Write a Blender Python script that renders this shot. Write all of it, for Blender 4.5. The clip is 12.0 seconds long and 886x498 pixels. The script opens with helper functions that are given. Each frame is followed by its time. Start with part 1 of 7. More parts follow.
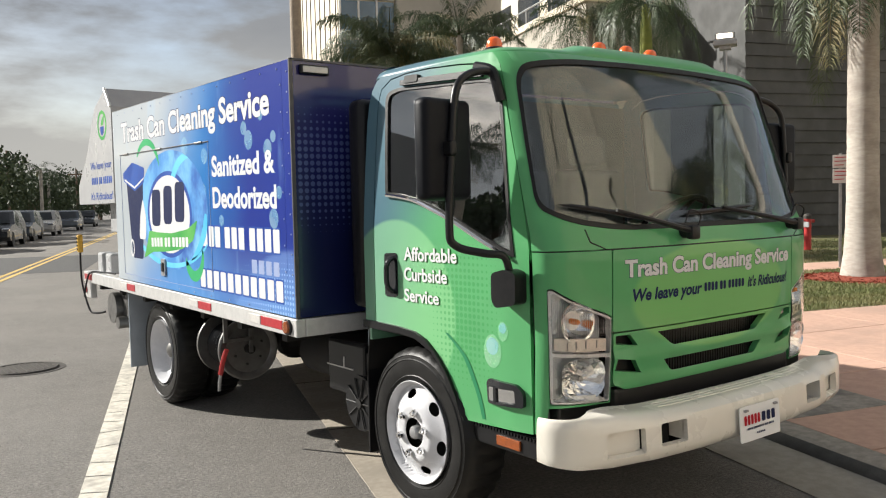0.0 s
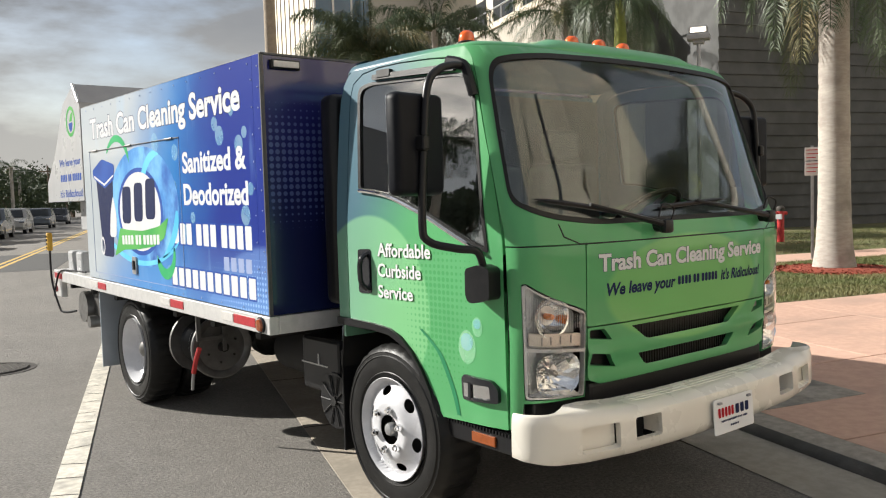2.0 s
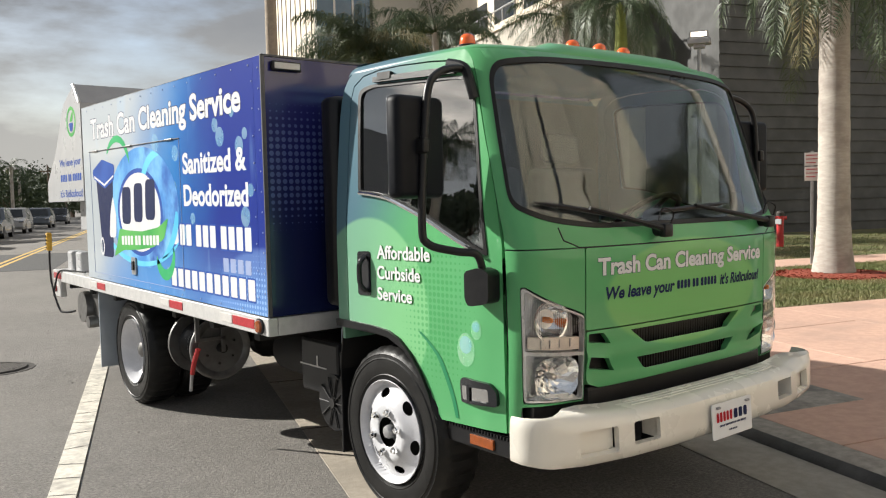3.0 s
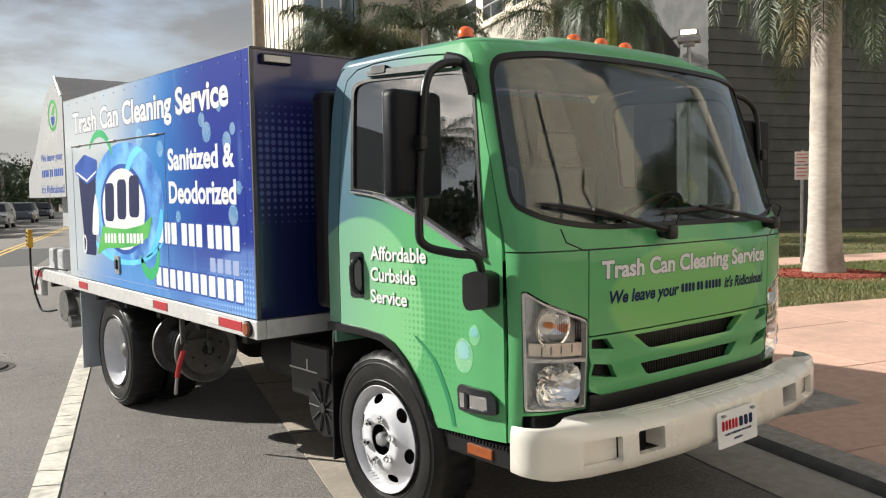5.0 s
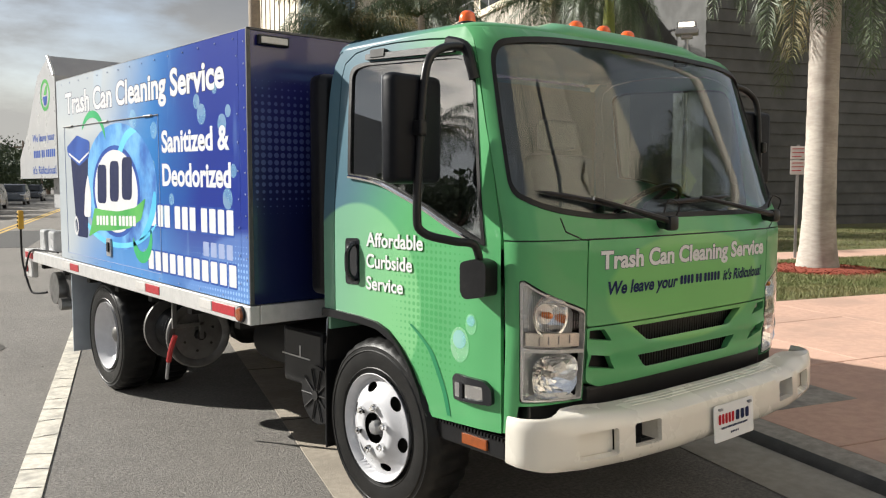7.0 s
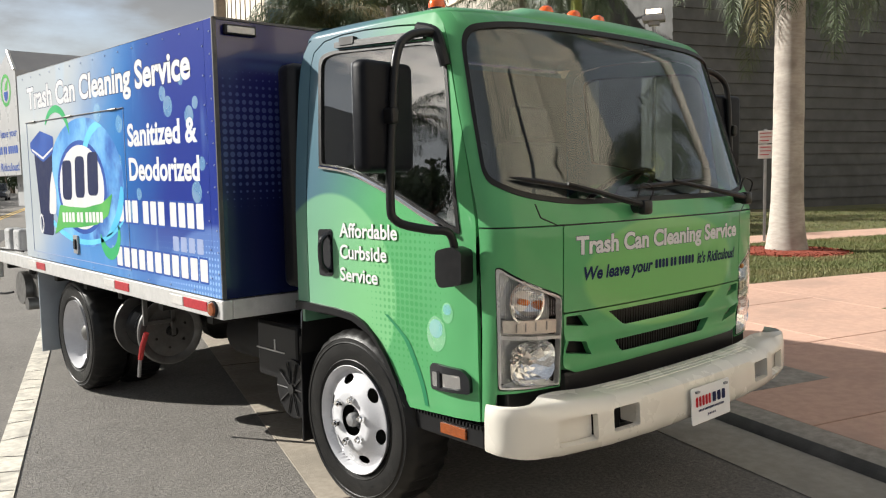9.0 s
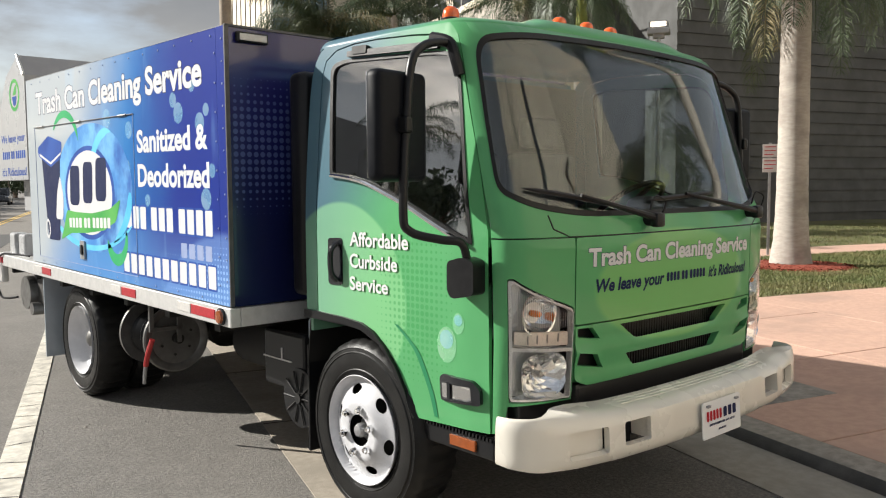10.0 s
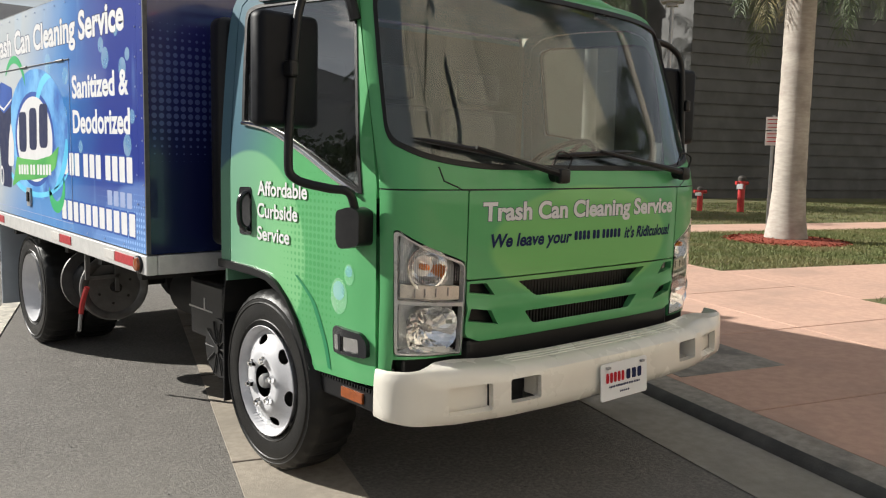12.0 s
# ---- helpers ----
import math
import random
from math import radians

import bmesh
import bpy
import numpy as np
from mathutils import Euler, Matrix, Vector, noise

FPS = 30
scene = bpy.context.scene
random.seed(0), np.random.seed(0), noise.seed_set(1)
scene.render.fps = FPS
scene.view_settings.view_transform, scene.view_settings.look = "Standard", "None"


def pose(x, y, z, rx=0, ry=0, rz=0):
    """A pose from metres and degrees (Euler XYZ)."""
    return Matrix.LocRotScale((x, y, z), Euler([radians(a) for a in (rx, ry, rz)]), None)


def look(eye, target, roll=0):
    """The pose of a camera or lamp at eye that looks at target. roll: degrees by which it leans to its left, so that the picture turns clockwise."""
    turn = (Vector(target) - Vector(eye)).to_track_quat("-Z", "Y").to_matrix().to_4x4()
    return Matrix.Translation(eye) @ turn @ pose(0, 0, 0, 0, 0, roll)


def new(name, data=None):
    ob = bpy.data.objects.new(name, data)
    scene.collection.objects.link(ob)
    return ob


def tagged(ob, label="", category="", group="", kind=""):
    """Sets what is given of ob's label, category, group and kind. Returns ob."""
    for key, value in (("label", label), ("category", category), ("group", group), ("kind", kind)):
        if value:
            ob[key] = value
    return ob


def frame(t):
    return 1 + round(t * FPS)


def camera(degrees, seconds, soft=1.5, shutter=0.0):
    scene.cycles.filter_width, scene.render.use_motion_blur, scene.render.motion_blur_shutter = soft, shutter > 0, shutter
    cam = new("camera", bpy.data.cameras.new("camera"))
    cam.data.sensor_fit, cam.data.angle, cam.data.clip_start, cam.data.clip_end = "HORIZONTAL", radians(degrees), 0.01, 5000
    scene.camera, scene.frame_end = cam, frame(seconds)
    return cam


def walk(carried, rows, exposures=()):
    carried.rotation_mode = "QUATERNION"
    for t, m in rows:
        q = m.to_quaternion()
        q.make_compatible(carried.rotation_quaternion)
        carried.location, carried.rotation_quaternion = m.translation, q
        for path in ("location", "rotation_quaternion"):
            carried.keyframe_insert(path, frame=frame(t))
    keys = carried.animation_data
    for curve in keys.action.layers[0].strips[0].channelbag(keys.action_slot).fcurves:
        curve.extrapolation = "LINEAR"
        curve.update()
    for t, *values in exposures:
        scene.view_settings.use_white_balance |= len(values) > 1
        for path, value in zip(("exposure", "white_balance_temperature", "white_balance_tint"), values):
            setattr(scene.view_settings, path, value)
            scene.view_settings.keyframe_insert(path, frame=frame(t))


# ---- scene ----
cam = camera(56.1, 12.0, 1.15)
PATH = [
    (0, (-3.25, -2.035, 1.481), (-2.037, -0.449, 1.373), -1.3),
    (0.5, (-3.233, -2.027, 1.481), (-2.0, -0.456, 1.368), -1.7),
    (1, (-3.227, -2.026, 1.48), (-1.98, -0.467, 1.363), -1.9),
    (1.5, (-3.224, -2.027, 1.483), (-1.972, -0.472, 1.362), -2.0),
    (2, (-3.222, -2.026, 1.483), (-1.967, -0.474, 1.361), -1.7),
    (2.5, (-3.217, -2.022, 1.484), (-1.961, -0.47, 1.366), -1.5),
    (3, (-3.223, -2.027, 1.484), (-1.967, -0.476, 1.368), -1.3),
    (4.8, (-3.158, -1.926, 1.486), (-1.879, -0.394, 1.363), -0.8),
    (5, (-3.167, -1.891, 1.497), (-1.886, -0.36, 1.372), -1.0),
    (5.5, (-3.161, -1.842, 1.491), (-1.877, -0.315, 1.353), -0.8),
    (6, (-3.159, -1.844, 1.49), (-1.877, -0.317, 1.338), 0.0),
    (6.5, (-3.154, -1.85, 1.491), (-1.872, -0.323, 1.337), 0.1),
    (7, (-3.152, -1.845, 1.487), (-1.86, -0.327, 1.336), -0.0),
    (9, (-3.138, -1.818, 1.475), (-1.798, -0.344, 1.302), -1.1),
    (9.5, (-3.141, -1.797, 1.478), (-1.793, -0.329, 1.312), -0.9),
    (10, (-3.159, -1.779, 1.477), (-1.819, -0.302, 1.327), -0.4),
    (10.5, (-3.174, -1.763, 1.477), (-1.876, -0.248, 1.338), 0.0),
    (11, (-3.163, -1.757, 1.474), (-1.914, -0.203, 1.323), -0.5),
    (11.5, (-3.016, -1.887, 1.442), (-1.76, -0.341, 1.27), -0.8),
    (12, (-2.758, -2.064, 1.411), (-1.459, -0.56, 1.185), 1.2),
]
walk(cam, [(t, look(eye, target, roll)) for t, eye, target, roll in PATH], [(0.0, 0.29, 6200, 10), (10.8, 0.27, 6200, 10), (11.5, 0.14, 6200, 10), (12.0, 0.14, 6200, 10)])

# ---- world, sun ----
SUN_AZ = (-0.55, 0.835)          # towards the sun, on the ground
SUN_EL = radians(29)
world = bpy.data.worlds.new("sky")
scene.world = world
world.use_nodes = True
wn, wl = world.node_tree.nodes, world.node_tree.links
sky = wn.new("ShaderNodeTexSky")
sky.sky_type, sky.sun_disc, sky.sun_elevation = "NISHITA", False, SUN_EL
sky.sun_rotation = math.atan2(SUN_AZ[0], SUN_AZ[1])
sky.air_density, sky.dust_density = 1.0, 2.5
coord = wn.new("ShaderNodeTexCoord")
mapping = wn.new("ShaderNodeMapping")
mapping.inputs["Scale"].default_value = (1.0, 1.0, 3.2)
mapping.inputs["Location"].default_value = (0.35, 0.2, 0.15)
clouds = wn.new("ShaderNodeTexNoise")
clouds.inputs["Scale"].default_value, clouds.inputs["Detail"].default_value = 2.1, 8.0
clouds.inputs["Roughness"].default_value = 0.55
cover = wn.new("ShaderNodeValToRGB")
cover.color_ramp.elements[0].position, cover.color_ramp.elements[1].position = 0.30, 0.47
shade = wn.new("ShaderNodeValToRGB")
shade.color_ramp.elements[0].position, shade.color_ramp.elements[1].position = 0.40, 0.72
shade.color_ramp.elements[0].color = (4.2, 4.25, 4.3, 1)
shade.color_ramp.elements[1].color = (2.1, 2.3, 2.65, 1)
blend = wn.new("ShaderNodeMix")
blend.data_type = "RGBA"
wl.new(coord.outputs["Generated"], mapping.inputs["Vector"])
wl.new(mapping.outputs["Vector"], clouds.inputs["Vector"])
wl.new(clouds.outputs["Fac"], cover.inputs["Fac"])
wl.new(clouds.outputs["Fac"], shade.inputs["Fac"])
facing = wn.new("ShaderNodeVectorMath")
facing.operation = "DOT_PRODUCT"
facing.inputs[1].default_value = (-SUN_AZ[0], -SUN_AZ[1], 0.35)
lit = wn.new("ShaderNodeMapRange")
lit.inputs["From Min"].default_value, lit.inputs["From Max"].default_value = -0.9, 0.7
lit.inputs["To Min"].default_value, lit.inputs["To Max"].default_value = 0.27, 0.86
lit_clouds = wn.new("ShaderNodeVectorMath")
lit_clouds.operation = "SCALE"
wl.new(coord.outputs["Generated"], facing.inputs[0])
wl.new(facing.outputs["Value"], lit.inputs["Value"])
wl.new(shade.outputs["Color"], lit_clouds.inputs[0])
height = wn.new("ShaderNodeSeparateXYZ")
haze = wn.new("ShaderNodeMapRange")
haze.inputs["From Min"].default_value, haze.inputs["From Max"].default_value = 0.0, 0.28
haze.inputs["To Min"].default_value, haze.inputs["To Max"].default_value = 1.5, 1.0
hazed = wn.new("ShaderNodeMath")
hazed.operation = "MULTIPLY"
wl.new(coord.outputs["Generated"], height.inputs[0])
wl.new(height.outputs["Z"], haze.inputs["Value"])
near_sun = wn.new("ShaderNodeMapRange")
near_sun.inputs["From Min"].default_value, near_sun.inputs["From Max"].default_value = -0.78, -0.98
near_sun.inputs["To Min"].default_value, near_sun.inputs["To Max"].default_value = 0.0, 1.3
glare = wn.new("ShaderNodeMath")
glare.operation = "ADD"
wl.new(facing.outputs["Value"], near_sun.inputs["Value"])
wl.new(lit.outputs["Result"], glare.inputs[0])
wl.new(near_sun.outputs["Result"], glare.inputs[1])
wl.new(glare.outputs[0], hazed.inputs[0])
wl.new(haze.outputs["Result"], hazed.inputs[1])
wl.new(hazed.outputs[0], lit_clouds.inputs["Scale"])
wl.new(cover.outputs["Color"], blend.inputs["Factor"])
wl.new(sky.outputs["Color"], blend.inputs["A"])
horizon = wn.new("ShaderNodeMix")
horizon.data_type = "RGBA"
horizon.inputs["B"].default_value = (4.5, 4.2, 3.6, 1)
low_sky = wn.new("ShaderNodeMapRange")
low_sky.inputs["From Min"].default_value, low_sky.inputs["From Max"].default_value = 0.02, 0.24
low_sky.inputs["To Min"].default_value, low_sky.inputs["To Max"].default_value = 0.75, 0.0
wl.new(height.outputs["Z"], low_sky.inputs["Value"])
wl.new(low_sky.outputs["Result"], horizon.inputs["Factor"])
wl.new(lit_clouds.outputs["Vector"], horizon.inputs["A"])
wl.new(horizon.outputs["Result"], blend.inputs["B"])
wl.new(blend.outputs["Result"], wn["Background"].inputs["Color"])
wn["Background"].inputs["Strength"].default_value = 0.13

sun_data = bpy.data.lights.new("sun", "SUN")
sun_data.energy, sun_data.angle, sun_data.color = 7.3, radians(0.6), (1.0, 0.94, 0.83)
sun = new("sun", sun_data)
sun.matrix_world = look((0, 0, 20), (-SUN_AZ[0] * math.cos(SUN_EL), -SUN_AZ[1] * math.cos(SUN_EL), 20 - math.sin(SUN_EL)))


# ---- mesh helpers ----
from mathutils.geometry import delaunay_2d_cdt


def RD(s, r, z=0.0):
    """Street coordinates: s across the street towards the kerb, r along it."""
    return Vector((0.943 * s + 0.334 * r, -0.334 * s + 0.943 * r, z))


def interp(v, xs, ys):
    return float(np.interp(v, xs, ys))


def part(name, bm, material, parent=None, label="", smooth=False):
    me = bpy.data.meshes.new(name)
    if isinstance(bm, bmesh.types.BMesh):
        if smooth:
            for f in bm.faces:
                f.smooth = True
        bm.to_mesh(me)
        bm.free()
    else:
        me = bm
    if smooth:
        try:
            me.set_sharp_from_angle(angle=radians(38))
        except AttributeError:
            pass
    mats = material if isinstance(material, (list, tuple)) else [material]
    for m in mats:
        me.materials.append(m)
    ob = new(name, me)
    if parent is not None:
        ob.parent = parent
        root = parent
        while root.parent is not None:
            root = root.parent
        if parent is root:
            ob.matrix_parent_inverse = root.matrix_basis.inverted()
    if label:
        ob["label"] = label
    return ob


def thing(name, base, label, category, group="", kind=""):
    e = new(name)
    e.empty_display_size = 0.2
    e.location = base
    return tagged(e, label, category, group, kind)


def box(bm, x0, x1, y0, y1, z0, z1, bevel=0.0, m=None, seg=2):
    r = bmesh.ops.create_cube(bm, size=1.0)
    vs = r["verts"]
    bmesh.ops.scale(bm, vec=(abs(x1 - x0), abs(y1 - y0), abs(z1 - z0)), verts=vs)
    bmesh.ops.translate(bm, vec=((x0 + x1) / 2, (y0 + y1) / 2, (z0 + z1) / 2), verts=vs)
    if bevel:
        es = list({e for v in vs for e in v.link_edges})
        o = bmesh.ops.bevel(bm, geom=es, offset=bevel, segments=seg, affect="EDGES", profile=0.5)
        vs = list({v for f in o["faces"] for v in f.verts} | {v for v in vs if v.is_valid})
    if m is not None:
        bmesh.ops.transform(bm, matrix=m, verts=vs)
    return vs


def cyl(bm, p0, p1, r0, r1=None, seg=16, caps=True):
    p0, p1 = Vector(p0), Vector(p1)
    d = p1 - p0
    r1 = r0 if r1 is None else r1
    o = bmesh.ops.create_cone(bm, cap_ends=caps, segments=seg, radius1=r0, radius2=r1, depth=d.length)
    m = Matrix.Translation((p0 + p1) / 2) @ d.to_track_quat("Z", "Y").to_matrix().to_4x4()
    bmesh.ops.transform(bm, matrix=m, verts=o["verts"])
    return o["verts"]


def ball(bm, c, r, seg=16, squash=(1, 1, 1)):
    o = bmesh.ops.create_uvsphere(bm, u_segments=seg, v_segments=max(6, seg // 2), radius=r)
    bmesh.ops.scale(bm, vec=squash, verts=o["verts"])
    bmesh.ops.translate(bm, vec=c, verts=o["verts"])
    return o["verts"]


def smooth_path(pts, n=6):
    P = [Vector(p) for p in pts]
    out = []
    for i in range(len(P) - 1):
        a, b, c, d = P[max(i - 1, 0)], P[i], P[i + 1], P[min(i + 2, len(P) - 1)]
        for k in range(n):
            t = k / n
            out.append(0.5 * ((2 * b) + (c - a) * t + (2 * a - 5 * b + 4 * c - d) * t * t + (3 * b - a - 3 * c + d) * t ** 3))
    out.append(P[-1])
    return out


def tube(bm, pts, radius, seg=8, n=6, caps=True):
    P = smooth_path(pts, n) if n > 1 else [Vector(p) for p in pts]
    rings, up = [], None
    for i, p in enumerate(P):
        d = (P[min(i + 1, len(P) - 1)] - P[max(i - 1, 0)]).normalized()
        if up is None:
            up = d.orthogonal().normalized()
        up = (up - d * up.dot(d)).normalized()
        side = d.cross(up)
        r = radius if not callable(radius) else radius(i / (len(P) - 1))
        rings.append([bm.verts.new(p + (up * math.cos(a) + side * math.sin(a)) * r) for a in [2 * math.pi * k / seg for k in range(seg)]])
    for a, b in zip(rings, rings[1:]):
        for k in range(seg):
            bm.faces.new((a[k], a[(k + 1) % seg], b[(k + 1) % seg], b[k]))
    if caps:
        bm.faces.new(rings[0][::-1])
        bm.faces.new(rings[-1])


def lathe(bm, profile, centre, axis="x", seg=48, sign=1):
    """profile: (radius, offset along the axis)."""
    rings = []
    for r, a in profile:
        ring = []
        for k in range(seg):
            t = 2 * math.pi * k / seg
            c, s = r * math.cos(t), r * math.sin(t)
            v = (a * sign, c, s) if axis == "x" else ((c, a * sign, s) if axis == "y" else (c, s, a * sign))
            ring.append(bm.verts.new(Vector(centre) + Vector(v)))
        rings.append(ring)
    for a, b in zip(rings, rings[1:]):
        for k in range(seg):
            bm.faces.new((a[k], a[(k + 1) % seg], b[(k + 1) % seg], b[k]))
    bmesh.ops.recalc_face_normals(bm, faces=bm.faces)


def rounded(pts, r, n=5):
    """A polygon with rounded corners; r is one radius or one for each corner."""
    out = []
    k = len(pts)
    for i in range(k):
        p, a, b = Vector(pts[i]), Vector(pts[i - 1]), Vector(pts[(i + 1) % k])
        rr = r[i] if isinstance(r, (list, tuple)) else r
        da, db = (a - p), (b - p)
        rr = min(rr, da.length * 0.48, db.length * 0.48)
        if rr < 1e-5:
            out.append((p.x, p.y))
            continue
        s, e = p + da.normalized() * rr, p + db.normalized() * rr
        for j in range(n + 1):
            t = j / n
            q = s * (1 - t) ** 2 + p * 2 * t * (1 - t) + e * t * t
            out.append((q.x, q.y))
    return out


def ellipse(cx, cy, rx, ry, n=40, a0=0.0):
    return [(cx + rx * math.cos(2 * math.pi * k / n), cy + ry * math.sin(2 * math.pi * k / n)) for k in range(n)]


def inside(p, poly):
    x, y = p
    hit = False
    j = len(poly) - 1
    for i in range(len(poly)):
        xi, yi = poly[i]
        xj, yj = poly[j]
        if (yi > y) != (yj > y) and x < (xj - xi) * (y - yi) / (yj - yi) + xi:
            hit = not hit
        j = i
    return hit


def dense(poly, step):
    out = []
    for i in range(len(poly)):
        a, b = Vector(poly[i]), Vector(poly[(i + 1) % len(poly)])
        n = max(1, int((b - a).length / step))
        out += [tuple(a.lerp(b, k / n)) for k in range(n)]
    return out


def thicken(bm, thick):
    """Gives a sheet a back face and edges, thick behind its front."""
    acc = {v: Vector() for v in bm.verts}
    front_faces = list(bm.faces)
    for f in front_faces:
        a = f.normal * f.calc_area()
        for v in f.verts:
            acc[v] += a
    back = {v: bm.verts.new(v.co - (n.normalized() if n.length else Vector((0, 0, 0))) * thick) for v, n in acc.items()}
    rim = [e for e in bm.edges if len(e.link_faces) == 1]
    for f in front_faces:
        bm.faces.new([back[v] for v in reversed(f.verts)])
    for e in rim:
        l = e.link_loops[0]
        a, b = l.vert, l.link_loop_next.vert
        bm.faces.new((b, a, back[a], back[b]))
    bm.normal_update()


def panel(outline, holes, fn, step=0.06, thick=0.0, out=None):
    """A sheet with holes, drawn flat and laid on the surface fn(u, v); out: a direction that its face looks to."""
    outline = dense(outline, step)
    holes = [dense(h, step) for h in holes]
    vs, es = [], []
    for loop in [outline] + holes:
        k = len(vs)
        vs += [Vector(p) for p in loop]
        es += [(k + i, k + (i + 1) % len(loop)) for i in range(len(loop))]
    us, ws = [p[0] for p in outline], [p[1] for p in outline]
    u = min(us) + step * 0.5
    while u < max(us):
        w = min(ws) + step * 0.5
        while w < max(ws):
            if inside((u, w), outline) and not any(inside((u, w), h) for h in holes):
                vs.append(Vector((u, w)))
            w += step
        u += step
    v2, _, fs, _, _, _ = delaunay_2d_cdt(vs, es, [], 0, 1e-5)
    bm = bmesh.new()
    made = {}
    for f in fs:
        c = sum((Vector(v2[i]) for i in f), Vector((0, 0))) / len(f)
        if not inside(c, outline) or any(inside(c, h) for h in holes):
            continue
        for i in f:
            if i not in made:
                made[i] = bm.verts.new(fn(v2[i][0], v2[i][1]))
        try:
            bm.faces.new([made[i] for i in f])
        except ValueError:
            pass
    bm.normal_update()
    if out is not None and bm.faces:
        tot = sum((f.normal * f.calc_area() for f in bm.faces), Vector())
        if tot.dot(Vector(out)) < 0:
            bmesh.ops.reverse_faces(bm, faces=bm.faces)
            bm.normal_update()
    if thick:
        thicken(bm, thick)
    return bm


# ---- materials ----
def nodes_of(name):
    m = bpy.data.materials.new(name)
    m.use_nodes = True
    return m, m.node_tree.nodes, m.node_tree.links, m.node_tree.nodes["Principled BSDF"]


def noise_node(n, l, scale, detail=4.0, rough=0.55, where="Object", stretch=None):
    tc = n.new("ShaderNodeTexCoord")
    t = n.new("ShaderNodeTexNoise")
    t.inputs["Scale"].default_value, t.inputs["Detail"].default_value, t.inputs["Roughness"].default_value = scale, detail, rough
    if stretch:
        mp = n.new("ShaderNodeMapping")
        mp.inputs["Scale"].default_value = stretch
        l.new(tc.outputs[where], mp.inputs["Vector"])
        l.new(mp.outputs["Vector"], t.inputs["Vector"])
    else:
        l.new(tc.outputs[where], t.inputs["Vector"])
    return t.outputs["Fac"]


def mathn(n, l, op, a, b=None, c=None, clamp=False):
    k = n.new("ShaderNodeMath")
    k.operation, k.use_clamp = op, clamp
    for i, v in enumerate((a, b, c)):
        if v is None:
            continue
        if isinstance(v, (int, float)):
            k.inputs[i].default_value = v
        else:
            l.new(v, k.inputs[i])
    return k.outputs[0]


def mixn(n, l, f, a, b, mode="MIX"):
    k = n.new("ShaderNodeMix")
    k.data_type, k.blend_type = "RGBA", mode
    for key, v in (("Factor", f), ("A", a), ("B", b)):
        sock = [s for s in k.inputs if s.name == key and (s.type == "RGBA" or (key == "Factor" and s.type == "VALUE"))][0]
        if isinstance(v, (int, float)):
            sock.default_value = v
        elif isinstance(v, tuple):
            sock.default_value = (*v[:3], 1)
        else:
            l.new(v, sock)
    return [s for s in k.outputs if s.type == "RGBA"][0]


def ramp(n, l, f, lo, hi):
    k = n.new("ShaderNodeMapRange")
    k.interpolation_type = "SMOOTHSTEP"
    l.new(f, k.inputs["Value"])
    k.inputs["From Min"].default_value, k.inputs["From Max"].default_value = lo, hi
    return k.outputs["Result"]


def bump(n, l, b, height, strength=0.3, dist=0.01):
    k = n.new("ShaderNodeBump")
    k.inputs["Strength"].default_value, k.inputs["Distance"].default_value = strength, dist
    l.new(height, k.inputs["Height"])
    l.new(k.outputs["Normal"], b.inputs["Normal"])


def surface(name, a, b=None, scale=8.0, rough=0.6, metal=0.0, big=0.0, bumpy=0.0, bscale=60.0, coat=0.0, stretch=None, spec=0.5, c=None, roughvar=0.12, each=0.0):
    """A surface with two colours mixed by a fine and a coarse noise, rough and bumpy as told."""
    m, n, l, p = nodes_of(name)
    b = b or tuple(v * 0.85 for v in a)
    f1 = noise_node(n, l, scale, 6, 0.6, stretch=stretch)
    f1 = ramp(n, l, f1, 0.3, 0.7)
    col = mixn(n, l, f1, a, b)
    if c is not None:
        f2 = ramp(n, l, noise_node(n, l, big or scale * 0.12, 4, 0.6), 0.45, 0.72)
        col = mixn(n, l, f2, col, c)
    if each:
        oi = n.new("ShaderNodeObjectInfo")
        v = mathn(n, l, "MULTIPLY_ADD", oi.outputs["Random"], 2 * each, 1 - each)
        hs = n.new("ShaderNodeHueSaturation")
        l.new(v, hs.inputs["Value"])
        l.new(col, hs.inputs["Color"])
        col = hs.outputs["Color"]
    l.new(col, p.inputs["Base Color"])
    rr = mathn(n, l, "MULTIPLY_ADD", f1, roughvar, rough - roughvar / 2)
    l.new(rr, p.inputs["Roughness"])
    p.inputs["Metallic"].default_value = metal
    p.inputs["Coat Weight"].default_value = coat
    p.inputs["Coat Roughness"].default_value = 0.05
    p.inputs["Specular IOR Level"].default_value = spec
    if bumpy:
        bump(n, l, p, noise_node(n, l, bscale, 5, 0.65), bumpy, 0.01)
    return m


def glass(name, tint, rough=0.0, ior=1.5):
    m, n, l, p = nodes_of(name)
    p.inputs["Base Color"].default_value = (*tint, 1)
    p.inputs["Roughness"].default_value = rough
    p.inputs["Transmission Weight"].default_value = 1.0
    p.inputs["IOR"].default_value = ior
    return m


def glow(name, colour, strength):
    m, n, l, p = nodes_of(name)
    p.inputs["Base Color"].default_value = (*colour, 1)
    p.inputs["Emission Color"].default_value = (*colour, 1)
    p.inputs["Emission Strength"].default_value = strength
    return m


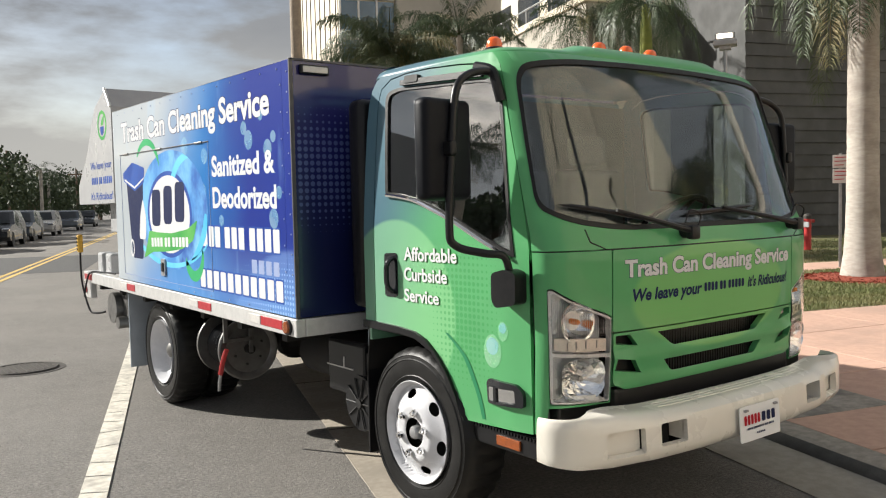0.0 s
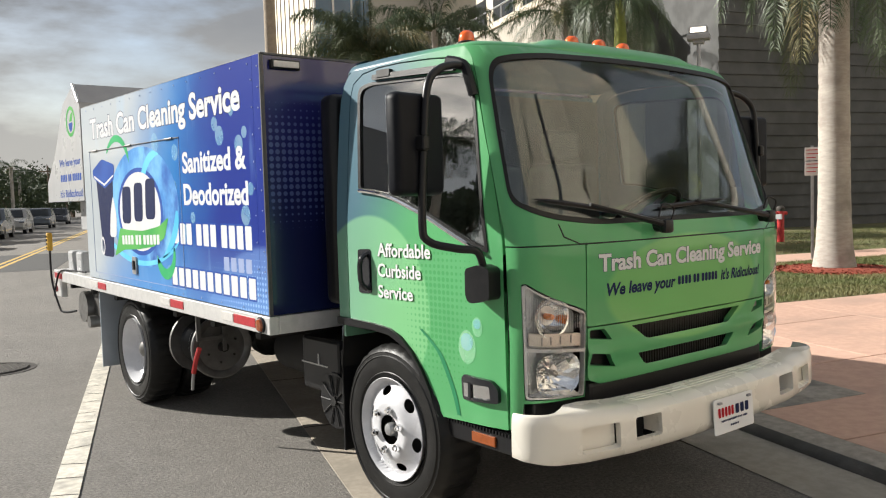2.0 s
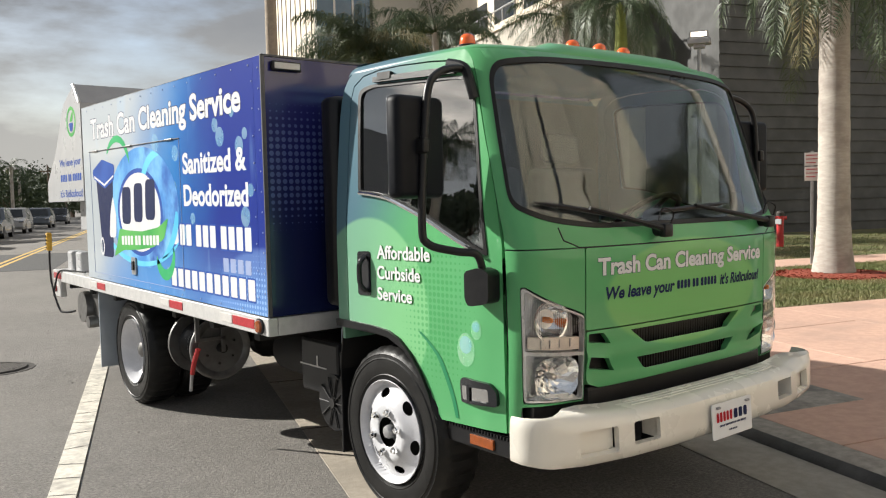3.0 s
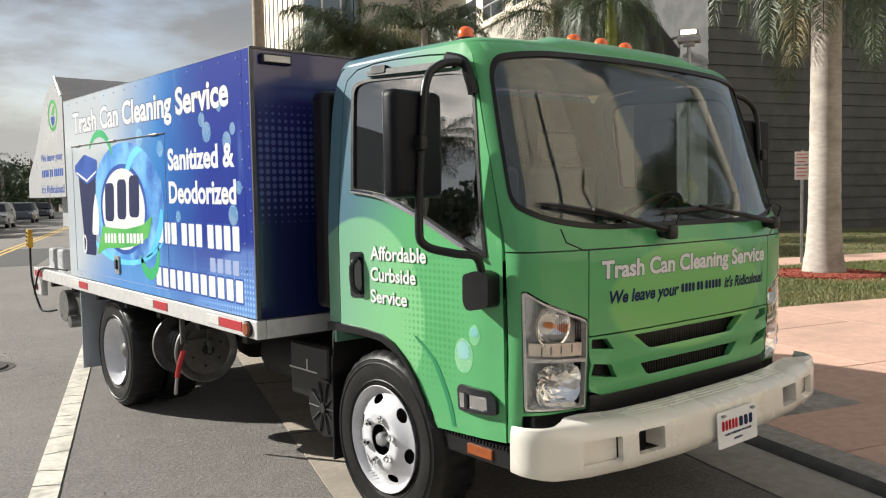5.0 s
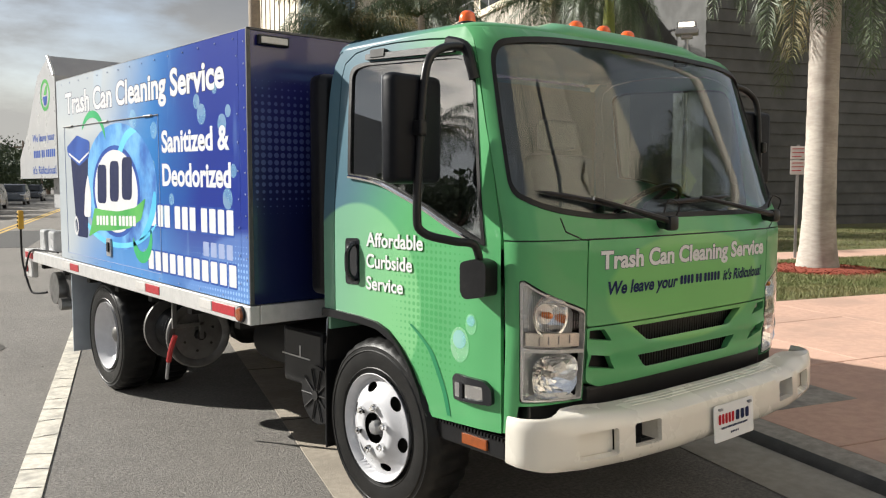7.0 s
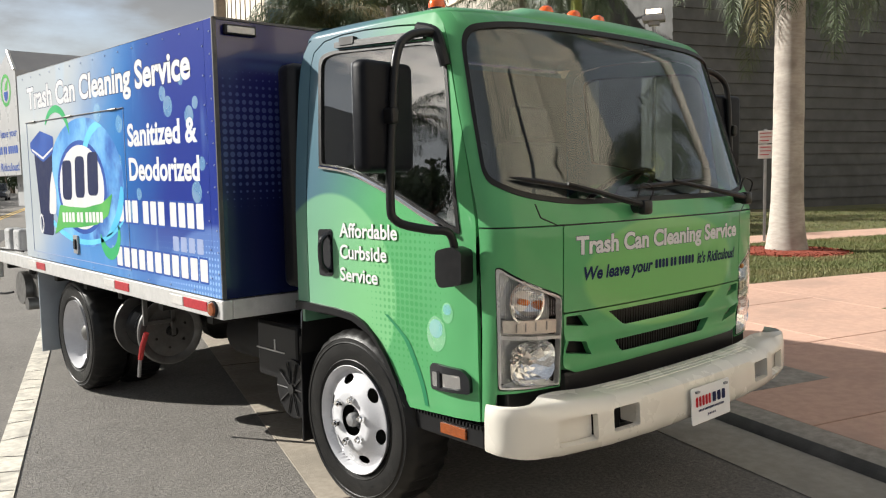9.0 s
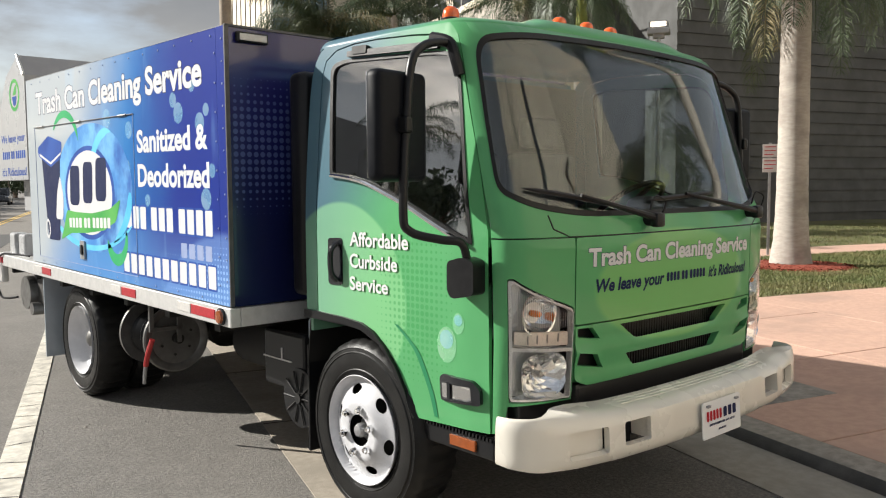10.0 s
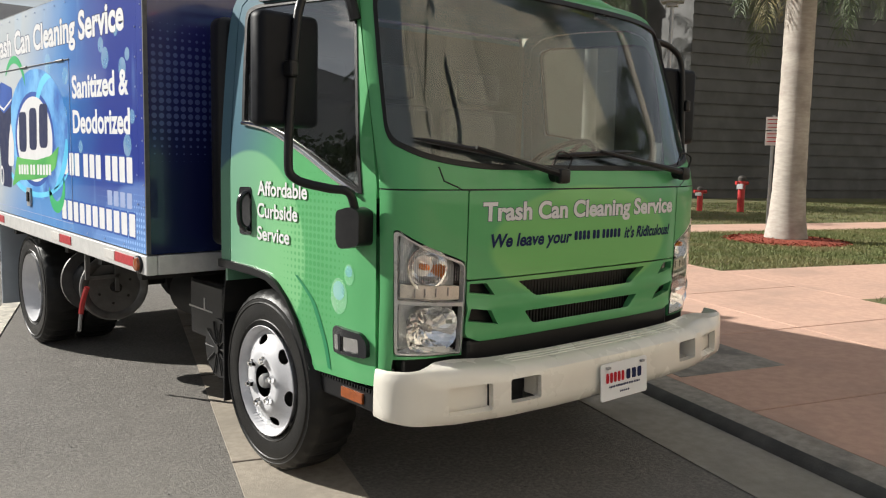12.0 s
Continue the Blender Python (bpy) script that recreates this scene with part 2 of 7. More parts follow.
def asphalt_mix():
    """Worn asphalt: fine stones, coarser wear, wide pale and dark patches."""
    m, n, l, p = nodes_of("asphalt")
    fine = ramp(n, l, noise_node(n, l, 48, 6, 0.75), 0.34, 0.66)
    col = mixn(n, l, fine, (0.108, 0.101, 0.092), (0.255, 0.236, 0.210))
    mid = ramp(n, l, noise_node(n, l, 7, 6, 0.7), 0.35, 0.7)
    col = mixn(n, l, mathn(n, l, "MULTIPLY", mid, 0.55), col, (0.13, 0.119, 0.106))
    wide = ramp(n, l, noise_node(n, l, 0.55, 4, 0.6), 0.4, 0.65)
    col = mixn(n, l, mathn(n, l, "MULTIPLY", wide, 0.4), col, (0.225, 0.208, 0.186))
    v = n.new("ShaderNodeTexVoronoi")
    v.inputs["Scale"].default_value = 34
    tc = n.new("ShaderNodeTexCoord")
    l.new(tc.outputs["Object"], v.inputs["Vector"])
    pit = ramp(n, l, v.outputs["Distance"], 0.16, 0.06)
    keep = ramp(n, l, noise_node(n, l, 3.0, 3, 0.6), 0.52, 0.66)
    col = mixn(n, l, mathn(n, l, "MULTIPLY", mathn(n, l, "MULTIPLY", pit, keep), 0.8), col, (0.04, 0.038, 0.036))
    l.new(col, p.inputs["Base Color"])
    p.inputs["Roughness"].default_value = 0.88
    bump(n, l, p, fine, 0.6, 0.006)
    return m


M = {}
M["asphalt"] = asphalt_mix()
M["asphalt_new"] = surface("asphalt_patch", (0.075, 0.072, 0.07), (0.05, 0.05, 0.05), 70, 0.9, bumpy=0.4, bscale=120)
M["gutter"] = surface("gutter_concrete", (0.38, 0.33, 0.265), (0.30, 0.262, 0.212), 25, 0.9, c=(0.27, 0.238, 0.193), big=2.0, bumpy=0.3, bscale=90)
M["kerb"] = surface("kerb_concrete", (0.34, 0.306, 0.263), (0.24, 0.218, 0.188), 18, 0.9, c=(0.16, 0.145, 0.13), big=3.5, bumpy=0.4, bscale=70)
M["pink"] = surface("pink_concrete", (0.57, 0.365, 0.275), (0.495, 0.315, 0.24), 14, 0.88, c=(0.43, 0.285, 0.22), big=1.3, bumpy=0.25, bscale=110, each=0.06)
M["joint"] = surface("joint_dirt", (0.10, 0.075, 0.06), (0.06, 0.05, 0.04), 30, 0.95)
M["line_white"] = surface("road_paint_white", (0.68, 0.64, 0.55), (0.52, 0.485, 0.41), 22, 0.8, c=(0.36, 0.335, 0.29), big=6, bumpy=0.2)
M["line_yellow"] = surface("road_paint_yellow", (0.62, 0.42, 0.10), (0.50, 0.33, 0.09), 20, 0.8)
M["iron"] = surface("cast_iron", (0.06, 0.055, 0.05), (0.1, 0.09, 0.08), 40, 0.7, metal=0.6, bumpy=0.3)
M["grass"] = surface("lawn_soil", (0.085, 0.105, 0.03), (0.13, 0.115, 0.05), 20, 0.95, c=(0.17, 0.13, 0.06), big=1.5, bumpy=0.5, bscale=60)
M["blade"] = surface("grass_blades", (0.10, 0.128, 0.034), (0.155, 0.160, 0.055), 3.0, 0.75, c=(0.22, 0.19, 0.08), big=0.9)
M["mulch"] = surface("red_mulch", (0.34, 0.07, 0.035), (0.20, 0.04, 0.02), 40, 0.95, bumpy=0.8, bscale=60)
M["bark"] = surface("palm_bark", (0.45, 0.41, 0.36), (0.36, 0.325, 0.285), 7, 0.9, c=(0.26, 0.23, 0.20), big=1.4, bumpy=0.35, bscale=40, stretch=(1, 1, 4))
M["shaft"] = surface("palm_crownshaft", (0.30, 0.33, 0.055), (0.22, 0.26, 0.045), 5, 0.5)
M["frond"] = surface("palm_leaflets", (0.032, 0.058, 0.018), (0.055, 0.080, 0.026), 1.6, 0.5, c=(0.062, 0.074, 0.028), big=0.7)
M["frond_dry"] = surface("dry_palm_leaflets", (0.19, 0.15, 0.055), (0.10, 0.11, 0.04), 2.0, 0.6)
M["leaf"] = surface("far_foliage", (0.03, 0.05, 0.018), (0.055, 0.075, 0.028), 0.8, 0.7)
M["wood"] = surface("brown_wood", (0.17, 0.12, 0.08), (0.11, 0.075, 0.05), 14, 0.8)
M["cream"] = surface("cream_stucco", (0.74, 0.66, 0.53), (0.68, 0.60, 0.48), 1.2, 0.9, c=(0.62, 0.55, 0.44), big=0.35, bumpy=0.15, bscale=30)
M["beige"] = surface("beige_stucco", (0.46, 0.42, 0.355), (0.42, 0.385, 0.325), 1.0, 0.9, c=(0.39, 0.355, 0.30), big=0.3, bumpy=0.15, bscale=30)
M["darkwall"] = surface("dark_grey_siding", (0.088, 0.088, 0.086), (0.072, 0.072, 0.070), 1.6, 0.8, c=(0.062, 0.062, 0.06), big=0.4, bumpy=0.15, bscale=25)
M["blueglass"] = surface("blue_window_glass", (0.03, 0.09, 0.16), (0.05, 0.13, 0.22), 0.7, 0.08, spec=0.8)
M["darkglass"] = surface("dark_window_glass", (0.03, 0.035, 0.04), (0.05, 0.055, 0.06), 0.7, 0.1, spec=0.8)
M["white_frame"] = surface("white_metal_frame", (0.72, 0.70, 0.66), None, 3, 0.5)
M["pole"] = surface("concrete_pole", (0.33, 0.27, 0.20), (0.26, 0.21, 0.16), 6, 0.85)
M["steel"] = surface("galvanised_steel", (0.42, 0.42, 0.42), (0.33, 0.33, 0.34), 10, 0.45, metal=0.7)
# kerb face: mostly its shade put into the colour, with some grime
M["kerb_shade_scuff"] = surface("shaded_scuffed_kerb_face", (0.13, 0.122, 0.11), (0.09, 0.085, 0.077), 5, 0.9, c=(0.055, 0.052, 0.048), big=1.2, bumpy=0.4, bscale=70)
M["lamp_frame"] = surface("silver_lamp_frame", (0.66, 0.65, 0.63), (0.58, 0.57, 0.55), 12, 0.3, metal=0.2)
M["pebble"] = surface("loose_grit", (0.07, 0.065, 0.06), (0.2, 0.18, 0.16), 9, 0.9)
M["tan"] = surface("tan_stucco", (0.70, 0.63, 0.51), (0.65, 0.58, 0.47), 1.0, 0.9, c=(0.56, 0.50, 0.41), big=0.3)
M["reel"] = surface("dull_painted_steel", (0.16, 0.155, 0.15), (0.11, 0.107, 0.10), 12, 0.45, metal=0.5)
M["sign"] = surface("sign_face", (0.72, 0.68, 0.66), (0.66, 0.62, 0.6), 4, 0.5)
M["red"] = surface("red_paint", (0.50, 0.03, 0.03), (0.40, 0.025, 0.025), 8, 0.45)
M["black"] = surface("black_plastic", (0.009, 0.009, 0.010), (0.012, 0.012, 0.013), 30, 0.34, bumpy=0.04, bscale=300, roughvar=0.05, spec=0.28)
M["black_gloss"] = surface("black_gloss_paint", (0.010, 0.011, 0.014), (0.014, 0.015, 0.018), 10, 0.16, spec=0.6)
M["rubber"] = surface("tyre_rubber", (0.007, 0.007, 0.007), (0.011, 0.0105, 0.010), 24, 0.42, spec=0.28, c=(0.014, 0.0135, 0.013), big=6, bumpy=0.12, bscale=140)
M["chassis"] = surface("chassis_black", (0.012, 0.012, 0.012), (0.024, 0.022, 0.020), 9, 0.6, spec=0.3)
M["bumper"] = surface("white_bumper_paint", (0.76, 0.72, 0.64), (0.72, 0.68, 0.60), 3, 0.28, coat=0.4, spec=0.5)
M["white"] = surface("white_paint", (0.43, 0.435, 0.44), (0.40, 0.40, 0.405), 4, 0.3)
M["rim"] = surface("wheel_white_enamel", (0.58, 0.58, 0.60), (0.50, 0.50, 0.52), 9, 0.3, coat=0.3)
M["alu"] = surface("dull_aluminium", (0.68, 0.67, 0.655), (0.58, 0.575, 0.56), 16, 0.38, metal=0.35, bumpy=0.06, bscale=60)
M["chrome"] = surface("chrome", (0.80, 0.80, 0.80), (0.74, 0.74, 0.74), 10, 0.1, metal=1.0, roughvar=0.03)
M["grey_panel"] = surface("grey_aluminium_panel", (0.33, 0.33, 0.34), (0.28, 0.28, 0.29), 3, 0.5)
M["flap"] = surface("grey_mudflap", (0.36, 0.40, 0.44), (0.31, 0.34, 0.38), 5, 0.5)
M["amber"] = surface("amber_lens", (0.27, 0.062, 0.010), (0.21, 0.05, 0.008), 40, 0.2, coat=0.5)
M["orange"] = surface("orange_lens", (0.85, 0.13, 0.015), (0.75, 0.10, 0.01), 50, 0.2, coat=0.6)
M["red_tape"] = surface("red_reflective_tape", (0.42, 0.02, 0.03), (0.34, 0.018, 0.025), 60, 0.35)
M["white_tape"] = surface("silver_reflective_tape", (0.60, 0.58, 0.55), (0.52, 0.50, 0.48), 60, 0.35)
M["yellow"] = surface("yellow_plastic", (0.62, 0.36, 0.03), (0.5, 0.28, 0.02), 20, 0.45)
M["seat"] = surface("grey_vinyl", (0.10, 0.10, 0.105), (0.13, 0.13, 0.135), 30, 0.6, bumpy=0.1)
M["dash"] = surface("dashboard_grey", (0.09, 0.09, 0.095), (0.07, 0.07, 0.075), 20, 0.6)
M["cabin"] = surface("cabin_lining", (0.11, 0.11, 0.105), (0.09, 0.09, 0.085), 6, 0.8)
M["windscreen"] = glass("windscreen_glass", (0.60, 0.66, 0.64), 0.0, 1.58)
M["sideglass"] = glass("tinted_side_glass", (0.24, 0.27, 0.27), 0.0, 2.3)
M["clearglass"] = glass("clear_side_glass", (0.74, 0.78, 0.76), 0.0, 1.5)
M["lens"] = glass("clear_lens", (0.98, 0.98, 0.98), 0.0, 1.15)
M["reflector"] = surface("lamp_reflector", (0.90, 0.89, 0.87), (0.82, 0.81, 0.79), 30, 0.12, metal=0.55, bumpy=0.8, bscale=22)
M["lamp_grey"] = surface("lamp_inner_grey", (0.42, 0.40, 0.37), (0.34, 0.325, 0.30), 18, 0.3, metal=0.6)
# satin silver, the pink pavement's reflection painted in as a warm tint
M["lamp_warm"] = surface("lamp_silver_pavement_tint", (0.72, 0.66, 0.58), (0.62, 0.57, 0.50), 18, 0.35, metal=0.5)
M["ink_deep_green"] = surface("deep_green_vinyl", (0.030, 0.19, 0.085), (0.036, 0.215, 0.095), 4, 0.4, spec=0.2)
M["gutter_dirty"] = surface("stained_gutter_concrete", (0.31, 0.285, 0.245), (0.26, 0.24, 0.205), 16, 0.9, c=(0.20, 0.185, 0.16), big=1.1, bumpy=0.3, bscale=90)
M["plate_white"] = surface("plate_white", (0.80, 0.80, 0.80), (0.75, 0.75, 0.75), 6, 0.35)
M["mirror_shell"] = surface("mirror_shell_plastic", (0.007, 0.008, 0.011), (0.009, 0.010, 0.013), 30, 0.45, bumpy=0.04, bscale=300, spec=0.12)
M["edge_dark"] = surface("dark_edge_metal", (0.10, 0.10, 0.105), (0.075, 0.075, 0.08), 12, 0.5, metal=0.4)
M["bulb_amber"] = surface("amber_bulb", (0.85, 0.25, 0.03), (0.8, 0.2, 0.02), 20, 0.2)
M["lamp_on"] = glow("lit_led", (1.0, 0.86, 0.66), 3.0)
M["ink_white"] = surface("white_vinyl", (0.64, 0.64, 0.65), (0.60, 0.60, 0.61), 12, 0.5, spec=0.12)
M["ink_navy"] = surface("navy_vinyl", (0.010, 0.016, 0.060), (0.013, 0.020, 0.075), 12, 0.5, spec=0.12)
M["ink_outline"] = surface("dark_outline_vinyl", (0.03, 0.035, 0.09), (0.035, 0.04, 0.10), 12, 0.5, spec=0.12)
M["ink_green"] = surface("green_vinyl", (0.045, 0.30, 0.07), (0.13, 0.42, 0.10), 2.2, 0.5, spec=0.12)
M["ink_lime"] = surface("bright_green_vinyl", (0.035, 0.33, 0.12), (0.07, 0.42, 0.16), 3, 0.5, spec=0.12)
M["ink_cyan"] = surface("light_blue_vinyl", (0.08, 0.42, 0.68), (0.16, 0.55, 0.78), 3, 0.5, spec=0.12)
M["ink_sky"] = surface("blue_vinyl", (0.06, 0.22, 0.56), (0.20, 0.48, 0.78), 3.5, 0.5, c=(0.03, 0.08, 0.34), big=2.5, spec=0.12)
M["ink_blue"] = surface("deep_blue_vinyl", (0.02, 0.06, 0.28), (0.03, 0.09, 0.36), 4, 0.5, spec=0.12)
M["ink_grey"] = surface("grey_vinyl_print", (0.30, 0.36, 0.55), (0.27, 0.33, 0.52), 12, 0.5, spec=0.12)
M["ink_red"] = surface("red_print", (0.5, 0.02, 0.03), None, 12, 0.4, spec=0.12)


def bubble_ink(name, a, b):
    m, n, l, p = nodes_of(name)
    f = ramp(n, l, noise_node(n, l, 9, 2), 0.35, 0.65)
    l.new(mixn(n, l, f, a, b), p.inputs["Base Color"])
    p.inputs["Roughness"].default_value = 0.5
    p.inputs["Specular IOR Level"].default_value = 0.12
    p.inputs["Alpha"].default_value = 0.34
    return m


M["ink_bubble"] = bubble_ink("pale_blue_bubble_vinyl", (0.30, 0.62, 0.85), (0.48, 0.76, 0.92))
M["ink_bubble_green"] = bubble_ink("pale_green_bubble_vinyl", (0.35, 0.75, 0.45), (0.55, 0.85, 0.62))


def dots(n, l, u, v, pitch, radius):
    """1 inside the printed dots of a halftone screen whose radius is a field in parts of the pitch."""
    fu = mathn(n, l, "SUBTRACT", mathn(n, l, "FRACT", mathn(n, l, "DIVIDE", u, pitch)), 0.5)
    fv = mathn(n, l, "SUBTRACT", mathn(n, l, "FRACT", mathn(n, l, "DIVIDE", v, pitch)), 0.5)
    d = mathn(n, l, "SQRT", mathn(n, l, "ADD", mathn(n, l, "MULTIPLY", fu, fu), mathn(n, l, "MULTIPLY", fv, fv)))
    return mathn(n, l, "MULTIPLY", mathn(n, l, "SUBTRACT", radius, d), 14.0, clamp=True)


def disc_mask(n, l, u, v, cu, cv, r, soft=0.01):
    du, dv = mathn(n, l, "SUBTRACT", u, cu), mathn(n, l, "SUBTRACT", v, cv)
    d = mathn(n, l, "SQRT", mathn(n, l, "ADD", mathn(n, l, "MULTIPLY", du, du), mathn(n, l, "MULTIPLY", dv, dv)))
    return ramp(n, l, mathn(n, l, "SUBTRACT", r, d), -soft, soft)


def place(n):
    g = n.new("ShaderNodeNewGeometry")
    s = n.new("ShaderNodeSeparateXYZ")
    n.id_data.links.new(g.outputs["Position"], s.inputs[0])
    return s.outputs


def cab_wrap():
    """Green vinyl wrap that turns to steel blue at the cab's rear, with a pale disc and halftone dots."""
    m, n, l, p = nodes_of("green_cab_wrap")
    x, y, z = place(n)
    base = mixn(n, l, ramp(n, l, noise_node(n, l, 2.5, 3), 0.3, 0.7), (0.088, 0.320, 0.122), (0.100, 0.355, 0.138))
    back = mathn(n, l, "ADD", y, mathn(n, l, "MULTIPLY", mathn(n, l, "SUBTRACT", z, 1.3), 0.35))
    rear = ramp(n, l, back, 0.85, 1.50)
    side = ramp(n, l, mathn(n, l, "SUBTRACT", y, 0.36), 0.0, 0.05)
    col = mixn(n, l, rear, base, (0.072, 0.150, 0.195))
    big = disc_mask(n, l, y, z, 1.28, 0.97, 0.44)
    col = mixn(n, l, mathn(n, l, "MULTIPLY", mathn(n, l, "MULTIPLY", big, side), 0.42), col, (0.30, 0.62, 0.30))
    fade = mathn(n, l, "MULTIPLY", ramp(n, l, mathn(n, l, "ABSOLUTE", mathn(n, l, "SUBTRACT", y, 0.78)), 0.34, 0.02), ramp(n, l, mathn(n, l, "ABSOLUTE", mathn(n, l, "SUBTRACT", z, 1.0)), 0.45, 0.1))
    ht = dots(n, l, y, z, 0.028, mathn(n, l, "MULTIPLY", fade, 0.42))
    col = mixn(n, l, mathn(n, l, "MULTIPLY", mathn(n, l, "MULTIPLY", ht, side), 0.5), col, (0.035, 0.25, 0.06))
    front = mathn(n, l, "SUBTRACT", 1.0, side)
    oval = disc_mask(n, l, mathn(n, l, "MULTIPLY", x, 0.42), z, 0.0, 1.06, 0.235)
    col = mixn(n, l, mathn(n, l, "MULTIPLY", mathn(n, l, "MULTIPLY", oval, front), 0.45), col, (0.26, 0.53, 0.14))
    fade2 = mathn(n, l, "MULTIPLY", ramp(n, l, mathn(n, l, "ABSOLUTE", mathn(n, l, "ADD", x, 0.25)), 0.4, 0.05), ramp(n, l, mathn(n, l, "ABSOLUTE", mathn(n, l, "SUBTRACT", z, 1.02)), 0.14, 0.02))
    ht2 = dots(n, l, x, z, 0.022, mathn(n, l, "MULTIPLY", fade2, 0.40))
    col = mixn(n, l, mathn(n, l, "MULTIPLY", mathn(n, l, "MULTIPLY", ht2, front), 0.3), col, (0.16, 0.46, 0.13))
    l.new(col, p.inputs["Base Color"])
    p.inputs["Roughness"].default_value = 0.36
    p.inputs["Specular IOR Level"].default_value = 0.2
    p.inputs["Coat Weight"].default_value, p.inputs["Coat Roughness"].default_value = 0.45, 0.04
    bump(n, l, p, noise_node(n, l, 3.0, 2), 0.04, 0.02)
    return m


def box_wrap():
    """Printed vinyl on the box: white at the tail, blue towards the cab, soft rays and halftone dots."""
    m, n, l, p = nodes_of("blue_box_wrap")
    x, y, z = place(n)
    wob = mathn(n, l, "MULTIPLY", mathn(n, l, "SUBTRACT", noise_node(n, l, 1.6, 3), 0.5), 0.5)
    t = mathn(n, l, "ADD", mathn(n, l, "ADD", y, mathn(n, l, "MULTIPLY", mathn(n, l, "SUBTRACT", z, 1.5), 0.75)), wob)
    col = mixn(n, l, ramp(n, l, t, 4.55, 3.2), (0.43, 0.47, 0.50), (0.028, 0.19, 0.50))
    col = mixn(n, l, ramp(n, l, mathn(n, l, "SUBTRACT", t, mathn(n, l, "MULTIPLY", z, 0.55)), 2.5, 1.55), col, (0.012, 0.030, 0.24))
    low = mathn(n, l, "MULTIPLY", ramp(n, l, z, 1.32, 0.92), ramp(n, l, y, 4.6, 3.6))
    col = mixn(n, l, mathn(n, l, "MULTIPLY", low, 0.55), col, (0.10, 0.27, 0.60))
    arc = disc_mask(n, l, y, z, 1.9, 0.35, 0.90, 0.02)
    col = mixn(n, l, mathn(n, l, "MULTIPLY", arc, 0.25), col, (0.25, 0.45, 0.85))
    fade = mathn(n, l, "MULTIPLY", ramp(n, l, y, 2.95, 1.9), ramp(n, l, z, 1.32, 1.0))
    ht = dots(n, l, y, z, 0.030, mathn(n, l, "MULTIPLY", fade, 0.34))
    col = mixn(n, l, mathn(n, l, "MULTIPLY", ht, 0.6), col, (0.35, 0.55, 0.88))
    streak = ramp(n, l, noise_node(n, l, 2.2, 3, stretch=(1, 2.2, 0.5)), 0.55, 0.75)
    col = mixn(n, l, mathn(n, l, "MULTIPLY", streak, 0.22), col, (0.30, 0.56, 0.86))
    l.new(col, p.inputs["Base Color"])
    p.inputs["Roughness"].default_value = 0.4
    p.inputs["Specular IOR Level"].default_value = 0.12
    p.inputs["Coat Weight"].default_value, p.inputs["Coat Roughness"].default_value = 0.35, 0.03
    bump(n, l, p, noise_node(n, l, 2.0, 2), 0.05, 0.02)
    return m


def box_front_wrap():
    m, n, l, p = nodes_of("navy_box_wrap")
    x, y, z = place(n)
    base = mixn(n, l, ramp(n, l, z, 1.2, 2.2), (0.008, 0.012, 0.060), (0.016, 0.018, 0.115))
    fade = mathn(n, l, "MULTIPLY", ramp(n, l, mathn(n, l, "ABSOLUTE", mathn(n, l, "SUBTRACT", z, 1.68)), 0.42, 0.10), ramp(n, l, x, 0.2, -0.8))
    ht = dots(n, l, x, z, 0.036, mathn(n, l, "MULTIPLY", fade, 0.40))
    col = mixn(n, l, mathn(n, l, "MULTIPLY", ht, 0.5), base, (0.10, 0.14, 0.34))
    l.new(col, p.inputs["Base Color"])
    p.inputs["Roughness"].default_value = 0.22
    p.inputs["Coat Weight"].default_value = 0.6
    return m


M["cab"] = cab_wrap()
M["boxside"] = box_wrap()
M["boxfront"] = box_front_wrap()


# ---- ground, street ----
def street_quad(s0, s1, r0, r1, z0, z1, bevel=0.0):
    bm = bmesh.new()
    m = Matrix(((0.943, 0.334, 0, 0), (-0.334, 0.943, 0, 0), (0, 0, 1, 0), (0, 0, 0, 1)))
    box(bm, s0, s1, r0, r1, z0, z1, bevel, m)
    bmesh.ops.recalc_face_normals(bm, faces=bm.faces)
    return bm


def setting(name, bm, material, label, category, smooth=False):
    return tagged(part(name, bm, material, None, "", smooth), label, category, "", "structure")


bm = bmesh.new()
bmesh.ops.create_grid(bm, x_segments=60, y_segments=60, size=900)
setting("road", bm, M["asphalt"], "worn grey asphalt street reaching to the distance", "road")
setting("road_patch", street_quad(-9.5, -4.6, 19.6, 28.0, -0.05, 0.004), M["asphalt_new"], "dark newer asphalt patch in the street", "road patch")
setting("gutter_strip", street_quad(-1.46, -0.98, -40, 60, -0.05, 0.005), M["gutter"], "pale concrete strip along the parking lane", "gutter strip")
setting("gutter", street_quad(0.56, 1.02, -40, 60, -0.05, 0.006), M["gutter_dirty"], "stained grey concrete gutter beside the kerb", "gutter")
for k in range(26):
    r = -15 + k * 1.55 + 0.35
    setting("gutter_joint", street_quad(-1.46, -0.98, r, r + 0.012, -0.02, 0.0075), M["joint"], "dark joint across the concrete strip", "joint")
bm = street_quad(-2.905, -2.765, -30, 90, -0.05, 0.008)
setting("lane_line", bm, M["line_white"], "worn white painted lane line", "lane line")
rng = random.Random(4)
for s0 in (-6.35, -6.12):
    setting("centre_line", street_quad(s0, s0 + 0.11, 12, 120, -0.05, 0.007), M["line_yellow"], "worn yellow painted centre line", "centre line")
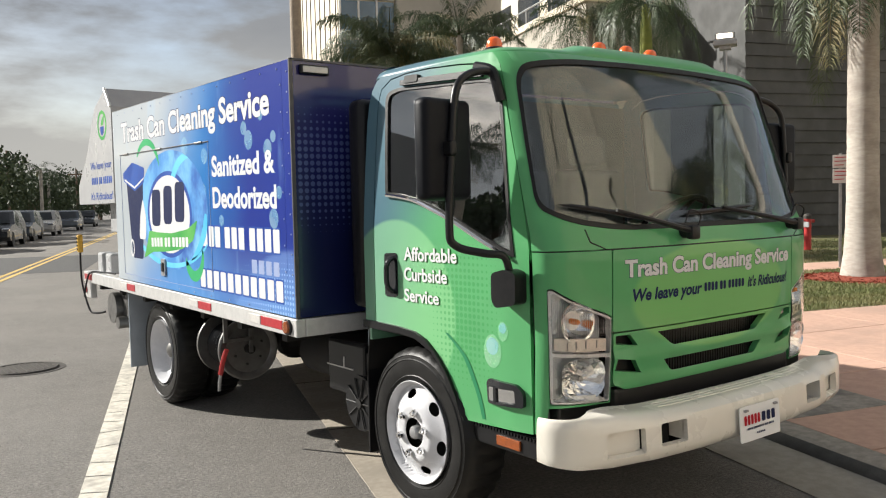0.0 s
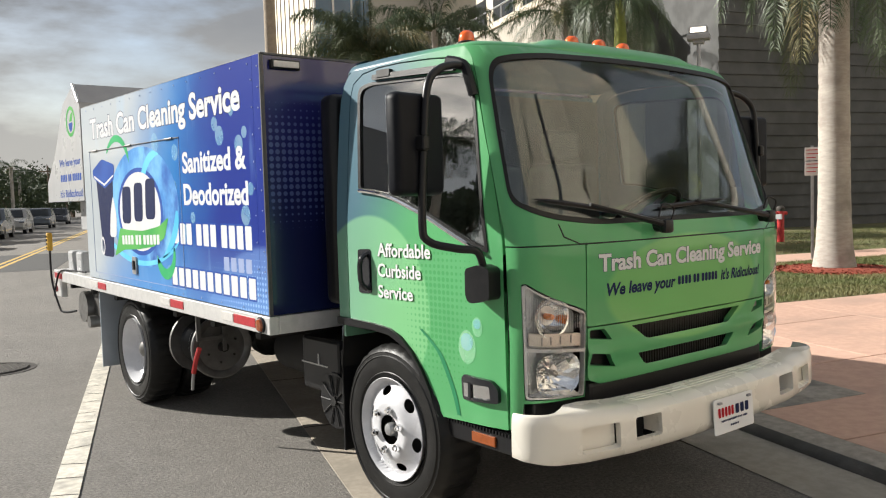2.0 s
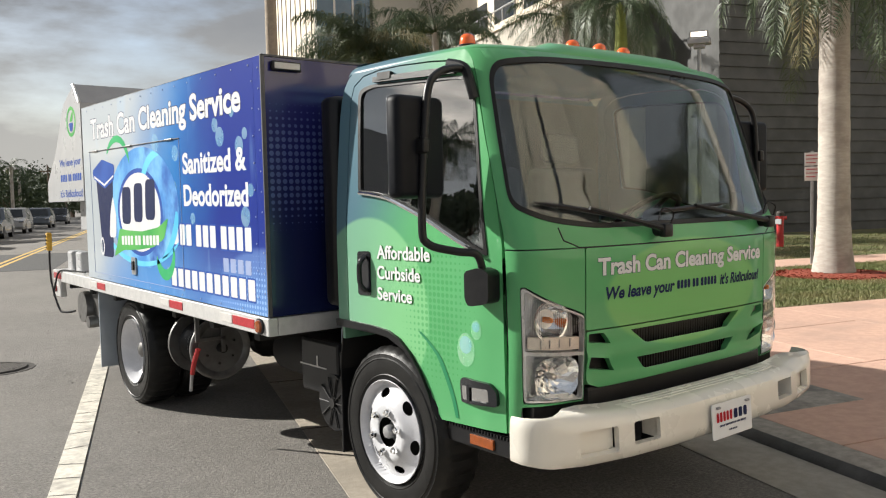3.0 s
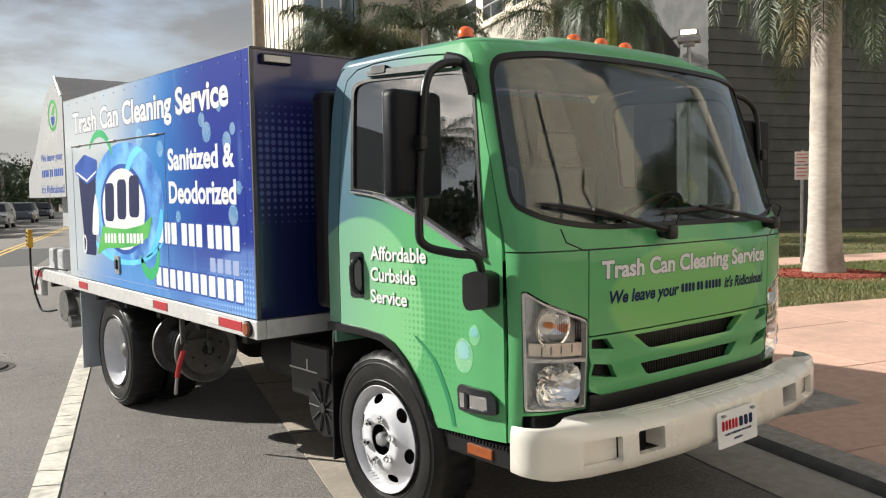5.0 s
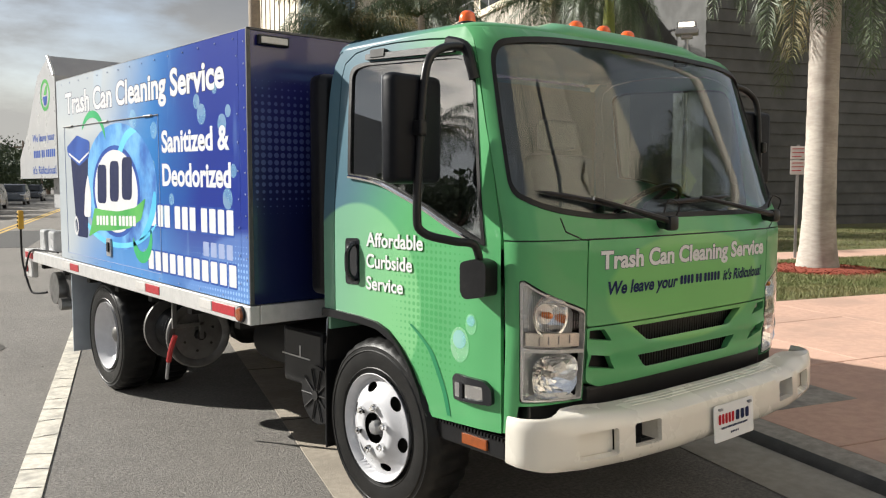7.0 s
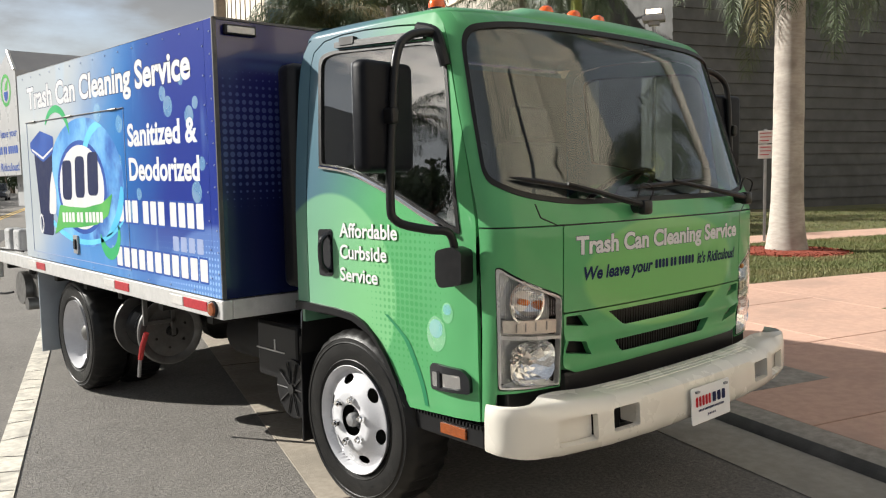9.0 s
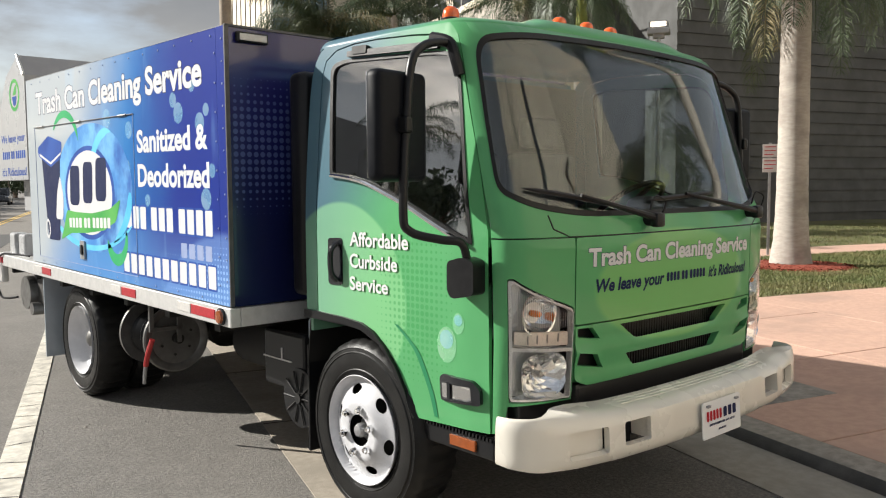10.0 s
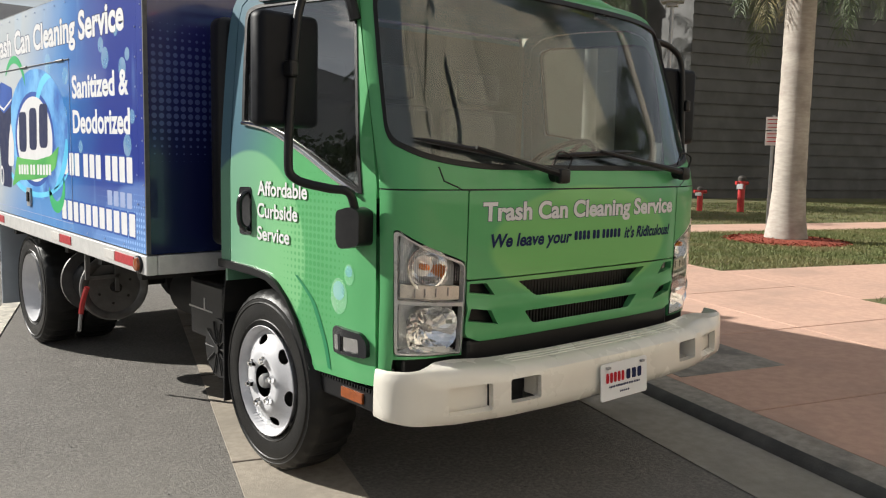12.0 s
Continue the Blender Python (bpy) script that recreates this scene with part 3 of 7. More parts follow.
for i in range(14):
    r = 0.4 + i * 0.31 + rng.uniform(-0.05, 0.05)
    bm = bmesh.new()
    a, b = RD(-2.905, r, 0.010), RD(-2.765, r + rng.uniform(-0.05, 0.05), 0.010)
    d = RD(0, 0.006)
    vs = [bm.verts.new(p) for p in (a, b, b + d, a.lerp(b, 0.5) + d * 2, a + d)]
    bm.faces.new(vs)
    setting("paint_crack", bm, M["asphalt"], "thin crack across the white line", "crack")

vs, fs = [], []
rgp = np.random.RandomState(12)
for _ in range(1500):
    x, y = rgp.uniform(-4.5, 3.5), rgp.uniform(-1.5, 9)
    if 0.943 * x - 0.334 * y > 0.95:
        continue
    e = rgp.uniform(0.002, 0.008) * (2.2 if rgp.rand() < 0.06 else 1)
    a = rgp.uniform(0, 3.1)
    c, q = math.cos(a) * e, math.sin(a) * e
    k = len(vs)
    vs += [(x + c, y + q, 0.001), (x - q * 0.6, y + c * 0.6, 0.001), (x - c, y - q, 0.001), (x + q * 0.6, y - c * 0.6, 0.001), (x, y, 0.001 + e * 0.7)]
    fs += [(k, k + 1, k + 4), (k + 1, k + 2, k + 4), (k + 2, k + 3, k + 4), (k + 3, k, k + 4)]
me = bpy.data.meshes.new("grit")
me.from_pydata(vs, [], fs)
tagged(part("grit", me, M["pebble"]), "loose dark grit scattered on the asphalt", "grit", "", "stuff")

# manhole
manhole = thing("manhole_cover", (-1.674, 6.64, 0), "round dark iron manhole cover set in the asphalt", "manhole cover")
bm = bmesh.new()
lathe(bm, [(0.0, 0.012), (0.26, 0.012), (0.26, 0.018), (0.30, 0.018), (0.31, 0.004), (0.37, 0.004), (0.38, -0.02)], (-1.674, 6.64, 0), "z", 40)
part("cover", bm, M["iron"], manhole)
bm = bmesh.new()
for k in range(-4, 5):
    w = math.sqrt(max(0.02, 0.058 - (k * 0.052) ** 2))
    box(bm, -1.674 + k * 0.052 - 0.012, -1.674 + k * 0.052 + 0.012, 6.64 - w, 6.64 + w, 0.010, 0.018)
part("rib_pattern", bm, M["iron"], manhole)

# kerb in lengths, with pavement slabs behind it
KERB = thing("kerb", RD(1.0, 5, 0), "grey stained concrete kerb along the pavement", "kerb", "", "structure")
prof = [(1.055, 0.060), (1.078, 0.067), (1.12, 0.07), (1.235, 0.072), (1.235, -0.05), (1.055, -0.05)]
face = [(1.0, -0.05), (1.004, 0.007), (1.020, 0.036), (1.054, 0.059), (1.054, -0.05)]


def ramped(bm):
    """Pavement that falls from the lawn to the low kerb."""
    for v in bm.verts:
        s = 0.943 * v.co.x - 0.334 * v.co.y
        v.co.z -= 0.08 * max(0.0, 1 - (s - 1.2) / 3.85)
    return bm


for k in range(18):
    r0, r1 = -13.5 + k * 3.0, -13.5 + k * 3.0 + 2.99
    # the face gets the darker colour that holds its shade and grime
    for nm, pf, mt in (("kerbstone", prof, "kerb"), ("kerb_face", face, "kerb_shade_scuff")):
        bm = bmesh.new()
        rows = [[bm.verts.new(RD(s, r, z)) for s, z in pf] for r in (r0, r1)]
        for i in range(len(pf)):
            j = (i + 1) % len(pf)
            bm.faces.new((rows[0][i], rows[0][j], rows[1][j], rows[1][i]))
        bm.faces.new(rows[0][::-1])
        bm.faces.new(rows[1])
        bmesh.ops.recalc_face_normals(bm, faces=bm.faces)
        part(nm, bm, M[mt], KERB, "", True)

PAVE = thing("pavement", RD(3, 5, 0), "pink coloured concrete pavement with cut joints", "pavement", "", "structure")
part("base", ramped(street_quad(1.24, 4.56, -14, 42, -0.15, 0.138)), M["joint"], PAVE)
SL = [(1.243, 3.08), (3.09, 4.555)]
for k in range(26):
    r0 = -13.45 + k * 1.56
    for s0, s1 in SL:
        part("slab", ramped(street_quad(s0, s1, r0, r0 + 1.545, 0.05, 0.15, 0.004)), M["pink"], PAVE)
# walk that crosses the lawn towards the building, and the walk behind the palm
for k in range(14):
    part("slab", ramped(street_quad(4.565 + k * 1.75, 6.305 + k * 1.75, 2.89, 4.84, 0.05, 0.15, 0.004)), M["pink"], PAVE)
part("base", street_quad(4.57, 29, 2.885, 4.845, -0.05, 0.12), M["joint"], PAVE)
part("slab", street_quad(4.565, 60.0, 9.1, 10.45, 0.05, 0.149), M["pink"], PAVE)
setting("utility_cover", ramped(street_quad(1.3, 2.12, 1.27, 2.12, 0.10, 0.1535, 0.004)), M["kerb"], "flat grey concrete utility cover in the pavement", "utility cover")

# lawns
lawn_rects = [(4.56, 60, 4.85, 9.09), (4.56, 60, 10.46, 30), (1.24, 4.55, 27.5, 60), (4.56, 30, -14, 2.88)]
for s0, s1, r0, r1 in lawn_rects:
    setting("lawn", street_quad(s0, s1, r0, r1, -0.05, 0.142), M["grass"], "patchy green lawn beside the pavement", "lawn")


def grass(name, rects, count, seed, h0, h1):
    rg = np.random.RandomState(seed)
    vs, fs = [], []
    for (s0, s1, r0, r1), n in zip(rects, count):
        for _ in range(n):
            s, r = rg.uniform(s0, s1), rg.uniform(r0, r1)
            dx, dy = 10.1 - (0.943 * s + 0.334 * r), 4.4 - (-0.334 * s + 0.943 * r)
            if (dx * dx + dy * dy) < 0.9:
                continue
            a, h, w = rg.uniform(0, 6.28), rg.uniform(h0, h1), rg.uniform(0.004, 0.009)
            c, q = math.cos(a), math.sin(a)
            p = RD(s, r, 0.14)
            lean = Vector((rg.uniform(-0.03, 0.03), rg.uniform(-0.03, 0.03), h))
            k = len(vs)
            vs += [p + Vector((c * w, q * w, 0)), p - Vector((c * w, q * w, 0)), p + lean]
            fs.append((k, k + 1, k + 2))
    me = bpy.data.meshes.new(name)
    me.from_pydata([tuple(v) for v in vs], [], fs)
    return tagged(part(name, me, M["blade"]), "short green and yellowing grass blades of the lawn", "grass", "", "stuff")


grass("grass", [(4.57, 14, 4.86, 9.08), (8.5, 22, 10.47, 17.5), (4.57, 9, -2, 2.87)], (60000, 28000, 12000), 3, 0.02, 0.055)


# ---- palms ----
def frond(vs, fs, root, direction, length, droop, seed, width=0.5, leaflets=52, twist=0.0):
    rg = random.Random(seed)
    d = Vector(direction).normalized()
    side = d.cross(Vector((0, 0, 1)))
    side = side.normalized() if side.length > 1e-3 else Vector((1, 0, 0))
    p, v = Vector(root), d.copy()
    pts = [p.copy()]
    n = leaflets
    for i in range(n):
        v = (v + Vector((0, 0, -droop / n * (0.4 + 1.6 * i / n)))).normalized()
        p = p + v * (length / n)
        pts.append(p.copy())
    for i in range(n):
        a, b = pts[i], pts[i + 1]
        dr = (b - a).normalized()
        up = side.cross(dr).normalized()
        w = 0.018 * (1 - i / n) + 0.004
        k = len(vs)
        vs += [a + side * w, a - side * w, b - side * w, b + side * w]
        fs.append((k, k + 1, k + 2, k + 3))
        k = len(vs)
        vs += [a + up * w * 1.3, a - up * w * 1.3, b - up * w, b + up * w]
        fs.append((k, k + 1, k + 2, k + 3))
        f = i / n
        if f < 0.10:
            continue
        ll = width * math.sin(math.pi * min(1.0, 0.12 + f * 0.86)) ** 0.6 * rg.uniform(0.8, 1.1)
        for sg in (-1, 1):
            for rep in range(2):
                tip_dir = (side * sg * rg.uniform(0.55, 1.0) + dr * rg.uniform(0.35, 0.8) + up * rg.uniform(-0.25, 0.45)).normalized()
                mid = a + tip_dir * ll * 0.5
                tip = a + tip_dir * ll * 0.9 + Vector((0, 0, -ll * rg.uniform(0.35, 0.95)))
                wv = dr * rg.uniform(0.007, 0.013)
                k = len(vs)
                vs += [a - wv * 0.6, mid - wv, tip, mid + wv]
                fs.append((k, k + 1, k + 2, k + 3))


def palm(base, height, trunk_r, crown, label, seed, shaft=0.0, fronds=14, length=2.6, droop=1.5, lean=(0, 0), swell=0.25, hang=0, width=0.5, leaflets=52):
    rg = random.Random(seed)
    b = Vector(base)
    ob = thing("palm_tree", b, label, "palm tree", "street palms")
    bm = bmesh.new()
    rings, seg = [], 28
    n = max(24, int(height / 0.07))
    top = b + Vector((lean[0], lean[1], height))
    for i in range(n + 1):
        t = i / n
        c = b.lerp(top, t) + Vector((lean[0] * (t * t - t), lean[1] * (t * t - t), 0))
        z = t * height
        r = trunk_r * (1 + swell * math.exp(-z / 0.42) - 0.10 * t)
        ringed = (i % 6 == 0)
        r *= 0.978 if ringed else 1.0
        rings.append([bm.verts.new(c + Vector((math.cos(a), math.sin(a), 0)) * r * (1 + 0.012 * noise.noise(Vector((math.cos(a) * 2, math.sin(a) * 2, z * 1.5 + seed))))) for a in [2 * math.pi * k / seg for k in range(seg)]])
    for p, q in zip(rings, rings[1:]):
        for k in range(seg):
            bm.faces.new((p[k], p[(k + 1) % seg], q[(k + 1) % seg], q[k]))
    bm.faces.new(rings[-1])
    part("trunk", bm, M["bark"], ob, "pale ringed trunk", True)
    if shaft:
        bm = bmesh.new()
        tube(bm, [top - Vector((0, 0, 0.05)), top + Vector((0, 0, shaft * 0.5)), top + Vector((0, 0, shaft))], lambda t: trunk_r * (0.98 - 0.35 * t), 20, 4)
        part("crownshaft", bm, M["shaft"], ob, "smooth yellow-green crownshaft", True)
    vs, fs, dry_v, dry_f = [], [], [], []
    head = top + Vector((0, 0, shaft))
    for i in range(fronds):
        a = i * 2.399 + rg.uniform(-0.3, 0.3)
        el = rg.uniform(-0.15, 1.0) if not hang else rg.uniform(-0.25, 0.75)
        d = (math.cos(a) * math.cos(el), math.sin(a) * math.cos(el), math.sin(el))
        dead = rg.random() < (0.05 if hang else 0.12)
        frond(dry_v if dead else vs, dry_f if dead else fs, head + Vector((0, 0, rg.uniform(-0.1, 0.1))), d, length * rg.uniform(0.8, 1.1), droop * rg.uniform(0.7, 1.3), seed * 100 + i, width, leaflets)
    me = bpy.data.meshes.new("crown")
    me.from_pydata([tuple(v) for v in vs], [], fs)
    part("crown", me, M["frond"], ob, "green feather fronds")
    if dry_f:
        me = bpy.data.meshes.new("dry_fronds")
        me.from_pydata([tuple(v) for v in dry_v], [], dry_f)
        part("dry_fronds", me, M["frond_dry"], ob, "yellowed drooping fronds")
    return ob


palm((10.12, 4.42, 0.13), 5.0, 0.245, None, "royal palm, thick pale ringed trunk in red mulch", 11, 0.45, 26, 2.9, 4.6, swell=0.42, hang=1, width=0.5)
palm((15.5, 13.0, 0.1), 5.25, 0.20, None, "slender palm with a yellow-green crownshaft beside the building", 12, 1.5, 18, 2.6, 4.2, hang=1, width=0.5)
palm((9.1, 16.2, 0.1), 5.2, 0.13, None, "low bushy palm growing behind the truck", 13, 0.0, 46, 2.3, 1.1, width=0.55)
palm((13.05, 18.2, 0.1), 6.55, 0.11, None, "thin palm in front of the pale building", 14, 0.0, 24, 2.5, 1.5, width=0.5)
palm((17.6, 17.0, 0.1), 7.3, 0.12, None, "thin palm in front of the beige block", 15, 0.0, 22, 2.5, 1.5, width=0.5)
palm((-14.8, 15.6, 0), 5.3, 0.15, None, "palm across the street", 17, 0.0, 20, 2.2, 1.8)
palm((9.5, -4.7, 0.1), 4.9, 0.2, None, "royal palm further along the pavement", 18, 0.5, 24, 2.7, 3.4, width=0.5)
palm((6.6, -1.9, 0.1), 6.6, 0.19, None, "tall royal palm in the lawn beside the pavement", 20, 0.6, 16, 2.6, 2.4)
palm((8.2, -8.5, 0.1), 5.2, 0.2, None, "royal palm further along the pavement", 19, 0.5, 16, 2.6, 2.4)

bed = thing("mulch_bed", (10.12, 4.42, 0.14), "round bed of red wood mulch round the palm", "mulch bed")
bm = bmesh.new()
lathe(bm, [(0.0, 0.05), (0.4, 0.05), (0.75, 0.03), (0.93, 0.0)], (10.12, 4.42, 0.145), "z", 40)
for v in bm.verts:
    a = math.atan2(v.co.y - 4.42, v.co.x - 10.12)
    k = 1 + 0.12 * noise.noise(Vector((math.cos(a) * 1.5, math.sin(a) * 1.5, 3)))
    v.co.x, v.co.y = 10.12 + (v.co.x - 10.12) * k, 4.42 + (v.co.y - 4.42) * k
part("soil", bm, M["mulch"], bed, "", True)
bm = bmesh.new()
rg = random.Random(8)
for _ in range(1500):
    a, r = rg.uniform(0, 6.28), 0.98 * math.sqrt(rg.random())
    c = Vector((10.12 + r * math.cos(a), 4.42 + r * math.sin(a), 0.155 + 0.05 * (1 - r)))
    t = Matrix.Translation(c) @ Euler((rg.uniform(-.5, .5), rg.uniform(-.5, .5), rg.uniform(0, 3.1))).to_matrix().to_4x4()
    u, w = rg.uniform(0.02, 0.045), rg.uniform(0.006, 0.012)
    bm.faces.new([bm.verts.new(t @ Vector(q)) for q in ((-u, -w, 0), (u, -w, 0), (u, w, 0.006), (-u, w, 0.006))])
tagged(part("wood_chips", bm, M["mulch"], bed), kind="stuff")


# ---- buildings ----
def slab_wall(bm, s0, s1, r0, r1, z0, z1):
    m = Matrix(((0.943, 0.334, 0, 0), (-0.334, 0.943, 0, 0), (0, 0, 1, 0), (0, 0, 0, 1)))
    box(bm, s0, s1, r0, r1, z0, z1, 0, m)


dark = thing("siding_building", RD(30, 25, 0.1), "dark grey building with wide horizontal siding boards", "building")
bm = bmesh.new()
slab_wall(bm, 15.35, 60, 19.7, 34, 0, 15)
part("wall", bm, M["darkwall"], dark)
for k in range(36):
    z = 0.45 + k * 0.40
    bm = bmesh.new()
    rows = [RD(15.3, 19.7, z), RD(60, 19.7, z), RD(60, 19.7, z + 0.385), RD(15.3, 19.7, z + 0.385)]
    o = RD(0, -0.055)
    lo = [rows[0] + o, rows[1] + o]
    hi = [rows[3] + o * 0.25, rows[2] + o * 0.25]
    vs = [bm.verts.new(p) for p in (rows[0], rows[1], lo[1], lo[0], hi[0], hi[1], rows[3], rows[2])]
    for f in ((0, 1, 2, 3), (3, 2, 5, 4), (4, 5, 7, 6), (0, 3, 4, 6), (1, 7, 5, 2)):
        bm.faces.new([vs[i] for i in f])
    bmesh.ops.recalc_face_normals(bm, faces=bm.faces)
    part("siding_board", bm, M["darkwall"], dark)

beige = thing("beige_building", RD(15, 28, 0.1), "flat beige stucco block with a parapet", "building")
bm = bmesh.new()
slab_wall(bm, 11.9, 19.2, 24.0, 40, 0, 8.6)
part("wall", bm, M["beige"], beige)
bm = bmesh.new()
slab_wall(bm, 11.8, 19.3, 23.9, 40, 8.6, 8.85)
part("parapet", bm, M["cream"], beige)
bm = bmesh.new()
slab_wall(bm, 13.2, 19.2, 26.0, 40, 8.85, 12)
part("upper_storey", bm, M["cream"], beige)
for k in range(4):
    bm = bmesh.new()
    slab_wall(bm, 13.16, 13.2, 27.5 + k * 3.2, 29.8 + k * 3.2, 9.2, 10.8)
    part("window", bm, M["darkglass"], beige)
for k in range(2):
    bm = bmesh.new()
    slab_wall(bm, 11.86, 11.9, 29.0 + k * 4, 31.2 + k * 4, 5.2, 6.8)
    part("window", bm, M["darkglass"], beige)
bm = bmesh.new()
tube(bm, [RD(11.7, 24.0, 9.35), RD(11.7, 38, 9.35)], 0.035, 8, 1)
for k in range(12):
    tube(bm, [RD(11.7, 24 + k * 1.2, 8.8), RD(11.7, 24 + k * 1.2, 9.35)], 0.025, 6, 1)
part("roof_rail", bm, M["steel"], beige)

tower = thing("office_building", RD(10, 45, 0.1), "pale stucco office building with a blue glass bay", "building")
bm = bmesh.new()
slab_wall(bm, 6.2, 30, 40.6, 54, 0, 19)
part("wall", bm, M["cream"], tower)
bm = bmesh.new()
slab_wall(bm, 9.3, 30, 40.2, 40.6, 0, 19)
part("wall", bm, M["beige"], tower)
for k in range(8):
    bm = bmesh.new()
    slab_wall(bm, 6.15, 6.2, 41 + k * 1.6, 41.03 + k * 1.6, 0, 19)
    part("wall_joint", bm, M["joint"], tower)
for k in range(8):
    z = 2.2 + k * 2.05
    for j in range(3):
        bm = bmesh.new()
        slab_wall(bm, 6.35 + j * 0.98, 7.25 + j * 0.98, 40.45, 40.58, z, z + 1.85)
        w = part("window", bm, M["blueglass"], tower)
        bm = bmesh.new()
        slab_wall(bm, 6.25 + j * 0.98, 6.35 + j * 0.98, 40.38, 40.6, z - 0.1, z + 1.95)
        slab_wall(bm, 6.35 + j * 0.98, 7.25 + j * 0.98, 40.40, 40.6, z - 0.1, z)
        part("frame", bm, M["white_frame"], w)
for k in range(3):
    bm = bmesh.new()
    slab_wall(bm, 16.2, 17.6, 40.17, 40.22, 9.0 + k * 3, 10.2 + k * 3)
    part("window", bm, M["darkglass"], tower)

# blocks beyond the camera, known from the reflections in the cab's glass
ahead = thing("corner_building", RD(25, -20, 0.1), "tall plain beige building further down the pavement", "building")
bm = bmesh.new()
slab_wall(bm, 15.0, 40, -60, -7.5, 0, 34)
part("wall", bm, M["tan"], ahead)
for i in range(5):
    for j in range(4):
        bm = bmesh.new()
        slab_wall(bm, 14.94, 15.02, -46 + i * 8.3, -45.2 + i * 8.3, 3 + j * 7.6, 8.5 + j * 7.6)
        part("window", bm, M["darkglass"], ahead)
for k in range(3):
    bm = bmesh.new()
    slab_wall(bm, 14.8, 15.0, -60, -7.4, 10.2 + k * 9.2, 10.4 + k * 9.2)
    part("ledge", bm, M["beige"], ahead)
across = thing("apartment_building", RD(-55, 45, 0), "grey apartment block across the street", "building")
bm = bmesh.new()
slab_wall(bm, -75, -48, 40, 60, 0, 15)
part("wall", bm, M["grey_panel"], across)
for i in range(6):
    for j in range(4):
        bm = bmesh.new()
        slab_wall(bm, -48.02, -47.95, 41 + i * 3.1, 43 + i * 3.1, 2 + j * 3.4, 3.8 + j * 3.4)
        part("window", bm, M["darkglass"], across)

# pole, flood light, sign, standpipes, props
pole = thing("utility_pole", (10.77, 24.5, 0.1), "thick brown concrete utility pole", "pole")
bm = bmesh.new()
cyl(bm, (10.77, 24.5, 0), (10.77, 24.5, 16), 0.23, 0.17, 18)
part("shaft", bm, M["pole"], pole, "", True)

flood = thing("flood_light", (16.7, 11.3, 0.1), "grey flood light with a lit white lens on a post", "flood light")
bm = bmesh.new()
cyl(bm, (16.7, 11.3, 0.1), (16.7, 11.3, 5.5), 0.06, 0.05, 12)
part("post", bm, M["steel"], flood, "", True)
fm = Matrix.Translation((16.7, 11.3, 5.66)) @ Euler((0, 0, radians(-60))).to_matrix().to_4x4()
bm = bmesh.new()
box(bm, -0.30, 0.30, -0.22, 0.22, -0.10, 0.06, 0.03, fm)
box(bm, -0.15, 0.15, -0.12, 0.12, -0.2, -0.08, 0.02, fm)
part("housing", bm, M["grey_panel"], flood)
bm = bmesh.new()
box(bm, -0.25, 0.25, -0.20, 0.20, 0.06, 0.24, 0.02, fm)
part("visor", bm, M["grey_panel"], flood)
bm = bmesh.new()
box(bm, -0.2, 0.2, -0.214, -0.18, 0.09, 0.21, 0, fm)
part("lens", bm, M["lamp_on"], flood)

sign = thing("parking_sign", (11.9, 5.69, 0.14), "small white parking sign with red print on a steel post", "sign")
st = Matrix.Translation((11.9, 5.69, 0)) @ Euler((0, 0, radians(-58))).to_matrix().to_4x4()
bm = bmesh.new()
box(bm, -0.025, 0.025, -0.012, 0.012, 0.13, 2.25, 0.004, st)
part("post", bm, M["steel"], sign)
for z0, z1 in ((1.98, 2.22), (1.70, 1.96)):
    bm = bmesh.new()
    box(bm, -0.13, 0.13, -0.022, -0.014, z0, z1, 0.003, st)
    pl = part("plate", bm, M["sign"], sign)
    for k in range(3):
        bm = bmesh.new()
        box(bm, -0.10, 0.10 - 0.04 * (k == 2), -0.025, -0.022, z1 - 0.055 - k * 0.07, z1 - 0.040 - k * 0.07, 0, st)
        part("print_bar", bm, M["ink_red"], pl)

for (x, y, z, h, r) in ((16.4, 8.8, 0.14, 0.92, 0.085), (15.6, 9.45, 0.14, 0.62, 0.07)):
    hyd = thing("standpipe", (x, y, z), "red fire standpipe with a cap in the lawn", "standpipe", "standpipes")
    bm = bmesh.new()
    cyl(bm, (x, y, z - 0.02), (x, y, z + h * 0.86), r, r, 16)
    part("pipe", bm, M["red"], hyd, "", True)
    bm = bmesh.new()
    lathe(bm, [(r * 1.15, 0), (r * 1.2, h * 0.08), (r * 0.8, h * 0.13), (0.0, h * 0.15)], (x, y, z + h * 0.84), "z", 16)
    part("cap", bm, M["iron"], hyd, "", True)
    for sg in (-1, 1):
        bm = bmesh.new()
        cyl(bm, (x, y, z + h * 0.78), (x + sg * 0.13, y - 0.09 * sg, z + h * 0.78), 0.04, 0.045, 12)
        part("outlet", bm, M["red"], hyd, "", True)
    bm = bmesh.new()
    box(bm, x - 0.14, x - 0.10, y - 0.1, y + 0.06, z + h * 0.62, z + h * 0.76, 0.005)
    part("tag", bm, M["white"], hyd)

for (a, b) in (((18.0, 5.2, 0.14), (19.2, 4.5, 2.1)), ((20.1, 4.4, 0.14), (19.4, 4.3, 2.1))):
    prop = thing("tree_prop", a, "bare wooden prop leaning on a young palm", "tree prop", "tree props")
    bm = bmesh.new()
    tube(bm, [a, b], 0.045, 8, 1)
    part("batten", bm, M["pole"], prop)


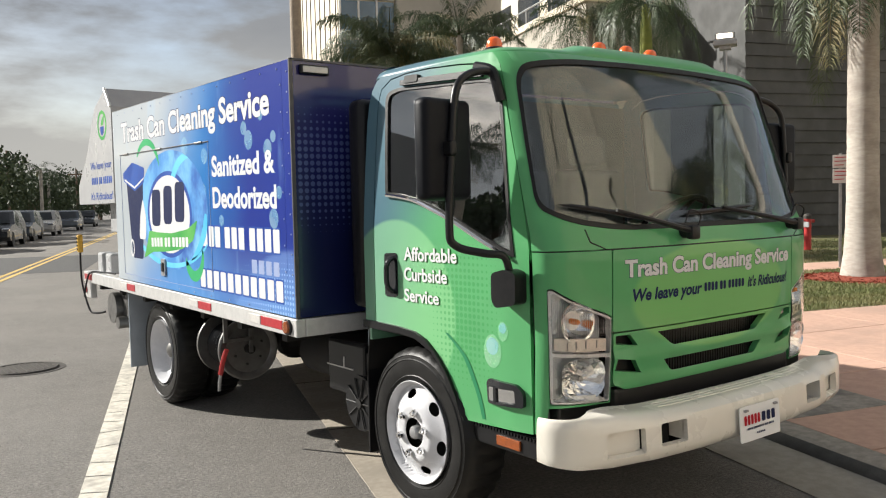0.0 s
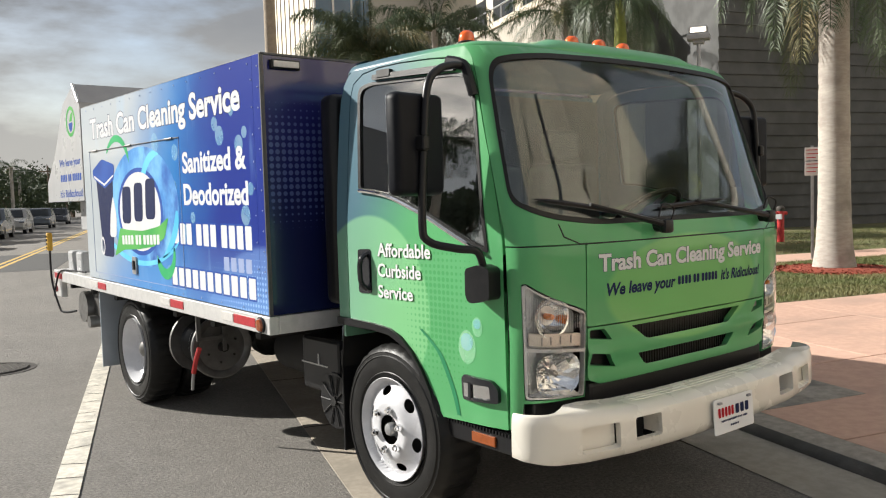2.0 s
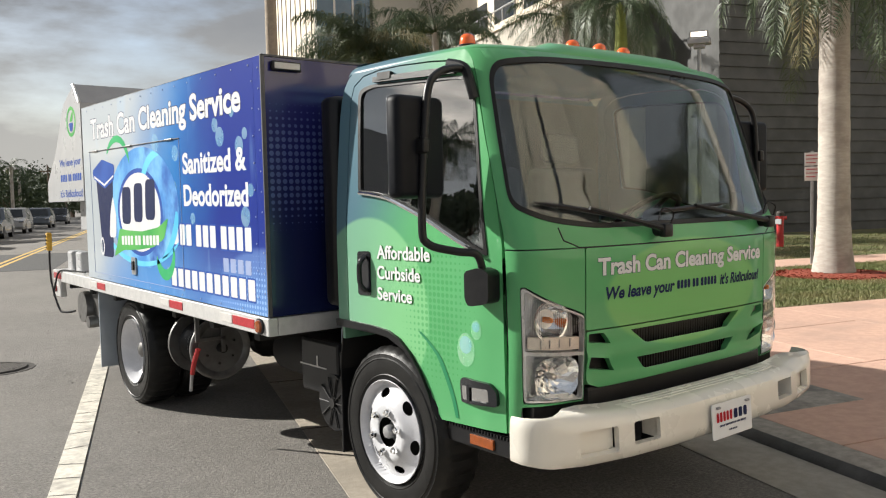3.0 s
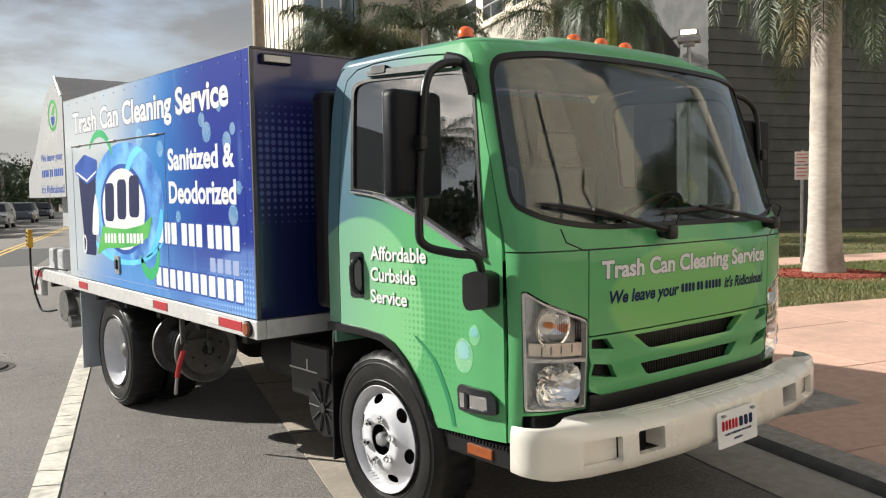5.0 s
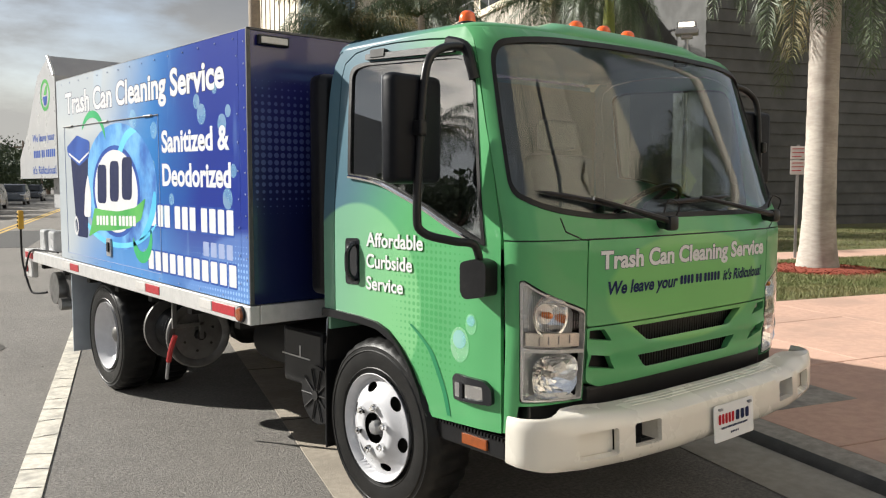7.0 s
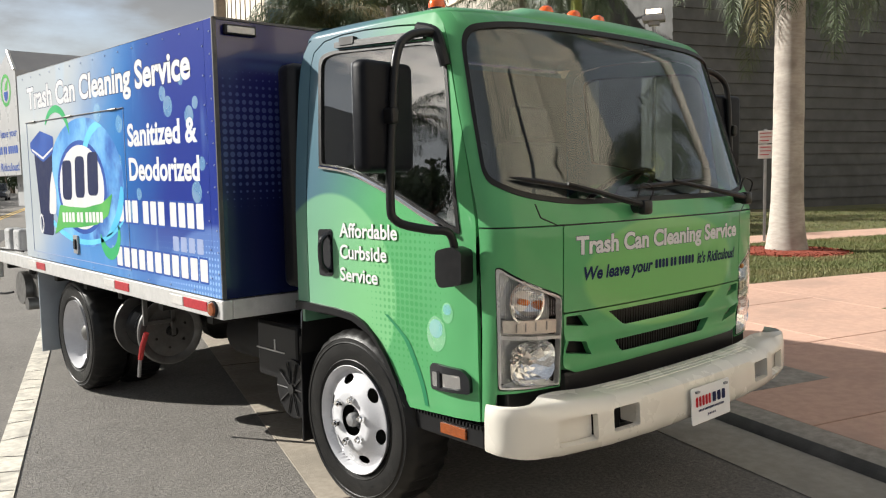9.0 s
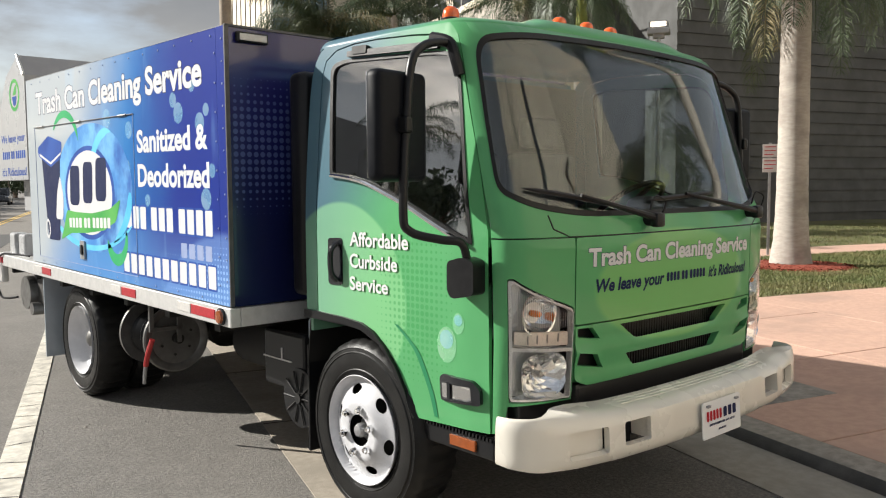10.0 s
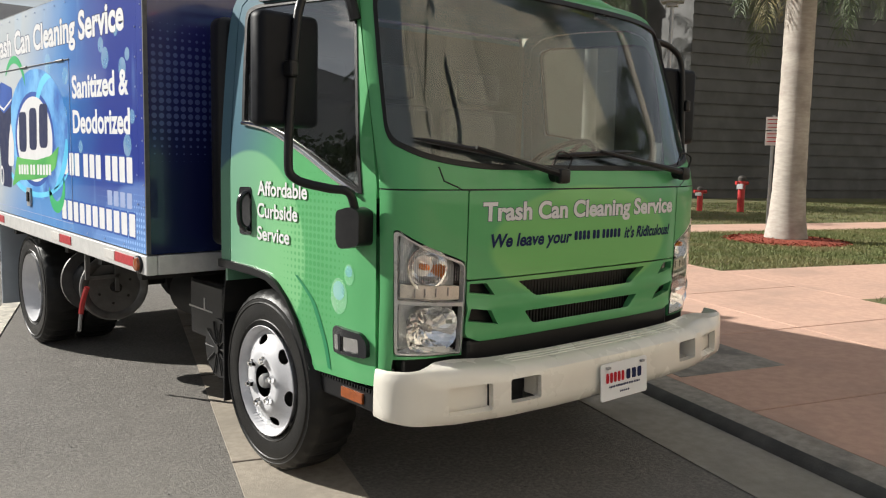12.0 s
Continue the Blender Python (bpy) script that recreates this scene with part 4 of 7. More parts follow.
# ---- far street side: cars, trees, poles ----
def car(pos, yaw, paint, label, L=4.6, W=1.8, H=1.65, suv=True):
    m = Matrix.Translation(pos) @ Euler((0, 0, yaw)).to_matrix().to_4x4()
    ob = thing("parked_car", pos, label, "car", "parked cars")
    prof = [(-L / 2, 0.45), (-L / 2 + 0.05, 0.85), (-L / 2 + 0.75, 0.98), (-L / 2 + 1.35, 1.02), (-L / 2 + 1.95, H - 0.06), (-L / 2 + 2.4, H), (L / 2 - 0.75, H - 0.03), (L / 2 - 0.2, 1.08), (L / 2 - 0.04, 0.9), (L / 2, 0.45), (L / 2 - 0.1, 0.28), (-L / 2 + 0.1, 0.28)]
    bm = bmesh.new()
    rings = []
    for x, k in ((-W / 2, 0.94), (-W / 2 + 0.09, 1.0), (W / 2 - 0.09, 1.0), (W / 2, 0.94)):
        rings.append([bm.verts.new(m @ Vector((x * (1 - 0.16 * max(0, z - 1.0) / (H - 1.0)), y * k, z))) for y, z in prof])
    for a, b in zip(rings, rings[1:]):
        for i in range(len(prof)):
            j = (i + 1) % len(prof)
            bm.faces.new((a[i], a[j], b[j], b[i]))
    bm.faces.new(rings[0][::-1])
    bm.faces.new(rings[-1])
    bmesh.ops.recalc_face_normals(bm, faces=bm.faces)
    part("body", bm, paint, ob)
    for sg in (-1, 1):
        bm = bmesh.new()
        vs = [bm.verts.new(m @ Vector((sg * (W / 2 - 0.055 - 0.11 * k), y, z))) for y, z, k in ((-L / 2 + 1.55, 1.08, 0), (-L / 2 + 2.05, H - 0.16, 1), (L / 2 - 0.95, H - 0.16, 1), (L / 2 - 0.5, 1.08, 0))]
        bm.faces.new(vs)
        bmesh.ops.solidify(bm, geom=bm.faces[:], thickness=0.02)
        part("window", bm, M["darkglass"], ob)
    bm = bmesh.new()
    vs = [bm.verts.new(m @ Vector((x, y, z))) for x, y, z in ((-W / 2 + 0.2, -L / 2 + 1.32, 1.06), (W / 2 - 0.2, -L / 2 + 1.32, 1.06), (W / 2 - 0.32, -L / 2 + 1.88, H - 0.12), (-W / 2 + 0.32, -L / 2 + 1.88, H - 0.12))]
    bm.faces.new(vs)
    bmesh.ops.solidify(bm, geom=bm.faces[:], thickness=0.03)
    part("windscreen", bm, M["darkglass"], ob)
    for sx in (-1, 1):
        for sy in (-L / 2 + 0.85, L / 2 - 0.85):
            bm = bmesh.new()
            lathe(bm, [(0.0, 0.0), (0.22, 0.0), (0.33, 0.01), (0.34, -0.05), (0.34, -0.2), (0.0, -0.2)], (0, 0, 0), "x", 20, sx)
            bmesh.ops.transform(bm, matrix=m @ Matrix.Translation((sx * (W / 2), sy, 0.34)), verts=bm.verts)
            part("wheel", bm, M["rubber"], ob, "", True)
        bm = bmesh.new()
        box(bm, sx * 0.75 - 0.16, sx * 0.75 + 0.16, -L / 2 - 0.01, -L / 2 + 0.1, 0.70, 0.84, 0.03, m)
        part("headlight", bm, M["chrome"], ob)
    return ob


paints = [surface("car_paint_charcoal", (0.02, 0.022, 0.025), None, 4, 0.2, coat=0.6), surface("car_paint_blue_grey", (0.06, 0.07, 0.085), None, 4, 0.2, coat=0.6), surface("car_paint_silver", (0.26, 0.26, 0.26), None, 4, 0.3, coat=0.6)]
yaw0 = -math.atan2(0.334, 0.943)
for s, r, k, lab in ((-10.35, 34.0, 0, "dark grey pickup parked along the far kerb"), (-10.2, 40.2, 0, "dark grey sport utility car parked along the far kerb"), (-10.4, 47.5, 1, "blue-grey sedan parked along the far kerb"), (-10.6, 57.5, 2, "silver sport utility car parked along the far kerb"), (-10.6, 72, 1, "dark hatchback parked along the far kerb"), (-10.7, 88, 0, "dark car parked far along the street")):
    car(RD(s, r, 0), yaw0, paints[k], lab)


def tree(base, h, w, seed, label):
    rg = random.Random(seed)
    b = Vector(base)
    ob = thing("broadleaf_tree", b, label, "tree", "far trees")
    bm = bmesh.new()
    tube(bm, [b, b + Vector((0.1, 0, h * 0.3)), b + Vector((-0.1, 0.1, h * 0.6))], lambda t: 0.28 - 0.18 * t, 8, 3)
    for k in range(5):
        a = rg.uniform(0, 6.28)
        tube(bm, [b + Vector((0, 0, h * 0.35)), b + Vector((math.cos(a) * w * 0.3, math.sin(a) * w * 0.3, h * 0.62))], lambda t: 0.12 - 0.08 * t, 6, 1)
    part("trunk", bm, M["wood"], ob)
    vs, fs = [], []
    clumps = [(Vector((rg.gauss(0, w * 0.30), rg.gauss(0, w * 0.30), h * rg.uniform(0.32, 0.95))), rg.uniform(0.5, 1.1) * w * 0.22) for _ in range(26)]
    for c, r in clumps:
        for _ in range(110):
            d = Vector((rg.gauss(0, 1), rg.gauss(0, 1), rg.gauss(0, 0.8)))
            d = d.normalized() * r * rg.uniform(0.5, 1.1)
            p = b + c + d
            q = Euler((rg.uniform(0, 3), rg.uniform(0, 3), rg.uniform(0, 6))).to_matrix()
            e = rg.uniform(0.10, 0.2)
            k = len(vs)
            vs += [p + q @ Vector((-e, -e * 0.5, 0)), p + q @ Vector((e, -e * 0.5, 0)), p + q @ Vector((e * 0.6, e * 0.6, 0)), p + q @ Vector((-e * 0.6, e * 0.6, 0))]
            fs.append((k, k + 1, k + 2, k + 3))
    me = bpy.data.meshes.new("crown")
    me.from_pydata([tuple(v) for v in vs], [], fs)
    part("crown", me, M["leaf"], ob)
    return ob


rg = random.Random(21)
for k in range(20):
    s = -15.5 - rg.uniform(0, 6) + k * 0.1
    r = 48 + k * 6.2 + rg.uniform(-2, 2)
    tree(RD(s, r, 0), rg.uniform(4.6, 6.6), rg.uniform(5, 7), 300 + k, "dark green broadleaf tree along the far side of the street")
for k, (s, r) in enumerate(((-8, 150), (-2, 165), (5, 170), (12, 165), (-16, 150), (20, 160))):
    tree(RD(s, r, 0), rg.uniform(7, 9), rg.uniform(9, 12), 400 + k, "dark green tree where the street ends")
for k in range(7):
    tree(RD(-25 - rg.uniform(0, 4), 6 + k * 5.5, 0), rg.uniform(2.8, 3.8), rg.uniform(5, 6.5), 500 + k, "dark green broadleaf tree across the street")
palm(RD(-14.2, 84, 0), 5.6, 0.16, None, "far palm standing out above the trees", 31, 0, 18, 2.0, 1.5, leaflets=16)
palm(RD(-14.6, 92, 0), 5.0, 0.16, None, "far palm standing out above the trees", 32, 0, 18, 2.0, 1.5, leaflets=16)
palm(RD(-17.5, 60, 0), 5.0, 0.16, None, "far palm standing out above the trees", 33, 0, 18, 2.0, 1.5, leaflets=16)
for s, r, h in ((-16, 78, 7.0), (-12.2, 95, 6.2), (-12.6, 120, 7.5)):
    q = thing("power_pole", RD(s, r, 0), "thin wooden power pole far along the street", "pole", "power poles")
    bm = bmesh.new()
    cyl(bm, RD(s, r, 0), RD(s, r, h), 0.12, 0.09, 8)
    part("shaft", bm, M["wood"], q)
    bm = bmesh.new()
    slab_wall(bm, s - 0.8, s + 0.8, r - 0.05, r + 0.05, h - 0.7, h - 0.55)
    part("crossarm", bm, M["wood"], q)


# ---- the truck ----
truck = thing("box_truck", (0, 2.7, 0), "parked green and blue cab-over box truck with printed wrap", "truck")

Z0 = (0.40, 0.66, 0.9, 1.27, 1.36, 1.42, 2.05, 2.10, 2.14)
Y0 = (0.225, 0.205, 0.19, 0.185, 0.205, 0.235, 0.44, 0.47, 0.55)


def y_front(z):
    return interp(z, Z0, Y0)


def y_corner(z):
    return y_front(z) + 0.165


def half_width(y, z):
    return interp(y, (0.3, 0.5, 1.0, 1.55), (0.950, 0.978, 0.998, 1.012)) - 0.055 * max(0, (z - 1.3) / 0.75) ** 1.4 - 0.02 * max(0, 0.75 - z)


def skin(q, z, off=0.0):
    """The cab's outer face: q runs from the middle of the front round the corner along the side."""
    sg = -1 if q < 0 else 1
    a = abs(q)

    def at(a):
        yf = y_front(z)
        if a <= 0.72:
            return Vector((a, yf + 0.1 * (a / 0.94) ** 4, 0))
        ye = y_corner(z)
        w = half_width(ye, z)
        if a <= 1.08:
            t = (a - 0.72) / 0.36
            p0, p1, p2 = Vector((0.72, yf + 0.0344)), Vector((w - 0.010, yf + 0.072)), Vector((w, ye))
            b = p0 * (1 - t) ** 2 + p1 * 2 * t * (1 - t) + p2 * t * t
            return Vector((b.x, b.y, 0))
        y = ye + a - 1.08
        return Vector((half_width(y, z), y, 0))
    p = at(a)
    if off:
        d = (at(a + 0.01) - at(max(a - 0.01, 0))).normalized()
        p = p + Vector((d.y, -d.x, 0)) * off
    return Vector((sg * p.x, p.y, z))


def qs(y, z):
    return 1.08 + y - y_corner(z)


def side(sg, off=0.0):
    return lambda y, z: skin(sg * qs(y, z), z, off)


def front(off=0.0):
    return lambda q, z: skin(q, z, off)


def glyphs(text, bold):
    c = bpy.data.curves.new("lettering", "FONT")
    c.body, c.size, c.offset, c.resolution_u = text, 1.0, bold, 4
    ob = bpy.data.objects.new("lettering", c)
    scene.collection.objects.link(ob)
    dg = bpy.context.evaluated_depsgraph_get()
    me = bpy.data.meshes.new_from_object(ob.evaluated_get(dg))
    bpy.data.objects.remove(ob)
    bpy.data.curves.remove(c)
    return me


def lettering(text, u0, u1, v0, v1, fn, material, parent, bold=0.03, slant=0.0, outline=None, name="lettering", tilt=0.0):
    """Words from u0 to u1 with their baseline at v0 and their tops at v1, laid on fn(u, v, off)."""
    made = []
    for which, extra, off, mt in (("edge", 0.020, 0.0015, outline), ("face", 0.0, 0.003, material)):
        if mt is None:
            continue
        ref = glyphs(text, bold)
        lo, hi = min(v.co.x for v in ref.vertices), max(v.co.x for v in ref.vertices)
        top = max(v.co.y for v in ref.vertices)
        me = ref if not extra else glyphs(text, bold + extra)
        bm = bmesh.new()
        bm.from_mesh(me)
        bmesh.ops.triangulate(bm, faces=bm.faces)
        spans = sorted((min(v.co.x for v in f.verts), max(v.co.x for v in f.verts)) for f in bm.faces)
        words = [list(spans[0])]
        for a, b in spans[1:]:
            if a > words[-1][1] + 0.14:
                words.append([a, b])
            words[-1][1] = max(words[-1][1], b)
        for a, b in words:
            one = bmesh.new()
            keep = {}
            for f in bm.faces:
                if a - 1e-4 <= f.calc_center_median().x <= b + 1e-4:
                    for v in f.verts:
                        if v not in keep:
                            g, h = (v.co.x - lo) / (hi - lo), v.co.y / top
                            u = u0 + (u1 - u0) * g + slant * h * (1 if u1 > u0 else -1)
                            keep[v] = one.verts.new(fn(u, v0 + (v1 - v0) * h + tilt * g, off))
                    one.faces.new([keep[v] for v in f.verts])
            one.normal_update()
            made.append(part(name if which == "face" else "lettering_edge", one, mt, parent))
        bm.free()
    return made[-1]


def bars(words, u0, u1, v0, v1, fn, material, parent, outline=None):
    """Plain bars in groups, as wide as the words' characters."""
    total = sum(words) + 0.45 * (len(words) - 1)
    k = (u1 - u0) / total
    u = u0
    cells = []
    for n in words:
        cells += [(0.74, 0.26)] * n
        cells[-1] = (0.74, 0.26 + 0.45)
    for w, gap in cells:
        if outline is not None:
            e = 0.010 * (1 if k > 0 else -1)
            part("bar_edge", panel(rounded([(u - e, v0 - 0.010), (u + w * k + e, v0 - 0.010), (u + w * k + e, v1 + 0.010), (u - e, v1 + 0.010)], 0.01, 3), [], lambda a, b: fn(a, b, 0.0015), 0.2), outline, parent)
        part("bar", panel(rounded([(u, v0), (u + w * k, v0), (u + w * k, v1), (u, v1)], 0.008, 3), [], lambda a, b: fn(a, b, 0.003), 0.2), material, parent)
        u += (w + gap) * k


front_fn = lambda u, v, off: skin(u, v, off * 0.5)

# front panels
hood = part("front_panel", panel(rounded([(-0.668, 0.944), (0.668, 0.944), (0.668, 1.279), (-0.668, 1.279)], 0.012), [], front(), 0.05, 0.02, (0, -1, 0)), M["cab"], truck, "green front panel with white and navy lettering", True)
lettering("Trash Can Cleaning Service", -0.605, 0.625, 1.166, 1.236, front_fn, M["ink_white"], hood, 0.034, 0.0, M["ink_outline"])
lettering("We leave your", -0.573, -0.115, 1.062, 1.113, front_fn, M["ink_navy"], hood, 0.030, 0.010)
bars((4, 2, 5), -0.092, 0.222, 1.067, 1.106, front_fn, M["ink_navy"], hood)
lettering("it's Ridiculous!", 0.245, 0.602, 1.062, 1.113, front_fn, M["ink_navy"], hood, 0.030, 0.010)

g_holes = [rounded([(-0.311, 0.855), (0.311, 0.855), (0.413, 0.922), (-0.413, 0.922)], [0.02, 0.02, 0.008, 0.008]),
           rounded([(-0.315, 0.742), (0.315, 0.742), (0.368, 0.798), (-0.368, 0.798)], [0.02, 0.02, 0.008, 0.008])]
for sg in (-1, 1):
    g_holes.append(rounded([(sg * 0.655, 0.893), (sg * 0.531, 0.876), (sg * 0.575, 0.926), (sg * 0.655, 0.928)], 0.006))
    g_holes.append(rounded([(sg * 0.652, 0.782), (sg * 0.504, 0.758), (sg * 0.551, 0.818), (sg * 0.652, 0.834)], 0.006))


def grille_face(q, z):
    p = skin(q, z)
    ridge = 0.012 * math.exp(-((z - 0.826) / 0.022) ** 2) + 0.010 * math.exp(-((z - 0.715) / 0.018) ** 2)
    return p + Vector((0, -ridge + 0.03 * max(0, (0.70 - z) / 0.06), 0))


grille = part("grille_panel", panel(rounded([(-0.662, 0.725), (-0.60, 0.700), (0.60, 0.700), (0.662, 0.725), (0.668, 0.938), (-0.668, 0.938)], 0.012), g_holes, grille_face, 0.03, 0.03, (0, -1, 0)), M["cab"], truck, "green grille panel with black slots", True)
bm = panel([(-0.66, 0.58), (0.66, 0.58), (0.66, 1.262), (-0.66, 1.262)], [], front(-0.045), 0.1, 0.01, (0, -1, 0))
part("grille_backing", bm, M["black"], grille)
for i in range(44):
    bm = bmesh.new()
    q = -0.40 + i * 0.0186
    p = skin(q, 0.8, -0.03)
    box(bm, p.x - 0.004, p.x + 0.004, p.y + 0.008, p.y + 0.02, 0.73, 0.925)
    part("grille_bar", bm, M["rubber"], grille)

# lower valance behind the bumper
bm = bmesh.new()
box(bm, -0.655, 0.655, 0.222, 0.34, 0.48, 0.71, 0.02)
box(bm, -0.90, 0.90, 0.30, 0.36, 0.48, 0.655, 0.01)
part("valance", bm, M["black"], truck)

def grow_poly(poly, d):
    cx, cy = sum(p[0] for p in poly) / len(poly), sum(p[1] for p in poly) / len(poly)
    hw, hh = max(abs(p[0] - cx) for p in poly), max(abs(p[1] - cy) for p in poly)
    return [(cx + (p[0] - cx) * (1 + d / hw), cy + (p[1] - cy) * (1 + d / hh)) for p in poly]


# headlights
for sg in (-1, 1):
    quad = rounded([(sg * 0.676, 0.662), (sg * 0.965, 0.674), (sg * 0.985, 0.874), (sg * 0.998, 1.128), (sg * 0.965, 1.130), (sg * 0.676, 1.006)], [0.012, 0.02, 0.3, 0.012, 0.012, 0.02])
    upper = rounded([(sg * 0.680, 0.858), (sg * 0.966, 0.880), (sg * 0.976, 1.114), (sg * 0.952, 1.117), (sg * 0.680, 0.999)], 0.010)
    lower = rounded([(sg * 0.680, 0.668), (sg * 0.948, 0.680), (sg * 0.961, 0.866), (sg * 0.680, 0.845)], 0.010)
    # corner panel round the lamp
    cor = [(sg * 0.674, 0.655), (sg * 0.975, 0.655), (sg * 1.0, 0.545), (sg * qs(0.378, 0.545), 0.545), (sg * qs(0.378, 1.28), 1.279), (sg * 0.674, 1.279)]
    hole = rounded([(sg * 0.6755, 0.657), (sg * 0.970, 0.668), (sg * 0.991, 0.874), (sg * 1.003, 1.134), (sg * 0.963, 1.137), (sg * 0.6755, 1.013)], 0.012)
    corner = part("corner_panel", panel(cor, [hole], front(), 0.035, 0.02, (sg * 0.7, -0.7, 0)), M["cab"], truck, "green cab corner round the headlight", True)
    lamp = part("headlight", panel(quad, [upper, lower], front(-0.003), 0.03, 0.03, (sg * 0.7, -0.7, 0)), M["lamp_frame"], truck, "clear headlight with chrome reflectors and an amber bulb", True)
    part("lens", panel(quad, [], front(0.004), 0.04, 0.004, (sg * 0.7, -0.7, 0)), M["lens"], lamp, "clear ribbed lens", True).visible_shadow = False
    part("reflector", panel(grow_poly(quad, -0.004), [], front(-0.075), 0.03, 0.004, (sg * 0.7, -0.7, 0)), M["reflector"], lamp, "", True)
    # stepped strip with small notches below the indicator
    part("indicator_strip", panel(rounded([(sg * 0.690, 0.868), (sg * 0.950, 0.888), (sg * 0.952, 0.936), (sg * 0.690, 0.920)], 0.006), [], front(-0.018), 0.03, 0.02, (sg * 0.7, -0.7, 0)), M["lamp_warm"], lamp, "", True)
    for i in range(4):
        a, b = skin(sg * (0.735 + i * 0.045), 0.886, -0.016), skin(sg * (0.735 + i * 0.045), 0.918, -0.016)
        bm = bmesh.new()
        tube(bm, [a, b], 0.0035, 6, 1)
        part("notch", bm, M["lamp_grey"], lamp)
    out_dir = (skin(sg * 0.80, 0.9, 0.03) - skin(sg * 0.80, 0.9, 0.0)).normalized()
    beam = (out_dir + Vector((0, -0.8, 0))).normalized()
    facing_m = beam.to_track_quat("Z", "Y").to_matrix().to_4x4()
    # indicator: round bowl, amber bulb in a small chrome cup
    c1 = skin(sg * 0.815, 0.995, -0.045)
    bm = bmesh.new()
    lathe(bm, [(0.012, -0.040), (0.030, -0.036), (0.052, -0.022), (0.070, 0.0), (0.078, 0.018), (0.086, 0.020)], (0, 0, 0), "z", 32)
    bmesh.ops.transform(bm, matrix=Matrix.Translation(c1) @ facing_m, verts=bm.verts)
    part("indicator_bowl", bm, M["chrome"], lamp, "", True)
    bm = bmesh.new()
    lathe(bm, [(0.0, 0.022), (0.010, 0.018), (0.013, 0.0), (0.012, -0.03)], (0, 0, 0), "z", 14)
    bmesh.ops.transform(bm, matrix=Matrix.Translation(c1 + beam * 0.004) @ facing_m, verts=bm.verts)
    part("bulb", bm, M["bulb_amber"], lamp, "amber bulb", True)
    # main beam: a rectangular bowl of many small facets with a capped bulb
    c2 = skin(sg * 0.79, 0.762, -0.035)
    bm = bmesh.new()
    rings = []
    facet = random.Random(21)
    for f, d in ((0.14, -0.040), (0.34, -0.037), (0.56, -0.028), (0.78, -0.012), (0.95, 0.008), (1.06, 0.020)):
        row = []
        for k in range(22):
            a = 2 * math.pi * (k + 0.5) / 22
            ca, sa = math.cos(a), math.sin(a)
            e = (abs(ca) ** 3.2 + abs(sa) ** 3.2) ** (-1 / 3.2)
            row.append(bm.verts.new((0.104 * f * e * ca, 0.080 * f * e * sa, d + facet.uniform(-0.004, 0.004))))
        rings.append(row)
    for p, q in zip(rings, rings[1:]):
        for k in range(22):
            bm.faces.new((p[k], p[(k + 1) % 22], q[(k + 1) % 22], q[k]))
    bm.faces.new(rings[0][::-1])
    bmesh.ops.recalc_face_normals(bm, faces=bm.faces)
    bmesh.ops.transform(bm, matrix=Matrix.Translation(c2) @ facing_m, verts=bm.verts)
    part("main_beam_bowl", bm, M["chrome"], lamp)
    bm = bmesh.new()
    lathe(bm, [(0.0, 0.012), (0.011, 0.010), (0.014, 0.0), (0.013, -0.05)], (0, 0, 0), "z", 14)
    bmesh.ops.transform(bm, matrix=Matrix.Translation(c2 - beam * 0.004) @ facing_m, verts=bm.verts)
    part("bulb_cap", bm, M["lamp_grey"], lamp, "", True)
    for i in range(26):
        q = 0.70 + i * 0.0095
        bm = bmesh.new()
        tube(bm, [skin(sg * q, 0.945, 0.001), skin(sg * q, 0.985 + (q - 0.684) * 0.42, 0.001)], 0.0007, 4, 1)
        part("lens_rib", bm, M["lamp_frame"], lamp)

# windscreen and its frame
WS_HALF = [(0.0, 1.360), (0.60, 1.362), (0.79, 1.388), (0.985, 1.462), (0.955, 1.78), (0.935, 2.045), (0.68, 2.083)]
ws = rounded([(-a, b) for a, b in WS_HALF[::-1]] + WS_HALF[1:] + [(0.0, 2.100)], [0.3, 0.10, 0.3, 0.06, 0.1, 0.1, 0.3, 0.1, 0.1, 0.06, 0.3, 0.10, 0.3, 0.3], 8)
frame_half = [(0.70, 1.285), (qs(0.378, 1.285), 1.285), (1.083, 1.444), (1.058, 1.657), (1.036, 1.943), (1.036, 2.06), (1.036, 2.116), (0.8, 2.117)]
frame_out = [(-a, b) for a, b in frame_half[::-1]] + frame_half + [(0, 2.118)]
part("windscreen_surround", panel(frame_out, [grow_poly(ws, 0.002)], front(), 0.05, 0.02, (0, -1, 0)), M["cab"], truck, "green pillars and cowl round the windscreen", True)
seal = part("windscreen_seal", panel(grow_poly(ws, 0.004), [grow_poly(ws, -0.020)], front(0.004), 0.05, 0.008, (0, -1, 0)), M["rubber"], truck, "black rubber seal", True)
wsc = part("windscreen", panel(grow_poly(ws, -0.005), [], front(-0.003), 0.06, 0.005, (0, -1, 0)), M["windscreen"], truck, "large curved windscreen glass", True)
wsc.visible_shadow = False
# cowl seam
bm = bmesh.new()
cowl = [(-0.775, 1.366), (-0.762, 1.315), (-0.70, 1.2835), (-0.35, 1.2825), (0.0, 1.282), (0.35, 1.2825), (0.70, 1.2835), (0.762, 1.315), (0.775, 1.366)]
tube(bm, [skin(q, z, 0.0) for (q0, z0), (q1, z1) in zip(cowl, cowl[1:]) for q, z in [(q0 + (q1 - q0) * k / 6, z0 + (z1 - z0) * k / 6) for k in range(6)]], 0.003, 5, 1)
part("cowl_seam", bm, M["black"], truck)

